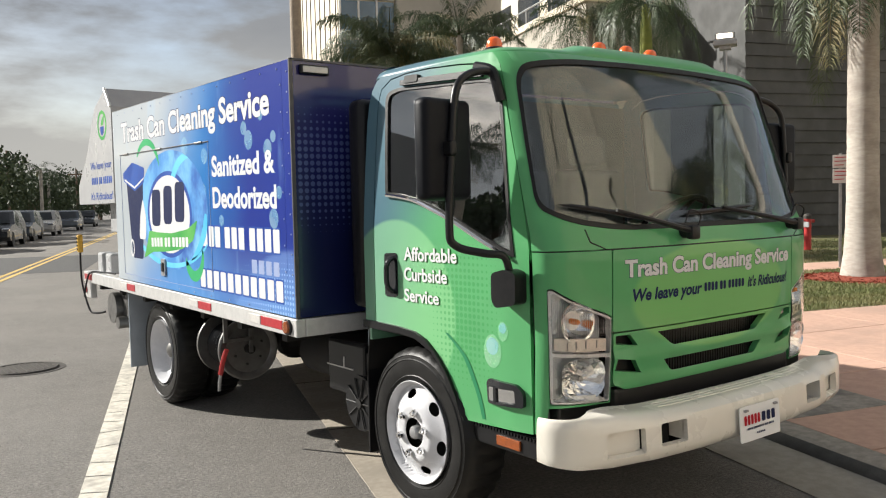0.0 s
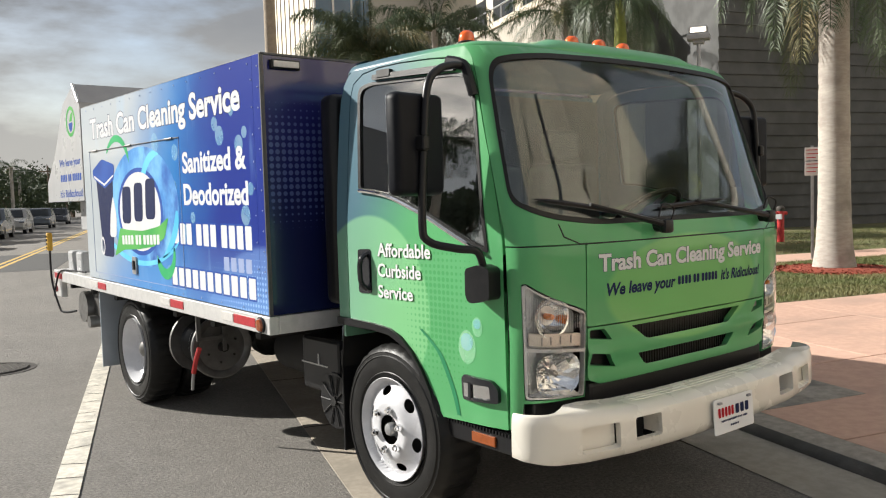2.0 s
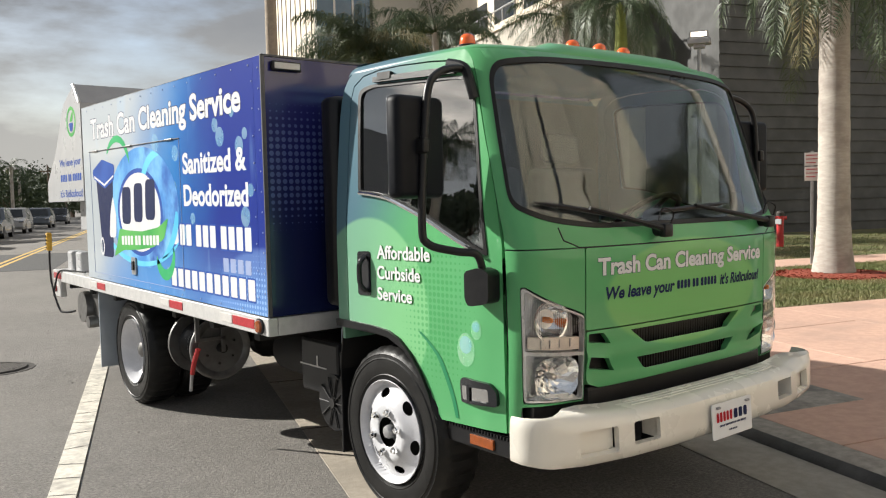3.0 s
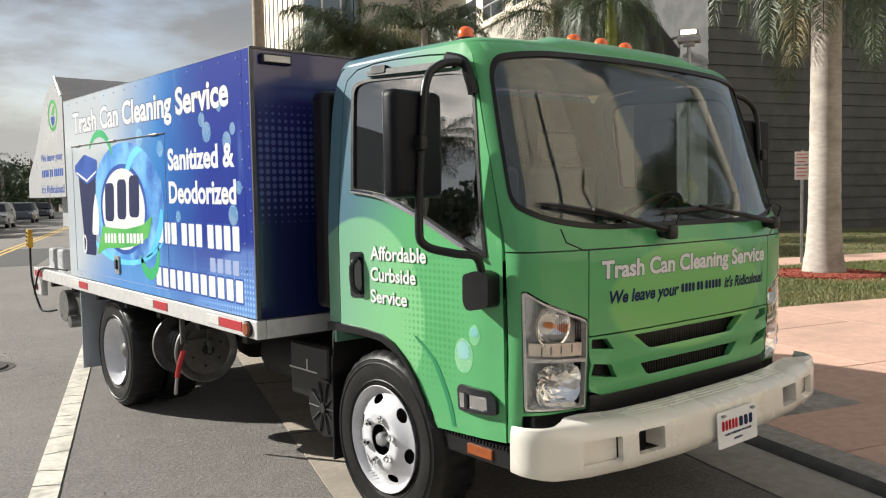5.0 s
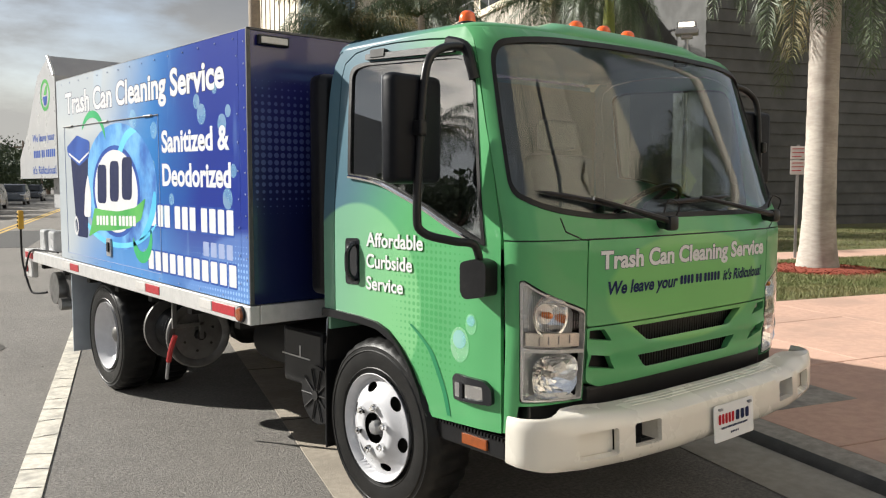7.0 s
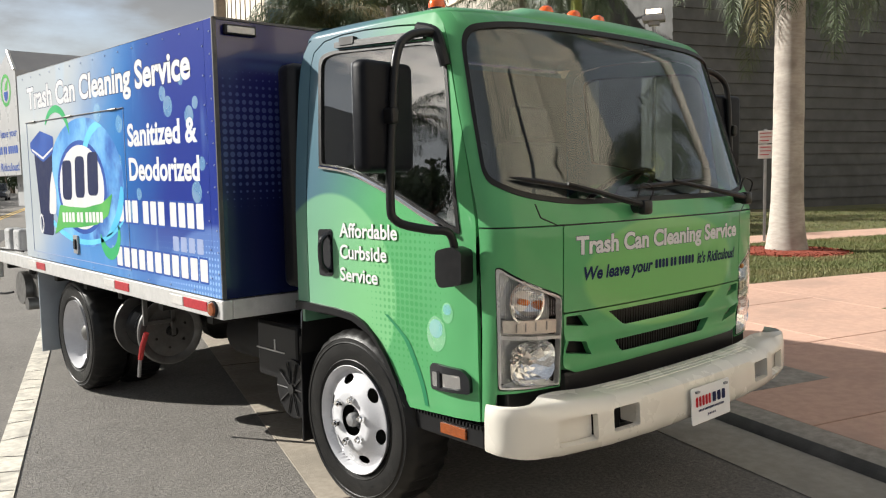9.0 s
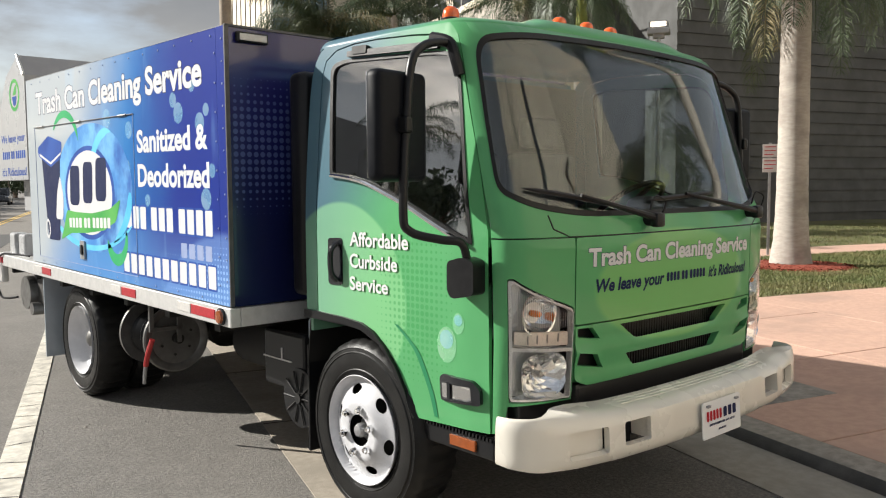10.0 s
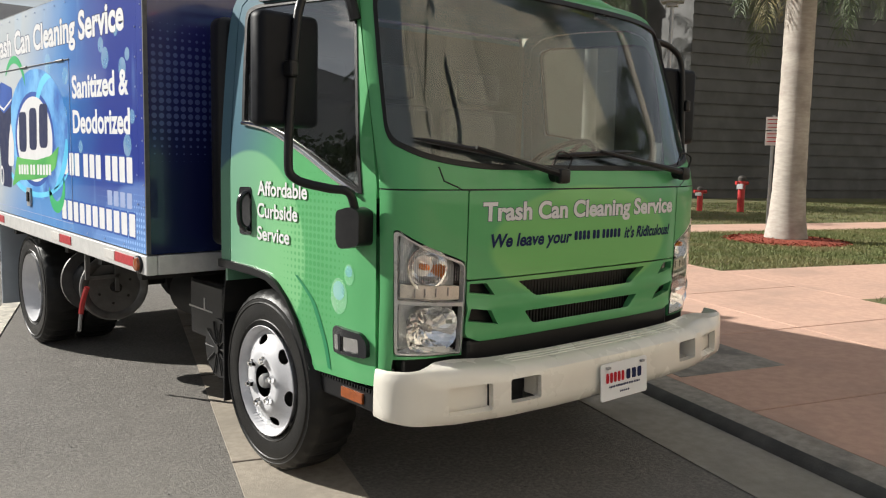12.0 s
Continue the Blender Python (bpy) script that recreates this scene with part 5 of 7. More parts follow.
# wipers
for q0, z0, q1, z1, q2, z2 in ((-0.227, 1.335, -0.865, 1.470, -0.62, 1.430), (0.655, 1.345, -0.20, 1.415, 0.08, 1.428)):
    pv = skin(q0, z0, 0.0)
    bm = bmesh.new()
    cyl(bm, pv + Vector((0, 0.01, 0)), pv + Vector((0, -0.06, -0.005)), 0.026, 0.022, 14)
    box(bm, pv.x - 0.03, pv.x + 0.03, pv.y - 0.075, pv.y - 0.035, z0 - 0.03, z0 + 0.03, 0.012)
    wiper = part("wiper", bm, M["black"], truck, "black wiper arm and blade", True)
    bm = bmesh.new()
    tube(bm, [pv + Vector((0, -0.055, 0.005)), skin(q0 * 0.6 + q2 * 0.4, z0 * 0.55 + z2 * 0.45, 0.05), skin(q2, z2 + 0.01, 0.035)], lambda t: 0.016 - 0.008 * t, 8, 6)
    part("arm", bm, M["black"], wiper, "", True)
    bm = bmesh.new()
    far = (q2 + (q2 - q1), z2 - (z1 - z2))
    pts = [skin(q1 + (far[0] - q1) * t, z1 + (far[1] - z1) * t, 0.016) for t in np.linspace(0, 1, 9)]
    tube(bm, pts, lambda t: 0.011 * min(1.0, 6 * t + 0.05, 6 * (1 - t) + 0.05), 6, 1)
    part("blade", bm, M["black"], wiper)
    bm = bmesh.new()
    tube(bm, [pv + Vector((0.02, -0.06, 0.02)), pv + Vector((0.03, -0.07, 0.075)), pv + Vector((-0.03, -0.06, 0.095)), pv + Vector((-0.05, -0.05, 0.04))], 0.004, 6, 6)
    part("washer_hose", bm, M["black"], wiper)


# roof: a rounded edge above the windscreen and doors, with a raised middle
ROOF_Z = 2.116


def roof_rise(x, y):
    mid = min(1.0, max(0.0, (0.56 - abs(x)) / 0.13))
    back = min(1.0, max(0.0, (y - 0.5) / 0.7))
    return 0.030 + 0.026 * back + 0.030 * mid * mid * (3 - 2 * mid) + 0.012 * (1 - (x / 0.95) ** 2)


roof_out = [Vector((skin(float(q), ROOF_Z).x, skin(float(q), ROOF_Z).y, 0)) for q in np.linspace(-1.036, 1.036, 40)]
right = [Vector((half_width(0.70 + 0.065 * k, ROOF_Z), 0.70 + 0.065 * k, 0)) for k in range(13)]
rear = [Vector((0.925 - 0.03 * (1 - math.cos(a)), 1.51 + 0.045 * math.sin(a), 0)) for a in np.linspace(0.2, math.pi / 2, 6)]
rear += [Vector((x, 1.555, 0)) for x in np.linspace(0.84, 0.0, 8)]
half_ring = right + rear
roof_out = roof_out + half_ring + [Vector((-p.x, p.y, 0)) for p in half_ring[::-1][1:]]
n_out = len(roof_out)
bm = bmesh.new()
rings = []
for k in range(9):
    a = k / 8 * math.pi / 2
    row = []
    for i, p in enumerate(roof_out):
        d = (roof_out[(i + 4) % n_out] - roof_out[i - 4]).normalized()
        q = p + Vector((-d.y, d.x, 0)) * 0.13 * (1 - math.cos(a))
        row.append(bm.verts.new((q.x, q.y, ROOF_Z - 0.004 + roof_rise(q.x, q.y) * math.sin(a))))
    rings.append(row)
mid_y = 1.05
for f in (0.8, 0.6, 0.4, 0.2):
    row = []
    for v in rings[8]:
        x, y = v.co.x * f, mid_y + (v.co.y - mid_y) * f
        row.append(bm.verts.new((x, y, ROOF_Z - 0.004 + roof_rise(x, y))))
    rings.append(row)
for a, b in zip(rings, rings[1:]):
    for i in range(n_out):
        bm.faces.new((a[i], a[(i + 1) % n_out], b[(i + 1) % n_out], b[i]))
bm.faces.new(rings[-1])
bmesh.ops.recalc_face_normals(bm, faces=bm.faces)
part("roof", bm, M["cab"], truck, "rounded green cab roof", True)


def roof_z(x, y):
    return ROOF_Z - 0.004 + roof_rise(x, y)


# roof lamps
for x, y in ((-0.775, 0.79), (-0.19, 0.70), (0.0, 0.695), (0.19, 0.70), (0.775, 0.79)):
    z = roof_z(x, y) + (-0.010 if abs(x) < 0.5 else 0.006)
    bm = bmesh.new()
    lathe(bm, [(0.042, -0.03), (0.042, 0.006), (0.036, 0.009), (0.0, 0.009)], (x, y, z), "z", 20)
    rl = part("roof_lamp", bm, M["black"], truck, "orange roof marker lamp", True)
    bm = bmesh.new()
    lathe(bm, [(0.036, 0.008), (0.035, 0.028), (0.030, 0.044), (0.019, 0.054), (0.0, 0.058)], (x, y, z), "z", 20)
    part("dome", bm, M["orange"], rl, "", True)

# doors and cab sides
win = [(0.466, 1.258), (0.536, 1.769), (0.566, 1.930), (0.610, 1.995), (0.70, 2.010), (0.876, 2.019), (1.30, 2.042), (1.392, 2.025), (1.357, 1.535), (1.256, 1.527), (1.088, 1.497), (0.82, 1.403), (0.648, 1.328)]
win_r = [0.015, 0.2, 0.08, 0.05, 0.2, 0.2, 0.06, 0.06, 0.02, 0.1, 0.2, 0.3, 0.3]
arch = [(0.783, 0.530), (0.816, 0.570), (0.839, 0.632), (0.892, 0.720), (0.965, 0.802), (1.042, 0.858), (1.123, 0.886), (1.249, 0.898), (1.455, 0.904)]
arch_in = [(0.845, 0.530), (0.856, 0.580), (0.877, 0.650), (0.922, 0.735), (1.000, 0.808), (1.123, 0.855), (1.25, 0.868), (1.455, 0.868)]
door_top = [(1.457, 1.985), (1.435, 2.050), (1.36, 2.090), (1.233, 2.103), (1.07, 2.102), (0.85, 2.089), (0.715, 2.074), (0.645, 2.048), (0.580, 2.003), (0.541, 1.945)]
for sg in (-1, 1):
    S = side(sg)
    out = [(0.388, 0.541)] + arch + door_top + [(0.462, 1.657), (0.418, 1.444), (0.392, 1.30)]
    ring = rounded(win, win_r, 5)
    door = part("door", panel(out, [ring], S, 0.05, 0.02, (sg, 0, 0)), M["cab"], truck, "closed green cab door with a printed pale disc", True)
    part("window_seal", panel(grow_poly(ring, 0.004), [grow_poly(ring, -0.018)], side(sg, 0.004), 0.05, 0.012, (sg, 0, 0)), M["rubber"], door, "black window rubber", True)
    bm = bmesh.new()
    tube(bm, [side(sg, 0.010)(y, z - 0.006) for y, z in ((1.345, 1.536), (1.256, 1.527), (1.17, 1.515), (1.088, 1.497), (0.95, 1.451), (0.82, 1.403), (0.648, 1.328), (0.485, 1.262))], 0.009, 6, 3)
    part("window_trim", bm, M["chrome"], door, "bright trim under the window")
    gl = part("window_glass", panel(grow_poly(ring, -0.004), [], side(sg, -0.006), 0.08, 0.004, (sg, 0, 0)), M["sideglass"] if sg < 0 else M["clearglass"], door, "dark tinted glass" if sg < 0 else "clear door glass", True)
    gl.visible_shadow = False
    # handle
    bm = panel(rounded([(1.262, 1.040), (1.368, 1.036), (1.368, 1.248), (1.262, 1.252)], 0.02), [], side(sg, 0.004), 0.04, 0.006, (sg, 0, 0))
    hd = part("door_handle", bm, M["black_gloss"], door, "black recessed pull handle")
    bm = bmesh.new()
    tube(bm, [side(sg, 0.01)(1.29, 1.06), side(sg, 0.035)(1.30, 1.09), side(sg, 0.038)(1.305, 1.15), side(sg, 0.035)(1.30, 1.20), side(sg, 0.01)(1.29, 1.23)], 0.013, 8, 4)
    part("grip", bm, M["black_gloss"], hd, "", True)
    # rain visor and bracket above the window
    bm = panel(rounded([(0.68, 2.018), (1.26, 2.050), (1.26, 2.074), (0.67, 2.048)], 0.006), [], side(sg, 0.020), 0.08, 0.018, (sg, 0, 0))
    part("rain_visor", bm, M["rubber"], door)
    # rear quarter
    bm = panel(rounded([(1.12, 2.052), (1.22, 2.056), (1.22, 2.090), (1.12, 2.086)], 0.006), [], side(sg, 0.024), 0.05, 0.022, (sg, 0, 0))
    part("visor_clip", bm, M["chassis"], door, "dark metal clip of the rain visor", True)
    rear_out = [(1.463, 0.904), (1.548, 0.904), (1.548, 1.90), (1.540, 1.99), (1.520, 2.055), (1.485, 2.100), (1.45, 2.117), (0.62, 2.117), (0.606, 2.112), (0.571, 2.06), (0.549, 2.0), (0.536, 1.953), (0.576, 2.010), (0.642, 2.055), (0.713, 2.081), (0.85, 2.096), (1.07, 2.108), (1.235, 2.109), (1.363, 2.096), (1.440, 2.055), (1.463, 1.988)]
    part("rear_quarter", panel(rear_out, [], S, 0.05, 0.02, (sg, 0, 0)), M["cab"], truck, "steel blue rear cab quarter and green door rail", True)
    # arch moulding
    mould = arch + [(1.55, 0.904), (1.55, 0.868)] + arch_in[::-1]
    part("wheel_arch", panel(mould, [], side(sg, 0.016), 0.05, 0.04, (sg, 0, 0)), M["black"], truck, "dark plastic wheel arch moulding", True)
    # inner arch liner
    bm = bmesh.new()
    pts = [(0.79, 0.50), (0.84, 0.63), (0.90, 0.72), (0.99, 0.80), (1.10, 0.845), (1.20, 0.86), (1.56, 0.865), (1.60, 0.60)]
    cols = [[bm.verts.new((sg * x, y, z)) for x in (0.985, 0.45)] for y, z in pts]
    for a, b in zip(cols, cols[1:]):
        bm.faces.new((a[0], a[1], b[1], b[0]))
    bm.normal_update()
    thicken(bm, 0.01)
    part("arch_liner", bm, M["chassis"], truck)
    # side lamp on the door
    bm = panel(rounded([(0.418, 0.646), (0.638, 0.632), (0.645, 0.722), (0.620, 0.742), (0.455, 0.736), (0.42, 0.708)], 0.015), [rounded([(0.462, 0.656), (0.628, 0.645), (0.630, 0.705), (0.465, 0.712)], 0.008)], lambda y, z: side(sg, 0.020 - 0.02 * max(0, (y - 0.55) / 0.1))(y, z), 0.03, 0.035, (sg, 0, 0))
    sl = part("side_lamp", bm, M["black_gloss"], door, "black side lamp with a clear lens", True)
    part("lens", panel([(0.457, 0.652), (0.632, 0.640), (0.634, 0.710), (0.460, 0.716)], [], lambda y, z: side(sg, 0.010 - 0.008 * max(0, (y - 0.55) / 0.1))(y, z), 0.04, 0.006, (sg, 0, 0)), M["chrome"], sl)
    part("lens_divider", panel([(0.575, 0.640), (0.590, 0.640), (0.590, 0.712), (0.575, 0.712)], [], side(sg, 0.016), 0.04, 0.006, (sg, 0, 0)), M["black_gloss"], sl)
    # step below the door
    bm = bmesh.new()
    box(bm, sg * 0.80, sg * 0.965, 0.36, 0.80, 0.440, 0.520, 0.008)
    step = part("cab_step", bm, M["black"], truck, "black step with an orange side reflector")
    bm = bmesh.new()
    for k in range(22):
        box(bm, sg * 0.80, sg * 0.972, 0.37 + k * 0.019, 0.378 + k * 0.019, 0.512, 0.528)
    part("tread", bm, M["black"], step)
    bm = bmesh.new()
    box(bm, sg * 0.962, sg * 0.974, 0.455, 0.600, 0.458, 0.500, 0.003)
    part("reflector", bm, M["amber"], step, "orange reflector")
    # mirror
    A = lambda y, z, o: side(sg, o)(y, z)
    bm = bmesh.new()
    tube(bm, [A(0.60, 2.02, 0.02), A(0.60, 2.022, 0.09), A(0.59, 1.995, 0.18), A(0.577, 1.93, 0.24), A(0.575, 1.75, 0.25), A(0.575, 1.40, 0.25), A(0.56, 1.315, 0.23), A(0.50, 1.282, 0.14), A(0.46, 1.268, 0.075), A(0.455, 1.20, 0.045)], 0.0165, 10, 5)
    mir = part("mirror", bm, M["black"], truck, "large black door mirror on a tube arm", True)
    bm = bmesh.new()
    c = A(0.63, 1.70, 0.27)
    tm = Matrix.Translation(c) @ Euler((0, 0, radians(-8 * sg))).to_matrix().to_4x4()
    box(bm, -0.115 - (0.04 if sg > 0 else 0), 0.115 + (0.04 if sg < 0 else 0), -0.045, 0.035, -0.205, 0.200, 0.03, tm, 3)
    part("housing", bm, M["mirror_shell"], mir, "", True)
    bm = bmesh.new()
    box(bm, -0.095, 0.095, 0.033, 0.038, -0.19, 0.19, 0, tm)
    part("mirror_glass", bm, M["chrome"], mir)
    bm = bmesh.new()
    box(bm, -0.018, 0.018, -0.09, -0.03, -0.03, 0.03, 0.01, tm)
    part("clamp", bm, M["black"], mir)
    bm = panel(rounded([(0.405, 1.075), (0.505, 1.055), (0.525, 1.085), (0.525, 1.195), (0.46, 1.215), (0.405, 1.20)], 0.02), [], side(sg, 0.075), 0.03, 0.073, (sg, 0, 0))
    part("bracket", bm, M["black"], mir, "", True)
    bm = bmesh.new()
    tube(bm, [A(0.55, 1.90, 0.012), A(0.565, 1.97, 0.03), A(0.60, 2.03, 0.035), A(0.68, 2.055, 0.05)], 0.022, 8, 4)
    part("upper_bracket", bm, M["black"], mir, "", True)
    # front mudflap
    bm = bmesh.new()
    box(bm, sg * 0.74, sg * 0.985, 1.585, 1.60, 0.20, 0.72, 0.004)
    part("mudflap", bm, M["black"], truck, "black front mudflap")

# lettering and bubbles on the visible door
door0 = [o for o in truck.children if o.name.startswith("door")][0]
side_fn = lambda u, v, off: skin(-qs(u, v), v, 0.001 + off * 1.2)
lettering("Affordable", 1.205, 0.818, 1.221, 1.283, side_fn, M["ink_white"], door0, 0.024, 0, M["ink_green"])
lettering("Curbside", 1.206, 0.887, 1.126, 1.187, side_fn, M["ink_white"], door0, 0.024, 0, M["ink_green"])
lettering("Service", 1.207, 0.947, 1.027, 1.086, side_fn, M["ink_white"], door0, 0.024, 0, M["ink_green"])
stripe = smooth_path([Vector((0.900, 0.905, 0)), Vector((0.818, 0.844, 0)), Vector((0.765, 0.788, 0)), Vector((0.699, 0.658, 0)), Vector((0.668, 0.556, 0))], 5)
left_edge = [(p.x + 0.010, p.y) for p in stripe]
right_edge = [(p.x - 0.010 - 0.008 * math.sin(3.1 * i / len(stripe)), p.y) for i, p in enumerate(stripe)]
part("printed_stripe", panel(left_edge + right_edge[::-1], [], side(-1, 0.002), 0.08), M["ink_deep_green"], door0)
for y, z, r in ((0.601, 0.858, 0.062), (0.537, 0.948, 0.036)):
    part("printed_bubble", panel(ellipse(y, z, r * 0.85, r * 1.15, 28), [], side(-1, 0.002), 0.05), M["ink_bubble_green"], door0)
    part("printed_bubble", panel(ellipse(y, z + r * 0.35, r * 0.6, r * 0.6, 24), [], side(-1, 0.003), 0.05), M["ink_bubble"], door0)

# cab rear wall and floor
bm = bmesh.new()
back_out = [(-0.99, 0.80), (0.99, 0.80), (0.995, 1.30), (0.975, 1.70), (0.945, 1.98), (0.915, 2.09), (-0.915, 2.09), (-0.945, 1.98), (-0.975, 1.70), (-0.995, 1.30)]
ring_a = [bm.verts.new((a, 1.530, b)) for a, b in back_out]
ring_b = [bm.verts.new((a, 1.549, b)) for a, b in back_out]
bm.faces.new(ring_a)
bm.faces.new(ring_b[::-1])
for i in range(len(back_out)):
    bm.faces.new((ring_a[i], ring_a[i - 1], ring_b[i - 1], ring_b[i]))
bmesh.ops.recalc_face_normals(bm, faces=bm.faces)
part("cab_back", bm, M["cab"], truck)
bm = bmesh.new()
box(bm, -0.94, 0.94, 0.36, 1.53, 0.90, 0.94, 0.01)
box(bm, -0.93, 0.93, 1.50, 1.53, 0.94, 2.06)
part("cab_lining", bm, M["cabin"], truck)
bm = bmesh.new()
box(bm, -0.92, 0.92, 0.34, 0.72, 1.10, 1.34, 0.06, None, 3)
dash = part("dashboard", bm, M["dash"], truck, "dark grey dashboard", True)
bm = bmesh.new()
box(bm, 0.24, 0.66, 0.40, 0.66, 1.32, 1.42, 0.05, None, 3)
part("instrument_binnacle", bm, M["dash"], dash, "", True)
bm = bmesh.new()
cs, tl = Vector((0.45, 0.78, 1.36)), Euler((radians(-38), 0, 0)).to_matrix()
tube(bm, [cs + tl @ Vector((0.21 * math.cos(a), 0.21 * math.sin(a), 0)) for a in np.linspace(0, 2 * math.pi, 33)], 0.014, 8, 1, False)
sw = part("steering_wheel", bm, M["black"], truck, "black steering wheel", True)
bm = bmesh.new()
for a in (0.3, 2.84, 4.71):
    tube(bm, [cs, cs + tl @ Vector((0.2 * math.cos(a), 0.2 * math.sin(a), 0))], 0.014, 6, 1)
tube(bm, [cs, cs + tl @ Vector((0, 0, -0.4))], 0.03, 8, 1)
part("spokes", bm, M["black"], sw)
for x, w in ((0.45, 0.26), (-0.12, 0.20), (-0.58, 0.24)):
    bm = bmesh.new()
    box(bm, x - w, x + w, 0.88, 1.36, 0.96, 1.10, 0.05, None, 3)
    st_ = part("seat", bm, M["seat"], truck, "grey vinyl cab seat", True)
    bm = bmesh.new()
    box(bm, x - w, x + w, 1.30, 1.42, 1.06, 1.66, 0.05, Matrix.Translation((0, 0.0, 0)), 3)
    part("backrest", bm, M["seat"], st_, "", True)
    bm = bmesh.new()
    box(bm, x - w * 0.55, x + w * 0.55, 1.34, 1.42, 1.69, 1.86, 0.035, None, 3)
    part("headrest", bm, M["seat"], st_, "", True)

# snorkel behind the cab
bm = bmesh.new()
box(bm, -0.98, -0.82, 1.60, 1.74, 0.95, 2.03, 0.04, None, 3)
part("air_intake", bm, M["black"], truck, "black vertical air intake behind the cab", True)


# ---- bumper ----
def bump_path(u):
    sg = -1 if u < 0 else 1
    a = abs(u)
    pts = [(0, -0.005), (0.35, 0.0), (0.6, 0.022), (0.8, 0.062), (0.90, 0.088), (0.96, 0.112), (1.005, 0.140), (1.036, 0.172), (1.055, 0.21), (1.062, 0.262)]
    ln = [0.0]
    for p, q in zip(pts, pts[1:]):
        ln.append(ln[-1] + math.dist(p, q))
    return Vector((sg * interp(a, ln, [p[0] for p in pts]), interp(a, ln, [p[1] for p in pts]), 0))


BUMP_END = 1.17


def bump_skin(u, v, off=0.0):
    uc = max(-BUMP_END + 0.025, min(BUMP_END - 0.025, u))
    d = (bump_path(uc + 0.02) - bump_path(uc - 0.02)).normalized()
    nrm = Vector((d.y, -d.x, 0))
    inset = interp(v, (0.43, 0.452, 0.465, 0.49, 0.595, 0.612, 0.628, 0.636, 0.76), (0.05, 0.022, 0.006, 0.0, 0.006, 0.014, 0.034, 0.055, 0.18))
    z = v if v < 0.636 else 0.636 + (v - 0.636) * 0.10
    k = min(1.0, max(0.0, (abs(u) - 0.62) / 0.2))
    k = k * k * (3 - 2 * k)
    if v > 0.595:
        z += 0.012 * k * min(1.0, (v - 0.595) / 0.041)
        inset -= 0.012 * k * min(1.0, (v - 0.595) / 0.041)
    e = min(1.0, max(0.0, (abs(u) - 0.86) / 0.16))
    inset *= 1 - 0.82 * e * e * (3 - 2 * e)
    if v < 0.5:
        z += 0.03 * max(0.0, (abs(u) - 0.85) / 0.33) * (0.5 - v) / 0.05
    return bump_path(u) + nrm * (off - inset) + Vector((0, 0, z))


b_holes = []
for sg in (-1, 1):
    b_holes.append(rounded([(sg * 0.457, 0.502), (sg * 0.606, 0.502), (sg * 0.606, 0.592), (sg * 0.457, 0.592)], 0.012))
    b_holes.append(rounded([(sg * 0.685, 0.487), (sg * 0.87, 0.487), (sg * 0.87, 0.588), (sg * 0.685, 0.588)], 0.015))
bout = [(-BUMP_END, 0.455), (-1.0, 0.445), (1.0, 0.445), (BUMP_END, 0.455), (BUMP_END, 0.68), (1.05, 0.69), (0.80, 0.73), (-0.80, 0.73), (-1.05, 0.69), (-BUMP_END, 0.68)]
bumper = part("bumper", panel(bout, b_holes, bump_skin, 0.025, 0.03, (0, -1, 0)), M["bumper"], truck, "cream white front bumper with pockets", True)
for sg in (-1, 1):
    part("pocket", panel(rounded([(sg * 0.69, 0.47), (sg * 0.895, 0.47), (sg * 0.895, 0.597), (sg * 0.69, 0.597)], 0.015), [], lambda u, v: bump_skin(u, v, -0.034), 0.03, 0.01, (0, -1, 0)), M["bumper"], bumper, "", True)
    part("tow_opening", panel([(sg * 0.46, 0.47), (sg * 0.64, 0.47), (sg * 0.64, 0.61), (sg * 0.46, 0.61)], [], lambda u, v: bump_skin(u, v, -0.10), 0.05, 0.01, (0, -1, 0)), M["black"], bumper)
    for u in (0.457, 0.606):
        bm = bmesh.new()
        a, b = bump_skin(sg * u, 0.502, -0.02), bump_skin(sg * u, 0.592, -0.02)
        c, d = bump_skin(sg * u, 0.592, -0.10), bump_skin(sg * u, 0.502, -0.10)
        bm.faces.new([bm.verts.new(p) for p in (a, b, c, d)])
        bm.normal_update()
        thicken(bm, 0.004)
        part("tow_cheek", bm, M["bumper"], bumper)
for k in range(3):
    bm = bmesh.new()
    tube(bm, [bump_skin(u, 0.66 + 0.022 * k, 0.001) for u in np.linspace(-0.55, 0.55, 20)], 0.0025, 5, 1)
    part("step_ridge", bm, M["bumper"], bumper)
# licence plate on the bumper
pfn = lambda u, v, off=0.0: Vector((u, 0.0 - 0.022 - off + (v - 0.5) * 0.06, v))
PX0, PX1, PZ0, PZ1 = -0.140, 0.165, 0.432, 0.584
plate = part("plate", panel(rounded([(PX0, PZ0), (PX1, PZ0), (PX1, PZ1), (PX0, PZ1)], 0.012), [], lambda u, v: pfn(u, v), 0.1, 0.004, (0, -1, 0)), M["plate_white"], bumper, "white dealer plate with red and black print")
pd = lambda u, v, off: pfn(u, v, 0.001 + off * 0.3)
bars((5,), PX0 + 0.03, PX0 + 0.155, 0.503, 0.545, pd, M["ink_red"], plate)
bars((3,), PX0 + 0.162, PX1 - 0.03, 0.503, 0.545, pd, M["ink_navy"], plate)
bars((4, 8, 3, 4), PX0 + 0.05, PX1 - 0.05, 0.481, 0.491, pd, M["ink_navy"], plate)
bars((5,), PX0 + 0.12, PX1 - 0.12, 0.456, 0.465, pd, M["ink_navy"], plate)
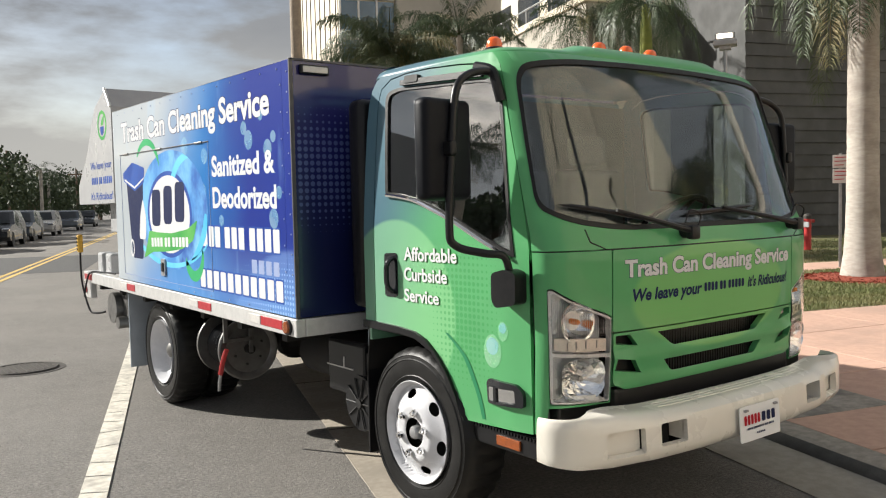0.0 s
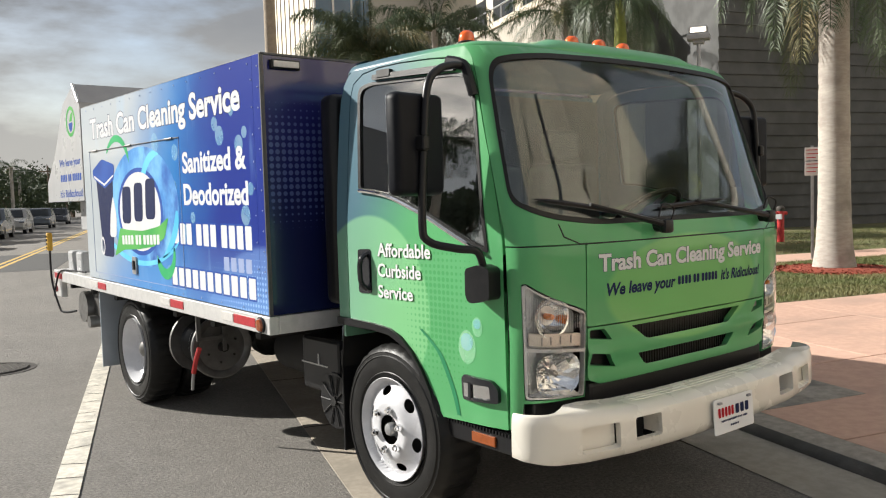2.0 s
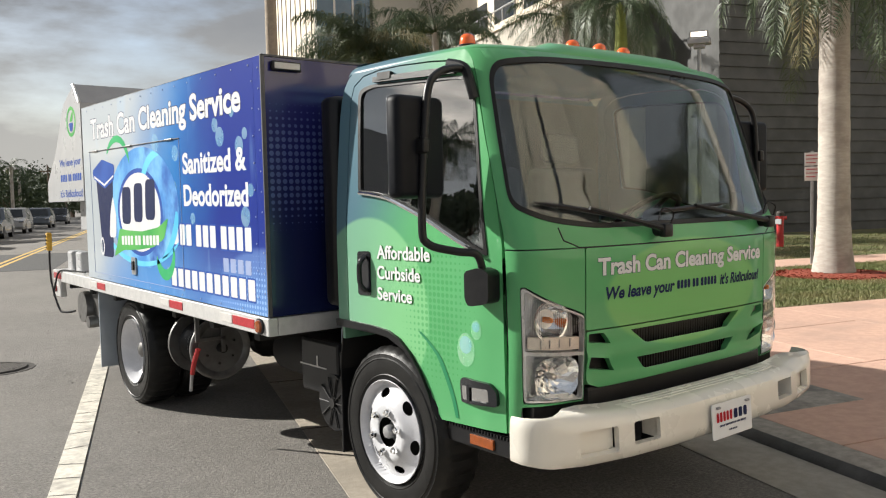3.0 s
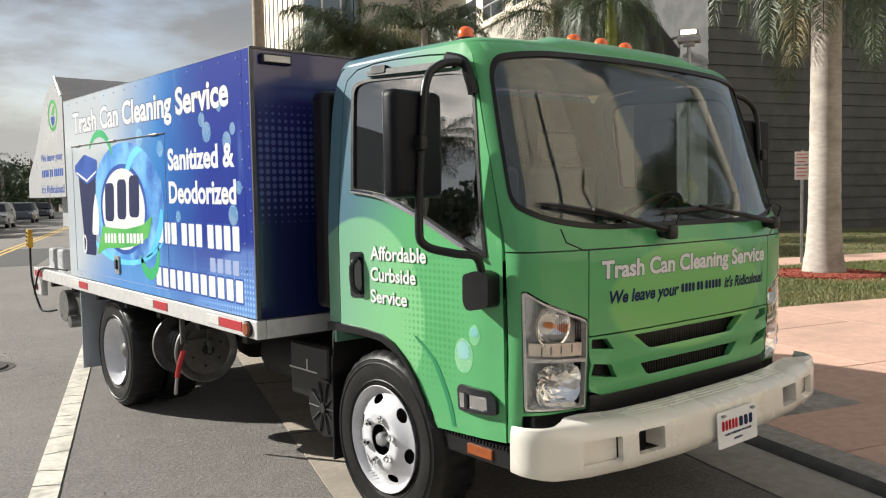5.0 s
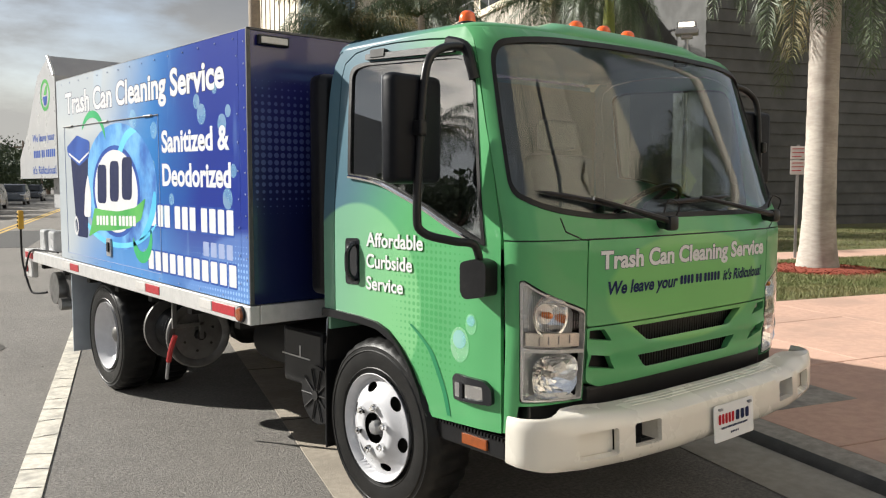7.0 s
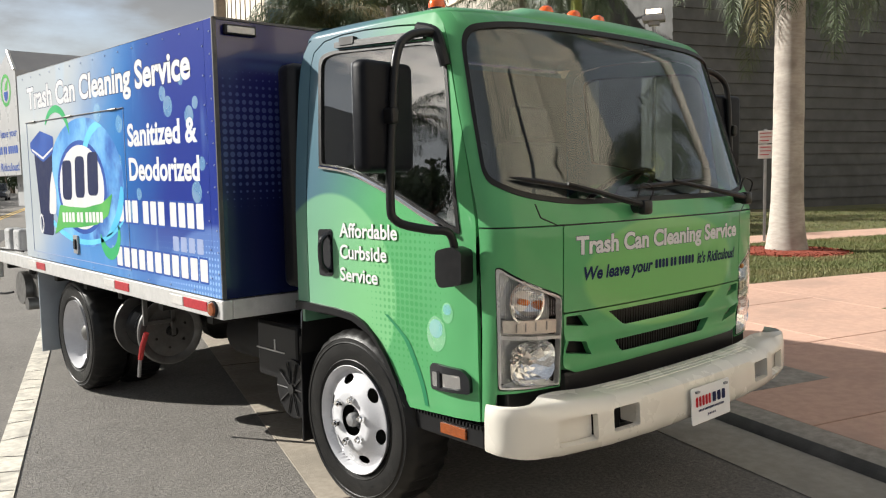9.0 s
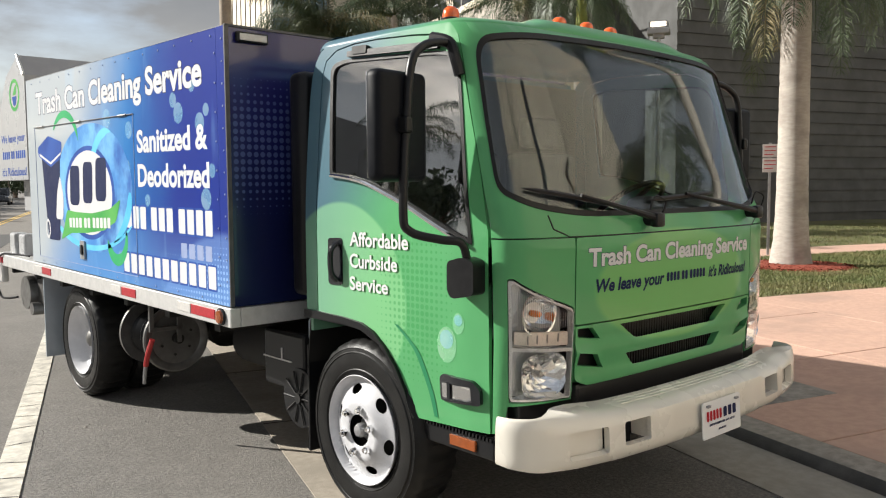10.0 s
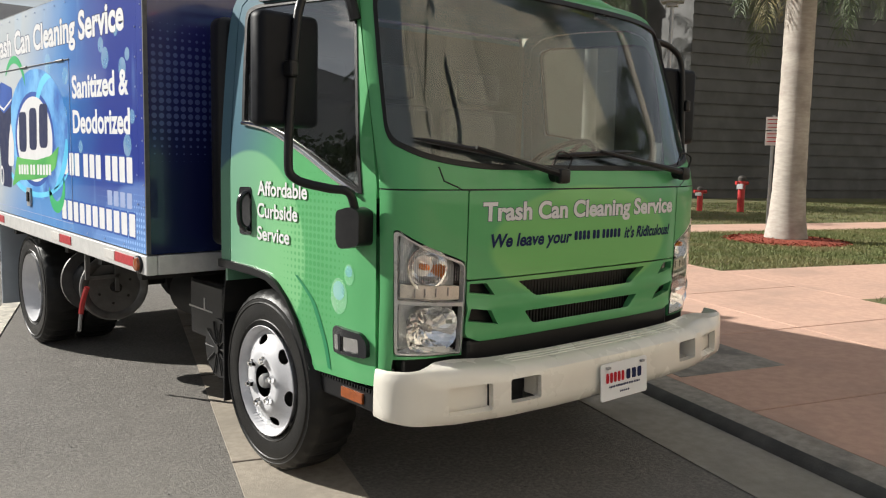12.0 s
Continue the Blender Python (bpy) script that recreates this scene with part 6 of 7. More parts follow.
for u in (PX0 + 0.04, PX1 - 0.04):
    bm = bmesh.new()
    box(bm, u - 0.012, u + 0.012, -0.03, -0.018, PZ1 - 0.022, PZ1 - 0.012, 0.002)
    part("bolt", bm, M["steel"], plate)


# ---- wheels ----
TYRE = [(0.262, 0.0), (0.275, 0.012), (0.284, 0.015), (0.287, 0.020), (0.290, 0.017), (0.300, 0.020), (0.345, 0.022), (0.350, 0.021), (0.353, 0.025), (0.357, 0.020), (0.368, 0.018), (0.371, 0.020), (0.378, 0.014), (0.394, -0.002), (0.402, -0.03), (0.405, -0.10), (0.402, -0.17), (0.394, -0.20), (0.345, -0.225), (0.265, -0.20)]

TYRE = [(0.238 + (r - 0.262) * 1.168 if r < 0.405 else r, d) for r, d in TYRE]


def tyre_mesh(c, sg):
    bm = bmesh.new()
    lathe(bm, TYRE, (0, 0, 0), "x", 96, 1)
    for v in bm.verts:
        r = math.hypot(v.co.y, v.co.z)
        k = int(round(math.atan2(v.co.z, v.co.y) / (2 * math.pi) * 96)) % 96
        if r > 0.385 and k % 3 == 0:
            s = 1 - 0.010 / r
            v.co.y, v.co.z = v.co.y * s, v.co.z * s
    bmesh.ops.transform(bm, matrix=Matrix.Translation(c) @ Matrix.Diagonal((sg, 1, 1, 1)), verts=bm.verts)
    bmesh.ops.recalc_face_normals(bm, faces=bm.faces)
    return bm


def rim_depth(r):
    return interp(r, (0.0, 0.068, 0.074, 0.122, 0.134, 0.180, 0.214, 0.224, 0.232, 0.242), (0.030, 0.030, 0.036, 0.038, 0.034, 0.006, -0.010, -0.008, 0.016, 0.026))


def front_wheel(c, sg, turn):
    bm = tyre_mesh(c, sg)
    w = part("wheel", bm, M["rubber"], truck, "white painted steel front wheel with black tyre", True)
    cx, cy, cz = c
    holes = [ellipse(0, 0, 0.070, 0.070, 28)]
    for k in range(6):
        a = turn + k * math.pi / 3
        hole = []
        for p in ellipse(0, 0, 0.022, 0.037, 20):
            r, t = 0.182 + p[0], p[1] / 0.182
            hole.append((r * math.cos(a + t), r * math.sin(a + t)))
        holes.append(hole)
    rim = part("rim", panel(ellipse(0, 0, 0.242, 0.242, 72), holes, lambda u, v: Vector((cx + sg * rim_depth(math.hypot(u, v)), cy + u, cz + v)), 0.009, 0.004, (sg, 0, 0)), M["rim"], w, "white enamelled steel rim", True)
    bm = bmesh.new()
    cyl(bm, (cx - sg * 0.13, cy, cz), (cx - sg * 0.09, cy, cz), 0.225, 0.225, 32)
    part("brake_drum", bm, M["chassis"], w)
    bm = bmesh.new()
    lathe(bm, [(0.060, -0.08), (0.058, -0.02), (0.034, -0.012), (0.032, 0.030), (0.024, 0.042), (0.0, 0.046)], c, "x", 24, sg)
    part("hub_cap", bm, M["steel"], w, "", True)
    for k in range(6):
        a = turn + 0.5 + k * math.pi / 3
        q = Vector((cx + sg * 0.026, cy + 0.100 * math.cos(a), cz + 0.100 * math.sin(a)))
        bm = bmesh.new()
        cyl(bm, q, q + Vector((sg * 0.028, 0, 0)), 0.020, 0.018, 6)
        cyl(bm, q + Vector((sg * 0.026, 0, 0)), q + Vector((sg * 0.04, 0, 0)), 0.011, 0.010, 10)
        part("lug_nut", bm, M["chrome"], w)


def rear_wheel(c, sg):
    w = part("wheel", tyre_mesh(c, sg), M["rubber"], truck, "dished white rear wheel with black tyre", True)
    bm = bmesh.new()
    lathe(bm, [(0.0, -0.09), (0.07, -0.09), (0.14, -0.085), (0.185, -0.075), (0.215, -0.045), (0.233, 0.012), (0.242, 0.024), (0.242, 0.004)], c, "x", 64, sg)
    part("rim", bm, M["rim"], w, "smooth white dished rim", True)
    bm = bmesh.new()
    lathe(bm, [(0.06, -0.095), (0.055, -0.045), (0.03, -0.03), (0.0, -0.028)], c, "x", 24, sg)
    part("hub", bm, M["reel"], w, "", True)
    c2 = (c[0] - sg * 0.27, c[1], c[2])
    part("inner_tyre", tyre_mesh(c2, sg), M["rubber"], w, "", True)


front_wheel((-0.985, 1.142, 0.405), -1, 0.25)
front_wheel((0.985, 1.142, 0.405), 1, 0.8)
rear_wheel((-1.12, 4.30, 0.405), -1)
rear_wheel((1.12, 4.30, 0.405), 1)

# ---- chassis ----
for sg in (-1, 1):
    bm = bmesh.new()
    box(bm, sg * 0.36, sg * 0.44, 0.5, 5.7, 0.56, 0.78, 0.01)
    part("chassis_rail", bm, M["chassis"], truck)
for y in (1.142, 4.30):
    bm = bmesh.new()
    cyl(bm, (-0.9, y, 0.405), (0.9, y, 0.405), 0.055, 0.055, 14)
    if y > 2:
        ball(bm, (0, y, 0.405), 0.2, 16)
    part("axle", bm, M["chassis"], truck)
bm = bmesh.new()
box(bm, -0.3, 0.3, 0.5, 1.9, 0.42, 0.95, 0.05)
part("engine", bm, M["chassis"], truck)
bm = bmesh.new()
box(bm, -0.92, -0.48, 1.72, 2.12, 0.44, 0.74, 0.02)
batt = part("battery_box", bm, M["black"], truck, "black battery box under the bed")
bm = bmesh.new()
box(bm, -0.924, -0.918, 1.84, 2.12, 0.585, 0.592)
box(bm, -0.924, -0.918, 1.93, 1.94, 0.592, 0.65)
part("strap", bm, M["white_tape"], batt, "thin white strap")
bm = bmesh.new()
cyl(bm, (-0.93, 1.76, 0.42), (-0.88, 1.76, 0.42), 0.15, 0.15, 28)
fan = part("hose_drum", bm, M["black"], truck, "black spoked round cover behind the front wheel", True)
for k in range(10):
    a = k * math.pi / 5
    bm = bmesh.new()
    tube(bm, [(-0.936, 1.76 + 0.03 * math.cos(a), 0.42 + 0.03 * math.sin(a)), (-0.936, 1.76 + 0.138 * math.cos(a), 0.42 + 0.138 * math.sin(a))], 0.0045, 5, 1)
    part("spoke", bm, M["chassis"], fan)
bm = bmesh.new()
cyl(bm, (-0.945, 1.76, 0.42), (-0.93, 1.76, 0.42), 0.026, 0.026, 14)
part("hub", bm, M["chassis"], fan)
bm = bmesh.new()
box(bm, -0.93, -0.84, 1.60, 1.68, 0.72, 0.84, 0.02)
cyl(bm, (-0.90, 1.64, 0.84), (-0.90, 1.64, 0.875), 0.025, 0.025, 12)
part("fluid_bottle", bm, M["flap"], truck, "pale plastic fluid bottle", True)
# unseen kerb-side box, added so that its shadow darkens the underside
bm = bmesh.new()
box(bm, 0.46, 0.95, 1.9, 3.3, 0.34, 0.76, 0.06, None, 3)
part("fuel_tank", bm, M["chassis"], truck, "dark box added on the kerb side to block light under the bed", True)
# made-up box under the tail, sized to stop sun reaching the ground
bm = bmesh.new()
box(bm, -0.75, 1.08, 4.92, 5.55, 0.36, 0.80, 0.03)
part("water_tank", bm, M["chassis"], truck, "dark box added under the tail to shade the ground")
# drive shaft, added to block more light below the bed
bm = bmesh.new()
cyl(bm, (0, 1.9, 0.52), (0, 4.2, 0.42), 0.05, 0.05, 12)
part("drive_shaft", bm, M["chassis"], truck, "", True)
bm = bmesh.new()
cyl(bm, (-0.62, 2.2, 0.56), (-0.62, 2.75, 0.56), 0.15, 0.15, 20)
part("air_tank", bm, M["chassis"], truck, "", True)

# ---- bed ----
SLOPE = 0.012


def tip(bm):
    for v in bm.verts:
        v.co.z += SLOPE * (v.co.y - 1.84)
    return bm


BX = 1.25
bm = bmesh.new()
box(bm, -BX + 0.05, BX - 0.05, 1.90, 5.92, 0.83, 0.893)
bedo = part("flatbed", tip(bm), M["alu"], truck, "dull aluminium flatbed with red reflectors")
for x0, x1, y0, y1 in ((-BX - 0.006, -BX + 0.05, 1.84, 5.98), (BX - 0.05, BX + 0.006, 1.84, 5.98), (-BX + 0.052, BX - 0.052, 1.842, 1.90), (-BX + 0.052, BX - 0.052, 5.92, 5.978)):
    bm = bmesh.new()
    box(bm, x0, x1, y0, y1, 0.802, 0.898, 0.006)
    part("rail", tip(bm), M["alu"], bedo)
for k in range(7):
    bm = bmesh.new()
    box(bm, -1.18, 1.18, 2.1 + k * 0.6, 2.16 + k * 0.6, 0.74, 0.83)
    part("cross_beam", tip(bm), M["chassis"], bedo)
for y0, y1, col in ((2.00, 2.26, "red_tape"), (2.27, 2.42, "white_tape"), (2.98, 3.19, "red_tape"), (3.20, 3.36, "white_tape"), (4.50, 4.69, "red_tape"), (4.70, 4.88, "white_tape"), (5.72, 5.95, "red_tape")):
    bm = bmesh.new()
    box(bm, -BX - 0.010, -BX - 0.004, y0, y1, 0.826, 0.876, 0.002)
    part("reflector_tape", tip(bm), M[col], bedo)
bm = bmesh.new()
lathe(bm, [(0.036, 0.0), (0.036, 0.012), (0.030, 0.022), (0.0, 0.026)], (-BX - 0.006, 1.93, 0.85), "x", 24, -1)
ml = part("marker_lamp", bm, M["amber"], bedo, "round orange marker lamp", True)
bm = bmesh.new()
lathe(bm, [(0.036, 0.0), (0.043, 0.0), (0.043, 0.010), (0.036, 0.012)], (-BX - 0.006, 1.93, 0.85), "x", 24, -1)
part("lamp_ring", bm, M["black"], bedo)

# ---- box ----
BY0, BY1, BZ0, BZ1 = 1.842, 4.92, 0.905, 2.24
bm = bmesh.new()
box(bm, -BX + 0.004, BX - 0.004, BY0 + 0.004, BY1 - 0.002, BZ0, BZ1 - 0.004, 0.004)
boxo = part("cargo_box", tip(bm), M["white"], truck, "blue wrapped cargo box with printed lettering")
bf = lambda u, v, off=0.0: Vector((-BX - off, u, v + SLOPE * (u - 1.84)))
bd = lambda u, v, off=0.0: bf(u, v, 0.0004 + off * 0.12)
part("side_panel", panel([(BY0 + 0.09, BZ0), (BY1, BZ0), (BY1, BZ1), (BY0 + 0.09, BZ1)], [], lambda u, v: bf(u, v), 0.3, 0.004, (-1, 0, 0)), M["boxside"], boxo, "white to blue printed side panel")
part("corner_trim", panel([(BY0 - 0.004, BZ0), (BY0 + 0.086, BZ0), (BY0 + 0.086, BZ1), (BY0 - 0.004, BZ1)], [], lambda u, v: bf(u, v, 0.001), 0.3, 0.005, (-1, 0, 0)), M["boxside"], boxo)
bm = bmesh.new()
box(bm, -BX - 0.006, -BX + 0.016, BY0 - 0.010, BY0 + 0.002, BZ0, BZ1 + 0.004, 0.002)
box(bm, BX - 0.016, BX + 0.006, BY0 - 0.010, BY0 + 0.002, BZ0, BZ1 + 0.004, 0.002)
box(bm, -BX, BX, BY0 - 0.010, BY0 + 0.012, BZ1 - 0.006, BZ1 + 0.006, 0.002)
part("edge_angle", bm, M["edge_dark"], boxo, "thin grey edge angle")
part("front_panel", panel([(-BX + 0.016, BZ0), (BX - 0.016, BZ0), (BX - 0.016, BZ1 - 0.006), (-BX + 0.016, BZ1 - 0.006)], [], lambda u, v: Vector((u, BY0 - 0.003, v)), 0.4, 0.004, (0, -1, 0)), M["boxfront"], boxo, "navy front panel with halftone dots")
part("roof_panel", panel([(-BX, BY0), (BX, BY0), (BX, BY1), (-BX, BY1)], [], lambda u, v: Vector((u, v, BZ1 + 0.002 + SLOPE * (v - 1.84))), 0.5, 0.004, (0, 0, 1)), M["white"], boxo)
rmesh = None
for i in range(46):
    if i < 15:
        u, v = BY0 + 0.14 + i * 0.2, BZ1 - 0.035
    elif i < 24:
        u, v = BY0 + 0.105, BZ1 - 0.12 - (i - 15) * 0.14
    elif i < 36:
        u, v = BY0 + 0.03, BZ1 - 0.06 - (i - 24) * 0.105
    else:
        u, v = BY0 + 0.3 + (i - 36) * 0.28, BZ0 + 0.02
    if rmesh is None:
        bm = bmesh.new()
        lathe(bm, [(0.0055, 0.0), (0.004, 0.002), (0.0, 0.003)], (0, 0, 0), "x", 8, -1)
        ob = part("rivet", bm, M["ink_grey"], boxo)
        rmesh = ob.data
    else:
        ob = new("rivet", rmesh)
        ob.parent = boxo
    ob.location = bf(u, v, 0.002)
# lamp on the box's front corner
bm = bmesh.new()
box(bm, -1.20, -1.03, BY0 - 0.03, BY0 - 0.004, 2.165, 2.215, 0.008)
cl = part("clearance_lamp", bm, M["black"], boxo, "small white strobe lamp in a black bezel")
bm = bmesh.new()
box(bm, -1.187, -1.043, BY0 - 0.036, BY0 - 0.028, 2.174, 2.206, 0.003)
part("lamp_lens", bm, M["white_tape"], cl)

# print on the box side
W, NV, OUT = M["ink_white"], M["ink_navy"], M["ink_outline"]
sp = [o for o in boxo.children if o.name.startswith("side_panel")][0]
lettering("Trash Can Cleaning Service", 4.70, 2.085, 1.985, 2.135, bd, W, sp, 0.032, 0, OUT)
lettering("Sanitized &", 2.905, 2.04, 1.672, 1.795, bd, W, sp, 0.032, 0, M["ink_blue"])
lettering("Deodorized", 2.905, 2.03, 1.480, 1.603, bd, W, sp, 0.032, 0, M["ink_blue"])
bars((3, 3, 4), 3.09, 1.985, 1.235, 1.362, bd, W, sp, M["ink_blue"])
bars((4,), 2.37, 2.00, 1.108, 1.185, bd, M["ink_grey"], sp)
bars((11,), 3.15, 1.96, 0.972, 1.085, bd, W, sp, M["ink_blue"])


def decal(name, poly, off, material, parent=None, holes=()):
    return part(name, panel(poly, list(holes), lambda u, v: bd(u, v, off), 0.12), material, parent or sp)


def swoosh(cu, cv, r, a0, a1, w0, w1, squash=1.0, n=24):
    outer, inner = [], []
    for i in range(n + 1):
        t = i / n
        a = a0 + (a1 - a0) * t
        w = w0 + (w1 - w0) * t if t > 0.12 else (w0 + (w1 - w0) * t) * (0.2 + t / 0.15)
        w *= math.sin(math.pi * min(1, 0.08 + t * 0.9)) ** 0.5
        outer.append((cu - (r + w) * math.cos(a), cv + (r + w) * math.sin(a) * squash))
        inner.append((cu - (r - w) * math.cos(a), cv + (r - w) * math.sin(a) * squash))
    return outer + inner[::-1]


CU, CV = 3.70, 1.46
decal("logo_disc", ellipse(CU - 0.05, CV + 0.0, 0.66, 0.41, 48), 0.003, M["ink_sky"])
decal("logo_ring", ellipse(CU, CV - 0.03, 0.44, 0.30, 44), 0.0045, M["ink_blue"])
decal("logo_inner", ellipse(CU, CV - 0.03, 0.40, 0.27, 44), 0.006, W)
decal("logo_swirl", swoosh(CU + 0.05, CV - 0.02, 0.72, -0.9, 0.0, 0.03, 0.05, 0.55), 0.005, M["ink_cyan"])
decal("logo_swirl", swoosh(CU, CV - 0.03, 0.80, -2.6, -0.55, 0.05, 0.03, 0.44), 0.005, M["ink_cyan"])
decal("logo_swirl", swoosh(CU + 0.42, CV + 0.25, 0.27, 0.25, 2.5, 0.025, 0.03, 0.9), 0.005, M["ink_lime"])
decal("logo_swirl", swoosh(CU - 0.35, CV - 0.02, 0.32, 1.4, 3.9, 0.03, 0.035, 1.15), 0.005, M["ink_cyan"])
decal("logo_swirl", swoosh(CU - 0.45, CV - 0.28, 0.15, -2.9, 0.2, 0.04, 0.03, 1.0), 0.005, M["ink_lime"])
# three plain letter-sized blocks, the ribbon and the bin shape
for k, (u, w, h) in enumerate(((3.95, 0.20, 0.26), (3.71, 0.19, 0.265), (3.48, 0.20, 0.27))):
    z = 1.475 + 0.02 * k
    decal("logo_block", rounded([(u + w / 2, z - h / 2), (u - w / 2 + 0.02, z - h / 2), (u - w / 2, z + h / 2), (u + w / 2 - 0.02, z + h / 2)], 0.05), 0.0075, NV)
rib = [(4.26, 1.10), (4.05, 1.155), (3.75, 1.17), (3.45, 1.20), (3.25, 1.265), (3.17, 1.40), (3.35, 1.335), (3.65, 1.30), (3.95, 1.30), (4.12, 1.31), (4.18, 1.20)]
decal("logo_ribbon", rounded(rib, 0.03), 0.009, M["ink_green"])
bars((4, 2, 5), 4.08, 3.33, 1.205, 1.27, lambda u, v, o: bd(u, v + 0.035 * (3.7 - u), o + 0.008), W, sp)
decal("bin_shape", rounded([(4.62, 1.70), (4.22, 1.70), (4.28, 1.09), (4.52, 1.09)], 0.03), 0.0075, NV)
decal("bin_lid", rounded([(4.70, 1.74), (4.46, 1.82), (4.18, 1.77), (4.20, 1.66), (4.42, 1.60), (4.68, 1.68)], 0.025), 0.009, M["ink_blue"])
decal("bin_trim", rounded([(4.66, 1.70), (4.42, 1.635), (4.20, 1.70), (4.205, 1.685), (4.42, 1.618), (4.66, 1.684)], 0.002), 0.010, W)
decal("bin_patch", rounded([(4.35, 1.24), (4.20, 1.24), (4.18, 1.40), (4.24, 1.55), (4.31, 1.42)], 0.04), 0.0105, W)
decal("bin_wheel", ellipse(4.53, 1.165, 0.05, 0.07, 20), 0.0105, W, None, [ellipse(4.53, 1.165, 0.033, 0.05, 20)])
for u, v, r in ((2.42, 1.93, 0.04), (2.36, 1.86, 0.055), (2.20, 1.985, 0.03), (2.05, 1.86, 0.032), (2.12, 1.80, 0.05), (2.0, 1.56, 0.035), (2.07, 1.42, 0.055), (2.92, 1.30, 0.06), (3.06, 1.58, 0.05), (3.02, 1.80, 0.05), (3.35, 1.88, 0.06), (2.78, 1.40, 0.035), (3.2, 1.05, 0.04)):
    decal("printed_bubble", ellipse(u, v, r, r, 22), 0.0025, M["ink_bubble"])
# hatch: cut line, hinge rod and latch
bm = bmesh.new()
for a, b in (((4.75, 1.885), (2.95, 1.885)), ((4.74, 0.955), (2.95, 0.955)), ((4.75, 1.885), (4.74, 0.955)), ((2.95, 1.885), (2.95, 0.955))):
    tube(bm, [bf(a[0], a[1], 0.001), bf(b[0], b[1], 0.001)], 0.0018, 5, 1)
hatch = part("hatch_seam", bm, M["ink_grey"], boxo, "thin seam of the side hatch")
bm = bmesh.new()
tube(bm, [bf(4.76, 1.888, 0.004), bf(2.94, 1.888, 0.004)], 0.0032, 6, 1)
rod = part("hinge_rod", bm, M["reel"], boxo, "thin steel hinge rod")
for u in (4.60, 3.85, 3.10):
    bm = bmesh.new()
    tube(bm, [bf(u + 0.06, 1.888, 0.005), bf(u - 0.06, 1.888, 0.005)], 0.007, 8, 1)
    part("hinge_knuckle", bm, M["reel"], rod)
part("latch", panel(rounded([(3.87, 0.995), (3.79, 0.995), (3.79, 1.115), (3.87, 1.115)], 0.012), [], lambda u, v: bf(u, v, 0.012), 0.1, 0.011, (-1, 0, 0)), M["steel"], boxo, "steel paddle latch")
bm = bmesh.new()
p = bf(3.83, 1.06, 0.016)
box(bm, p.x - 0.006, p.x + 0.004, p.y - 0.018, p.y + 0.018, p.z - 0.035, p.z + 0.03, 0.004)
part("latch_paddle", bm, M["chassis"], boxo)

# ---- rear hopper ----
hp = [(4.955, 1.55), (4.955, 2.33), (5.10, 2.49), (5.42, 2.36), (5.75, 1.95), (6.03, 1.72), (6.04, 1.55)]
bm = bmesh.new()
rows = [[bm.verts.new((x, y, z)) for y, z in hp] for x in (-BX + 0.004, BX - 0.004)]
for i in range(len(hp)):
    j = (i + 1) % len(hp)
    bm.faces.new((rows[0][i], rows[0][j], rows[1][j], rows[1][i]))
bm.faces.new(rows[0][::-1])
bm.faces.new(rows[1])
bmesh.ops.recalc_face_normals(bm, faces=bm.faces)
hop = part("rear_hopper", bm, M["grey_panel"], truck, "white tail hopper with a grey sloping lid")
hf = lambda u, v, off=0.0: Vector((-BX - off * 0.3, u, v))
part("side_panel", panel(hp, [], lambda u, v: hf(u, v), 0.15, 0.005, (-1, 0, 0)), M["white"], hop, "white side panel with blue lettering")
bm = bmesh.new()
tube(bm, [(-BX - 0.004, 4.955, 2.33), (-BX - 0.004, 5.10, 2.49)], 0.012, 6, 1)
part("edge_bead", bm, M["alu"], hop)
for r0, r1, mt in ((0.13, 0.10, "ink_green"), (0.085, 0.0, "ink_green")):
    hole = [ellipse(5.22, 2.20, r1, r1 * 0.95, 32)] if r1 else []
    if r1:
        part("badge_ring", panel(ellipse(5.22, 2.20, r0, r0 * 0.95, 36), hole, lambda u, v: hf(u, v, 0.003), 0.08), M[mt], hop)
part("badge_leaf", panel(rounded([(5.26, 2.20), (5.18, 2.20), (5.15, 2.28), (5.21, 2.26)], 0.02), [], lambda u, v: hf(u, v, 0.004), 0.08), M["ink_green"], hop)
part("badge_base", panel(rounded([(5.28, 2.19), (5.16, 2.19), (5.19, 2.12), (5.25, 2.12)], 0.02), [], lambda u, v: hf(u, v, 0.004), 0.08), M["ink_blue"], hop)
lettering("We leave your", 5.62, 5.00, 1.845, 1.905, hf, M["ink_blue"], hop, 0.018)
bars((4, 2, 5), 5.60, 4.99, 1.715, 1.775, hf, M["ink_blue"], hop)
lettering("it's Ridiculous!", 5.63, 4.985, 1.585, 1.65, hf, M["ink_blue"], hop, 0.018)
bm = bmesh.new()
box(bm, -1.12, 1.12, 5.0, 5.55, 1.30, 1.555, 0.01)
part("hopper_base", bm, M["white"], hop)
for sg in (-1, 1):
    bm = bmesh.new()
    box(bm, sg * 0.4, sg * 0.5, 4.95, 5.25, 0.93, 1.32, 0.005)
    part("hopper_leg", bm, M["white"], hop)
for y in (5.54, 5.79):
    bm = bmesh.new()
    box(bm, -1.16, -1.04, y - 0.085, y + 0.085, 0.93, 1.115, 0.02)
    post = tagged(part("channel_post", bm, M["white"], truck, "short white channel post on the bed"))
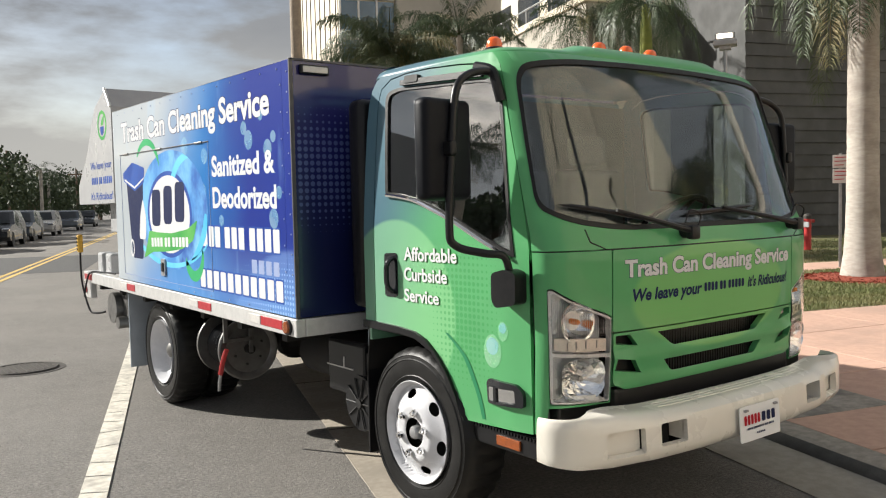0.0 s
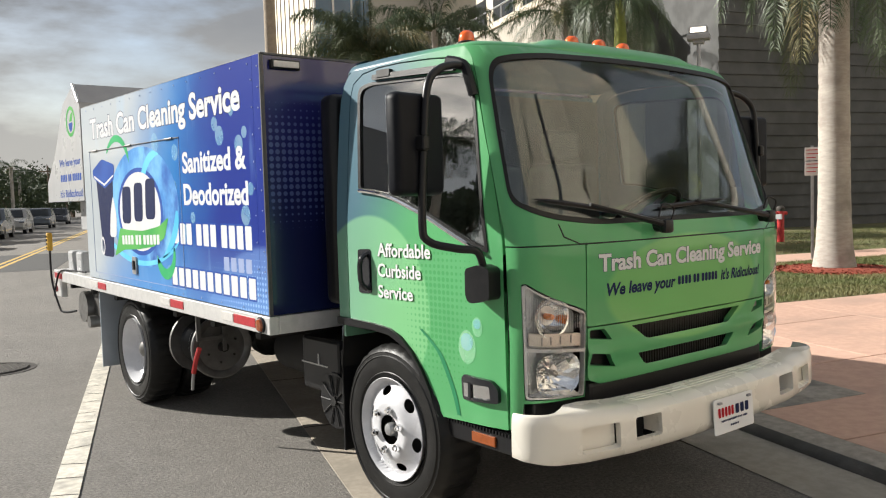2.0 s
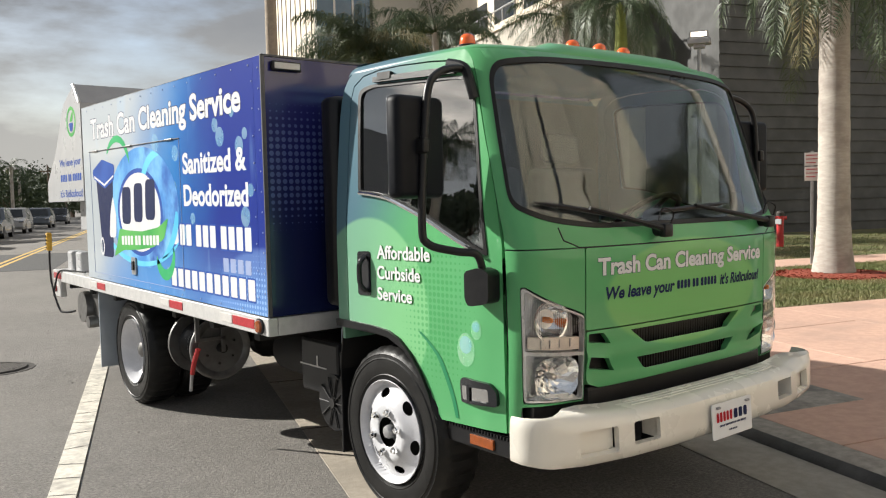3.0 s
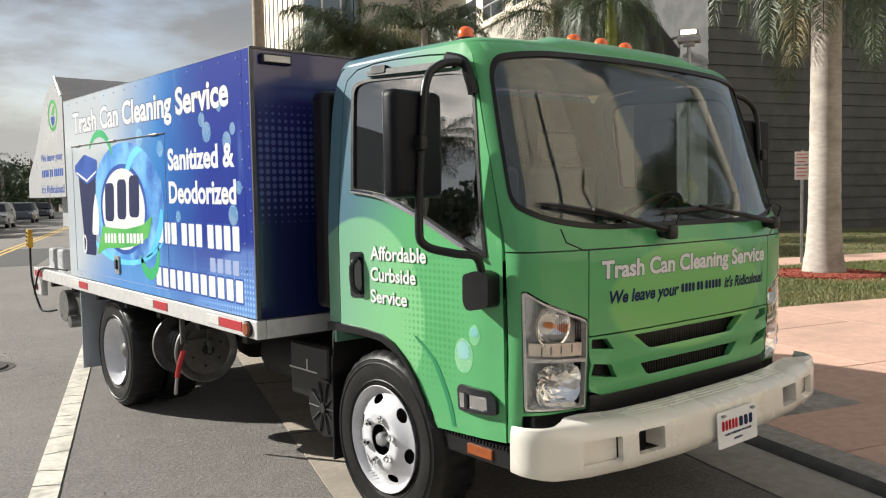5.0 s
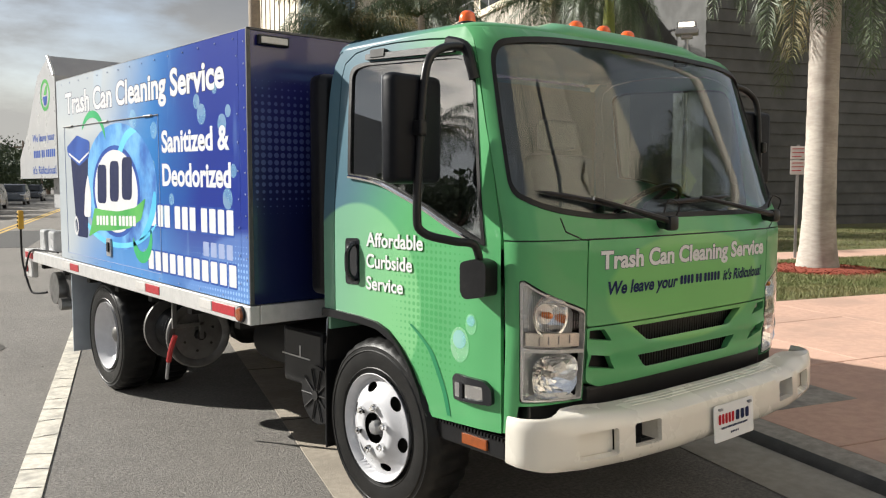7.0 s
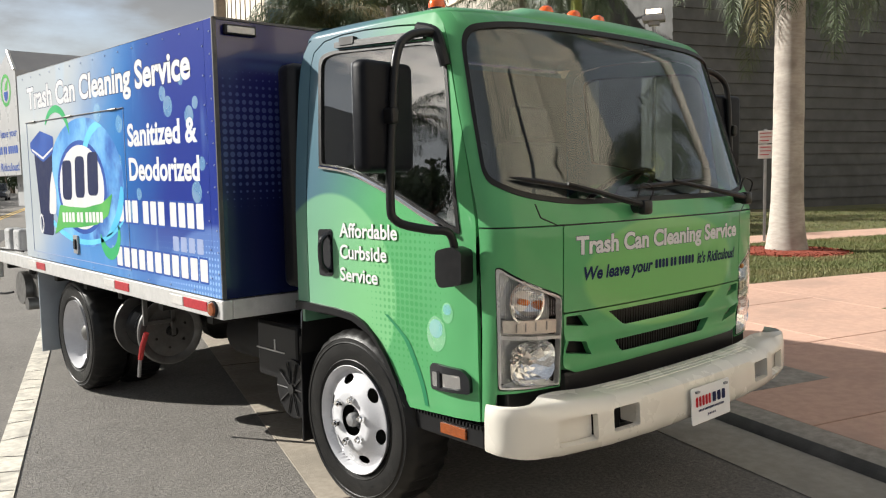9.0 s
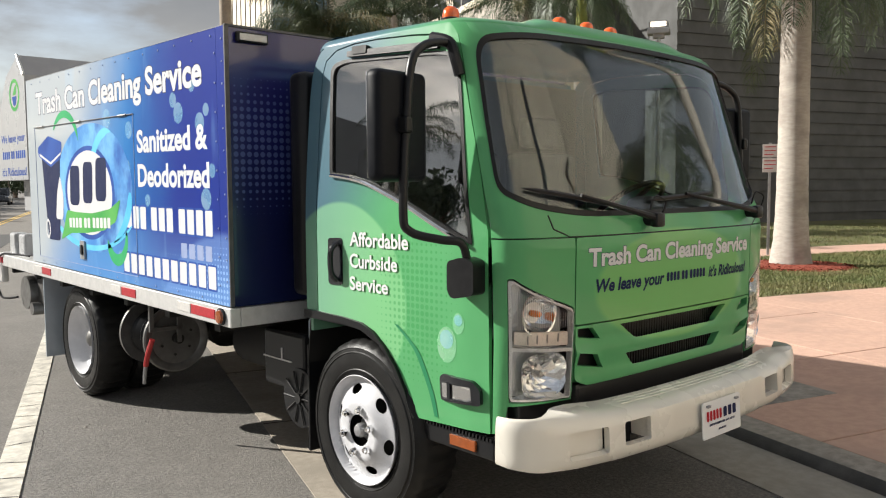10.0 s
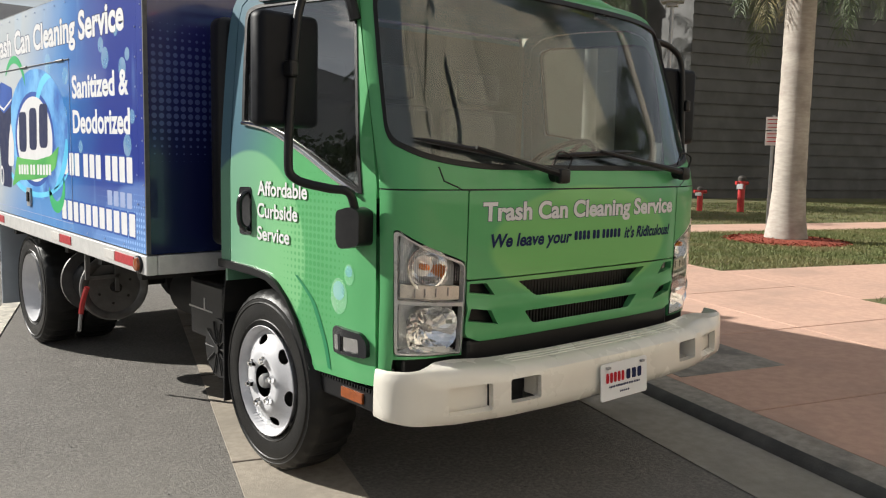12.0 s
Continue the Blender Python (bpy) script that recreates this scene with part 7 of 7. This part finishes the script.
# tail: end plate, winch, pendant control on its cable
bm = bmesh.new()
box(bm, -BX, -BX + 0.05, 5.78, 5.99, 0.66, 0.83, 0.01)
tail = part("tail_plate", tip(bm), M["alu"], truck, "aluminium tail plate with a round lamp")
bm = bmesh.new()
lathe(bm, [(0.03, 0.0), (0.03, 0.008), (0.0, 0.012)], (-BX - 0.002, 5.93, 0.78), "x", 18, -1)
part("tail_lamp", bm, M["red_tape"], tail)
bm = bmesh.new()
cyl(bm, (-1.2, 5.3, 0.66), (-0.6, 5.3, 0.66), 0.10, 0.10, 20)
cyl(bm, (-1.21, 5.3, 0.66), (-1.15, 5.3, 0.66), 0.13, 0.13, 20)
cyl(bm, (-1.22, 5.12, 0.55), (-1.05, 5.12, 0.55), 0.05, 0.05, 14)
box(bm, -1.15, -0.7, 5.05, 5.25, 0.58, 0.80, 0.02)
part("winch", bm, M["reel"], truck, "grey steel winch under the tail", True)
bm = bmesh.new()
box(bm, -1.322, -1.278, 5.87, 5.92, 1.12, 1.28, 0.010)
pend = part("pendant_control", bm, M["yellow"], truck, "yellow pendant control on a black cable", True)
for k in range(4):
    bm = bmesh.new()
    cyl(bm, (-1.328, 5.895, 1.15 + k * 0.033), (-1.320, 5.895, 1.15 + k * 0.033), 0.009, 0.009, 10)
    part("button", bm, M["black"], pend)
bm = bmesh.new()
tube(bm, [(-1.30, 5.895, 1.122), (-1.30, 5.90, 0.98), (-1.30, 5.86, 0.82), (-1.29, 5.70, 0.62), (-1.28, 5.55, 0.60), (-1.24, 5.4, 0.62)], 0.009, 6, 6)
part("cable", bm, M["black"], pend)
bm = bmesh.new()
tube(bm, [(-1.29, 5.86, 0.72), (-1.27, 5.75, 0.93), (-1.23, 5.5, 0.955), (-1.2, 5.2, 0.955)], 0.008, 6, 6)
part("cable", bm, M["black"], pend)
# grey mudflap ahead of the tail, hose reels and a lance
bm = bmesh.new()
box(bm, -1.22, -0.78, 4.80, 4.815, 0.22, 0.82, 0.004)
part("mudflap", bm, M["flap"], truck, "pale grey rear mudflap")
RX, RY, RZ, RR = -1.00, 3.02, 0.570, 0.205
bm = bmesh.new()
lathe(bm, [(0.0, 0.0), (RR - 0.05, 0.0), (RR - 0.035, -0.012), (RR - 0.008, -0.014), (RR, -0.006), (RR, 0.012), (RR - 0.02, 0.016), (0.0, 0.016)], (RX, RY, RZ), "y", 48)
reel = part("hose_reel", bm, M["reel"], truck, "grey steel hose reel hung under the bed", True)
bm = bmesh.new()
lathe(bm, [(0.0, 0.0), (RR - 0.05, 0.0), (RR, -0.012), (RR, 0.012), (0.0, 0.016)], (RX, RY + 0.36, RZ), "y", 48)
part("back_flange", bm, M["reel"], reel, "", True)
bm = bmesh.new()
tube(bm, [(RX + 0.125 * math.cos(a), RY + 0.03 + 0.046 * a / 6.283, RZ + 0.125 * math.sin(a)) for a in np.linspace(0, 7 * 6.283, 150)], 0.022, 6, 1)
part("hose_coil", bm, M["black"], reel, "", True)
bm = bmesh.new()
cyl(bm, (RX, RY - 0.045, RZ), (RX, RY + 0.4, RZ), 0.03, 0.03, 14)
part("spindle", bm, M["chassis"], reel)
for x in (RX - 0.17, RX + 0.0):
    bm = bmesh.new()
    box(bm, x - 0.014, x + 0.014, RY - 0.05, RY - 0.03, RZ - 0.02 if x == RX else RZ + 0.06, 0.83, 0.003)
    part("hanger", bm, M["reel"], reel)
bm = bmesh.new()
box(bm, RX - 0.17, RX + 0.02, RY - 0.05, RY - 0.03, RZ + 0.06, RZ + 0.085, 0.003)
part("cross_bar", bm, M["reel"], reel)
for k in range(6):
    bm = bmesh.new()
    a = k * 2 * math.pi / 6 + 0.4
    cyl(bm, (RX + 0.10 * math.cos(a), RY - 0.008, RZ + 0.10 * math.sin(a)), (RX + 0.10 * math.cos(a), RY + 0.004, RZ + 0.10 * math.sin(a)), 0.008, 0.008, 8)
    part("bolt", bm, M["chassis"], reel)
bm = bmesh.new()
tube(bm, [(-1.20, 2.90, 0.60), (-1.215, 2.93, 0.52), (-1.22, 2.96, 0.44)], 0.016, 8, 4)
lance = part("wash_lance", bm, M["red"], truck, "red handled wash lance hanging below the bed", True)
bm = bmesh.new()
tube(bm, [(-1.22, 2.96, 0.44), (-1.222, 2.975, 0.38), (-1.222, 2.985, 0.33)], 0.011, 8, 3)
part("nozzle", bm, M["steel"], lance, "", True)
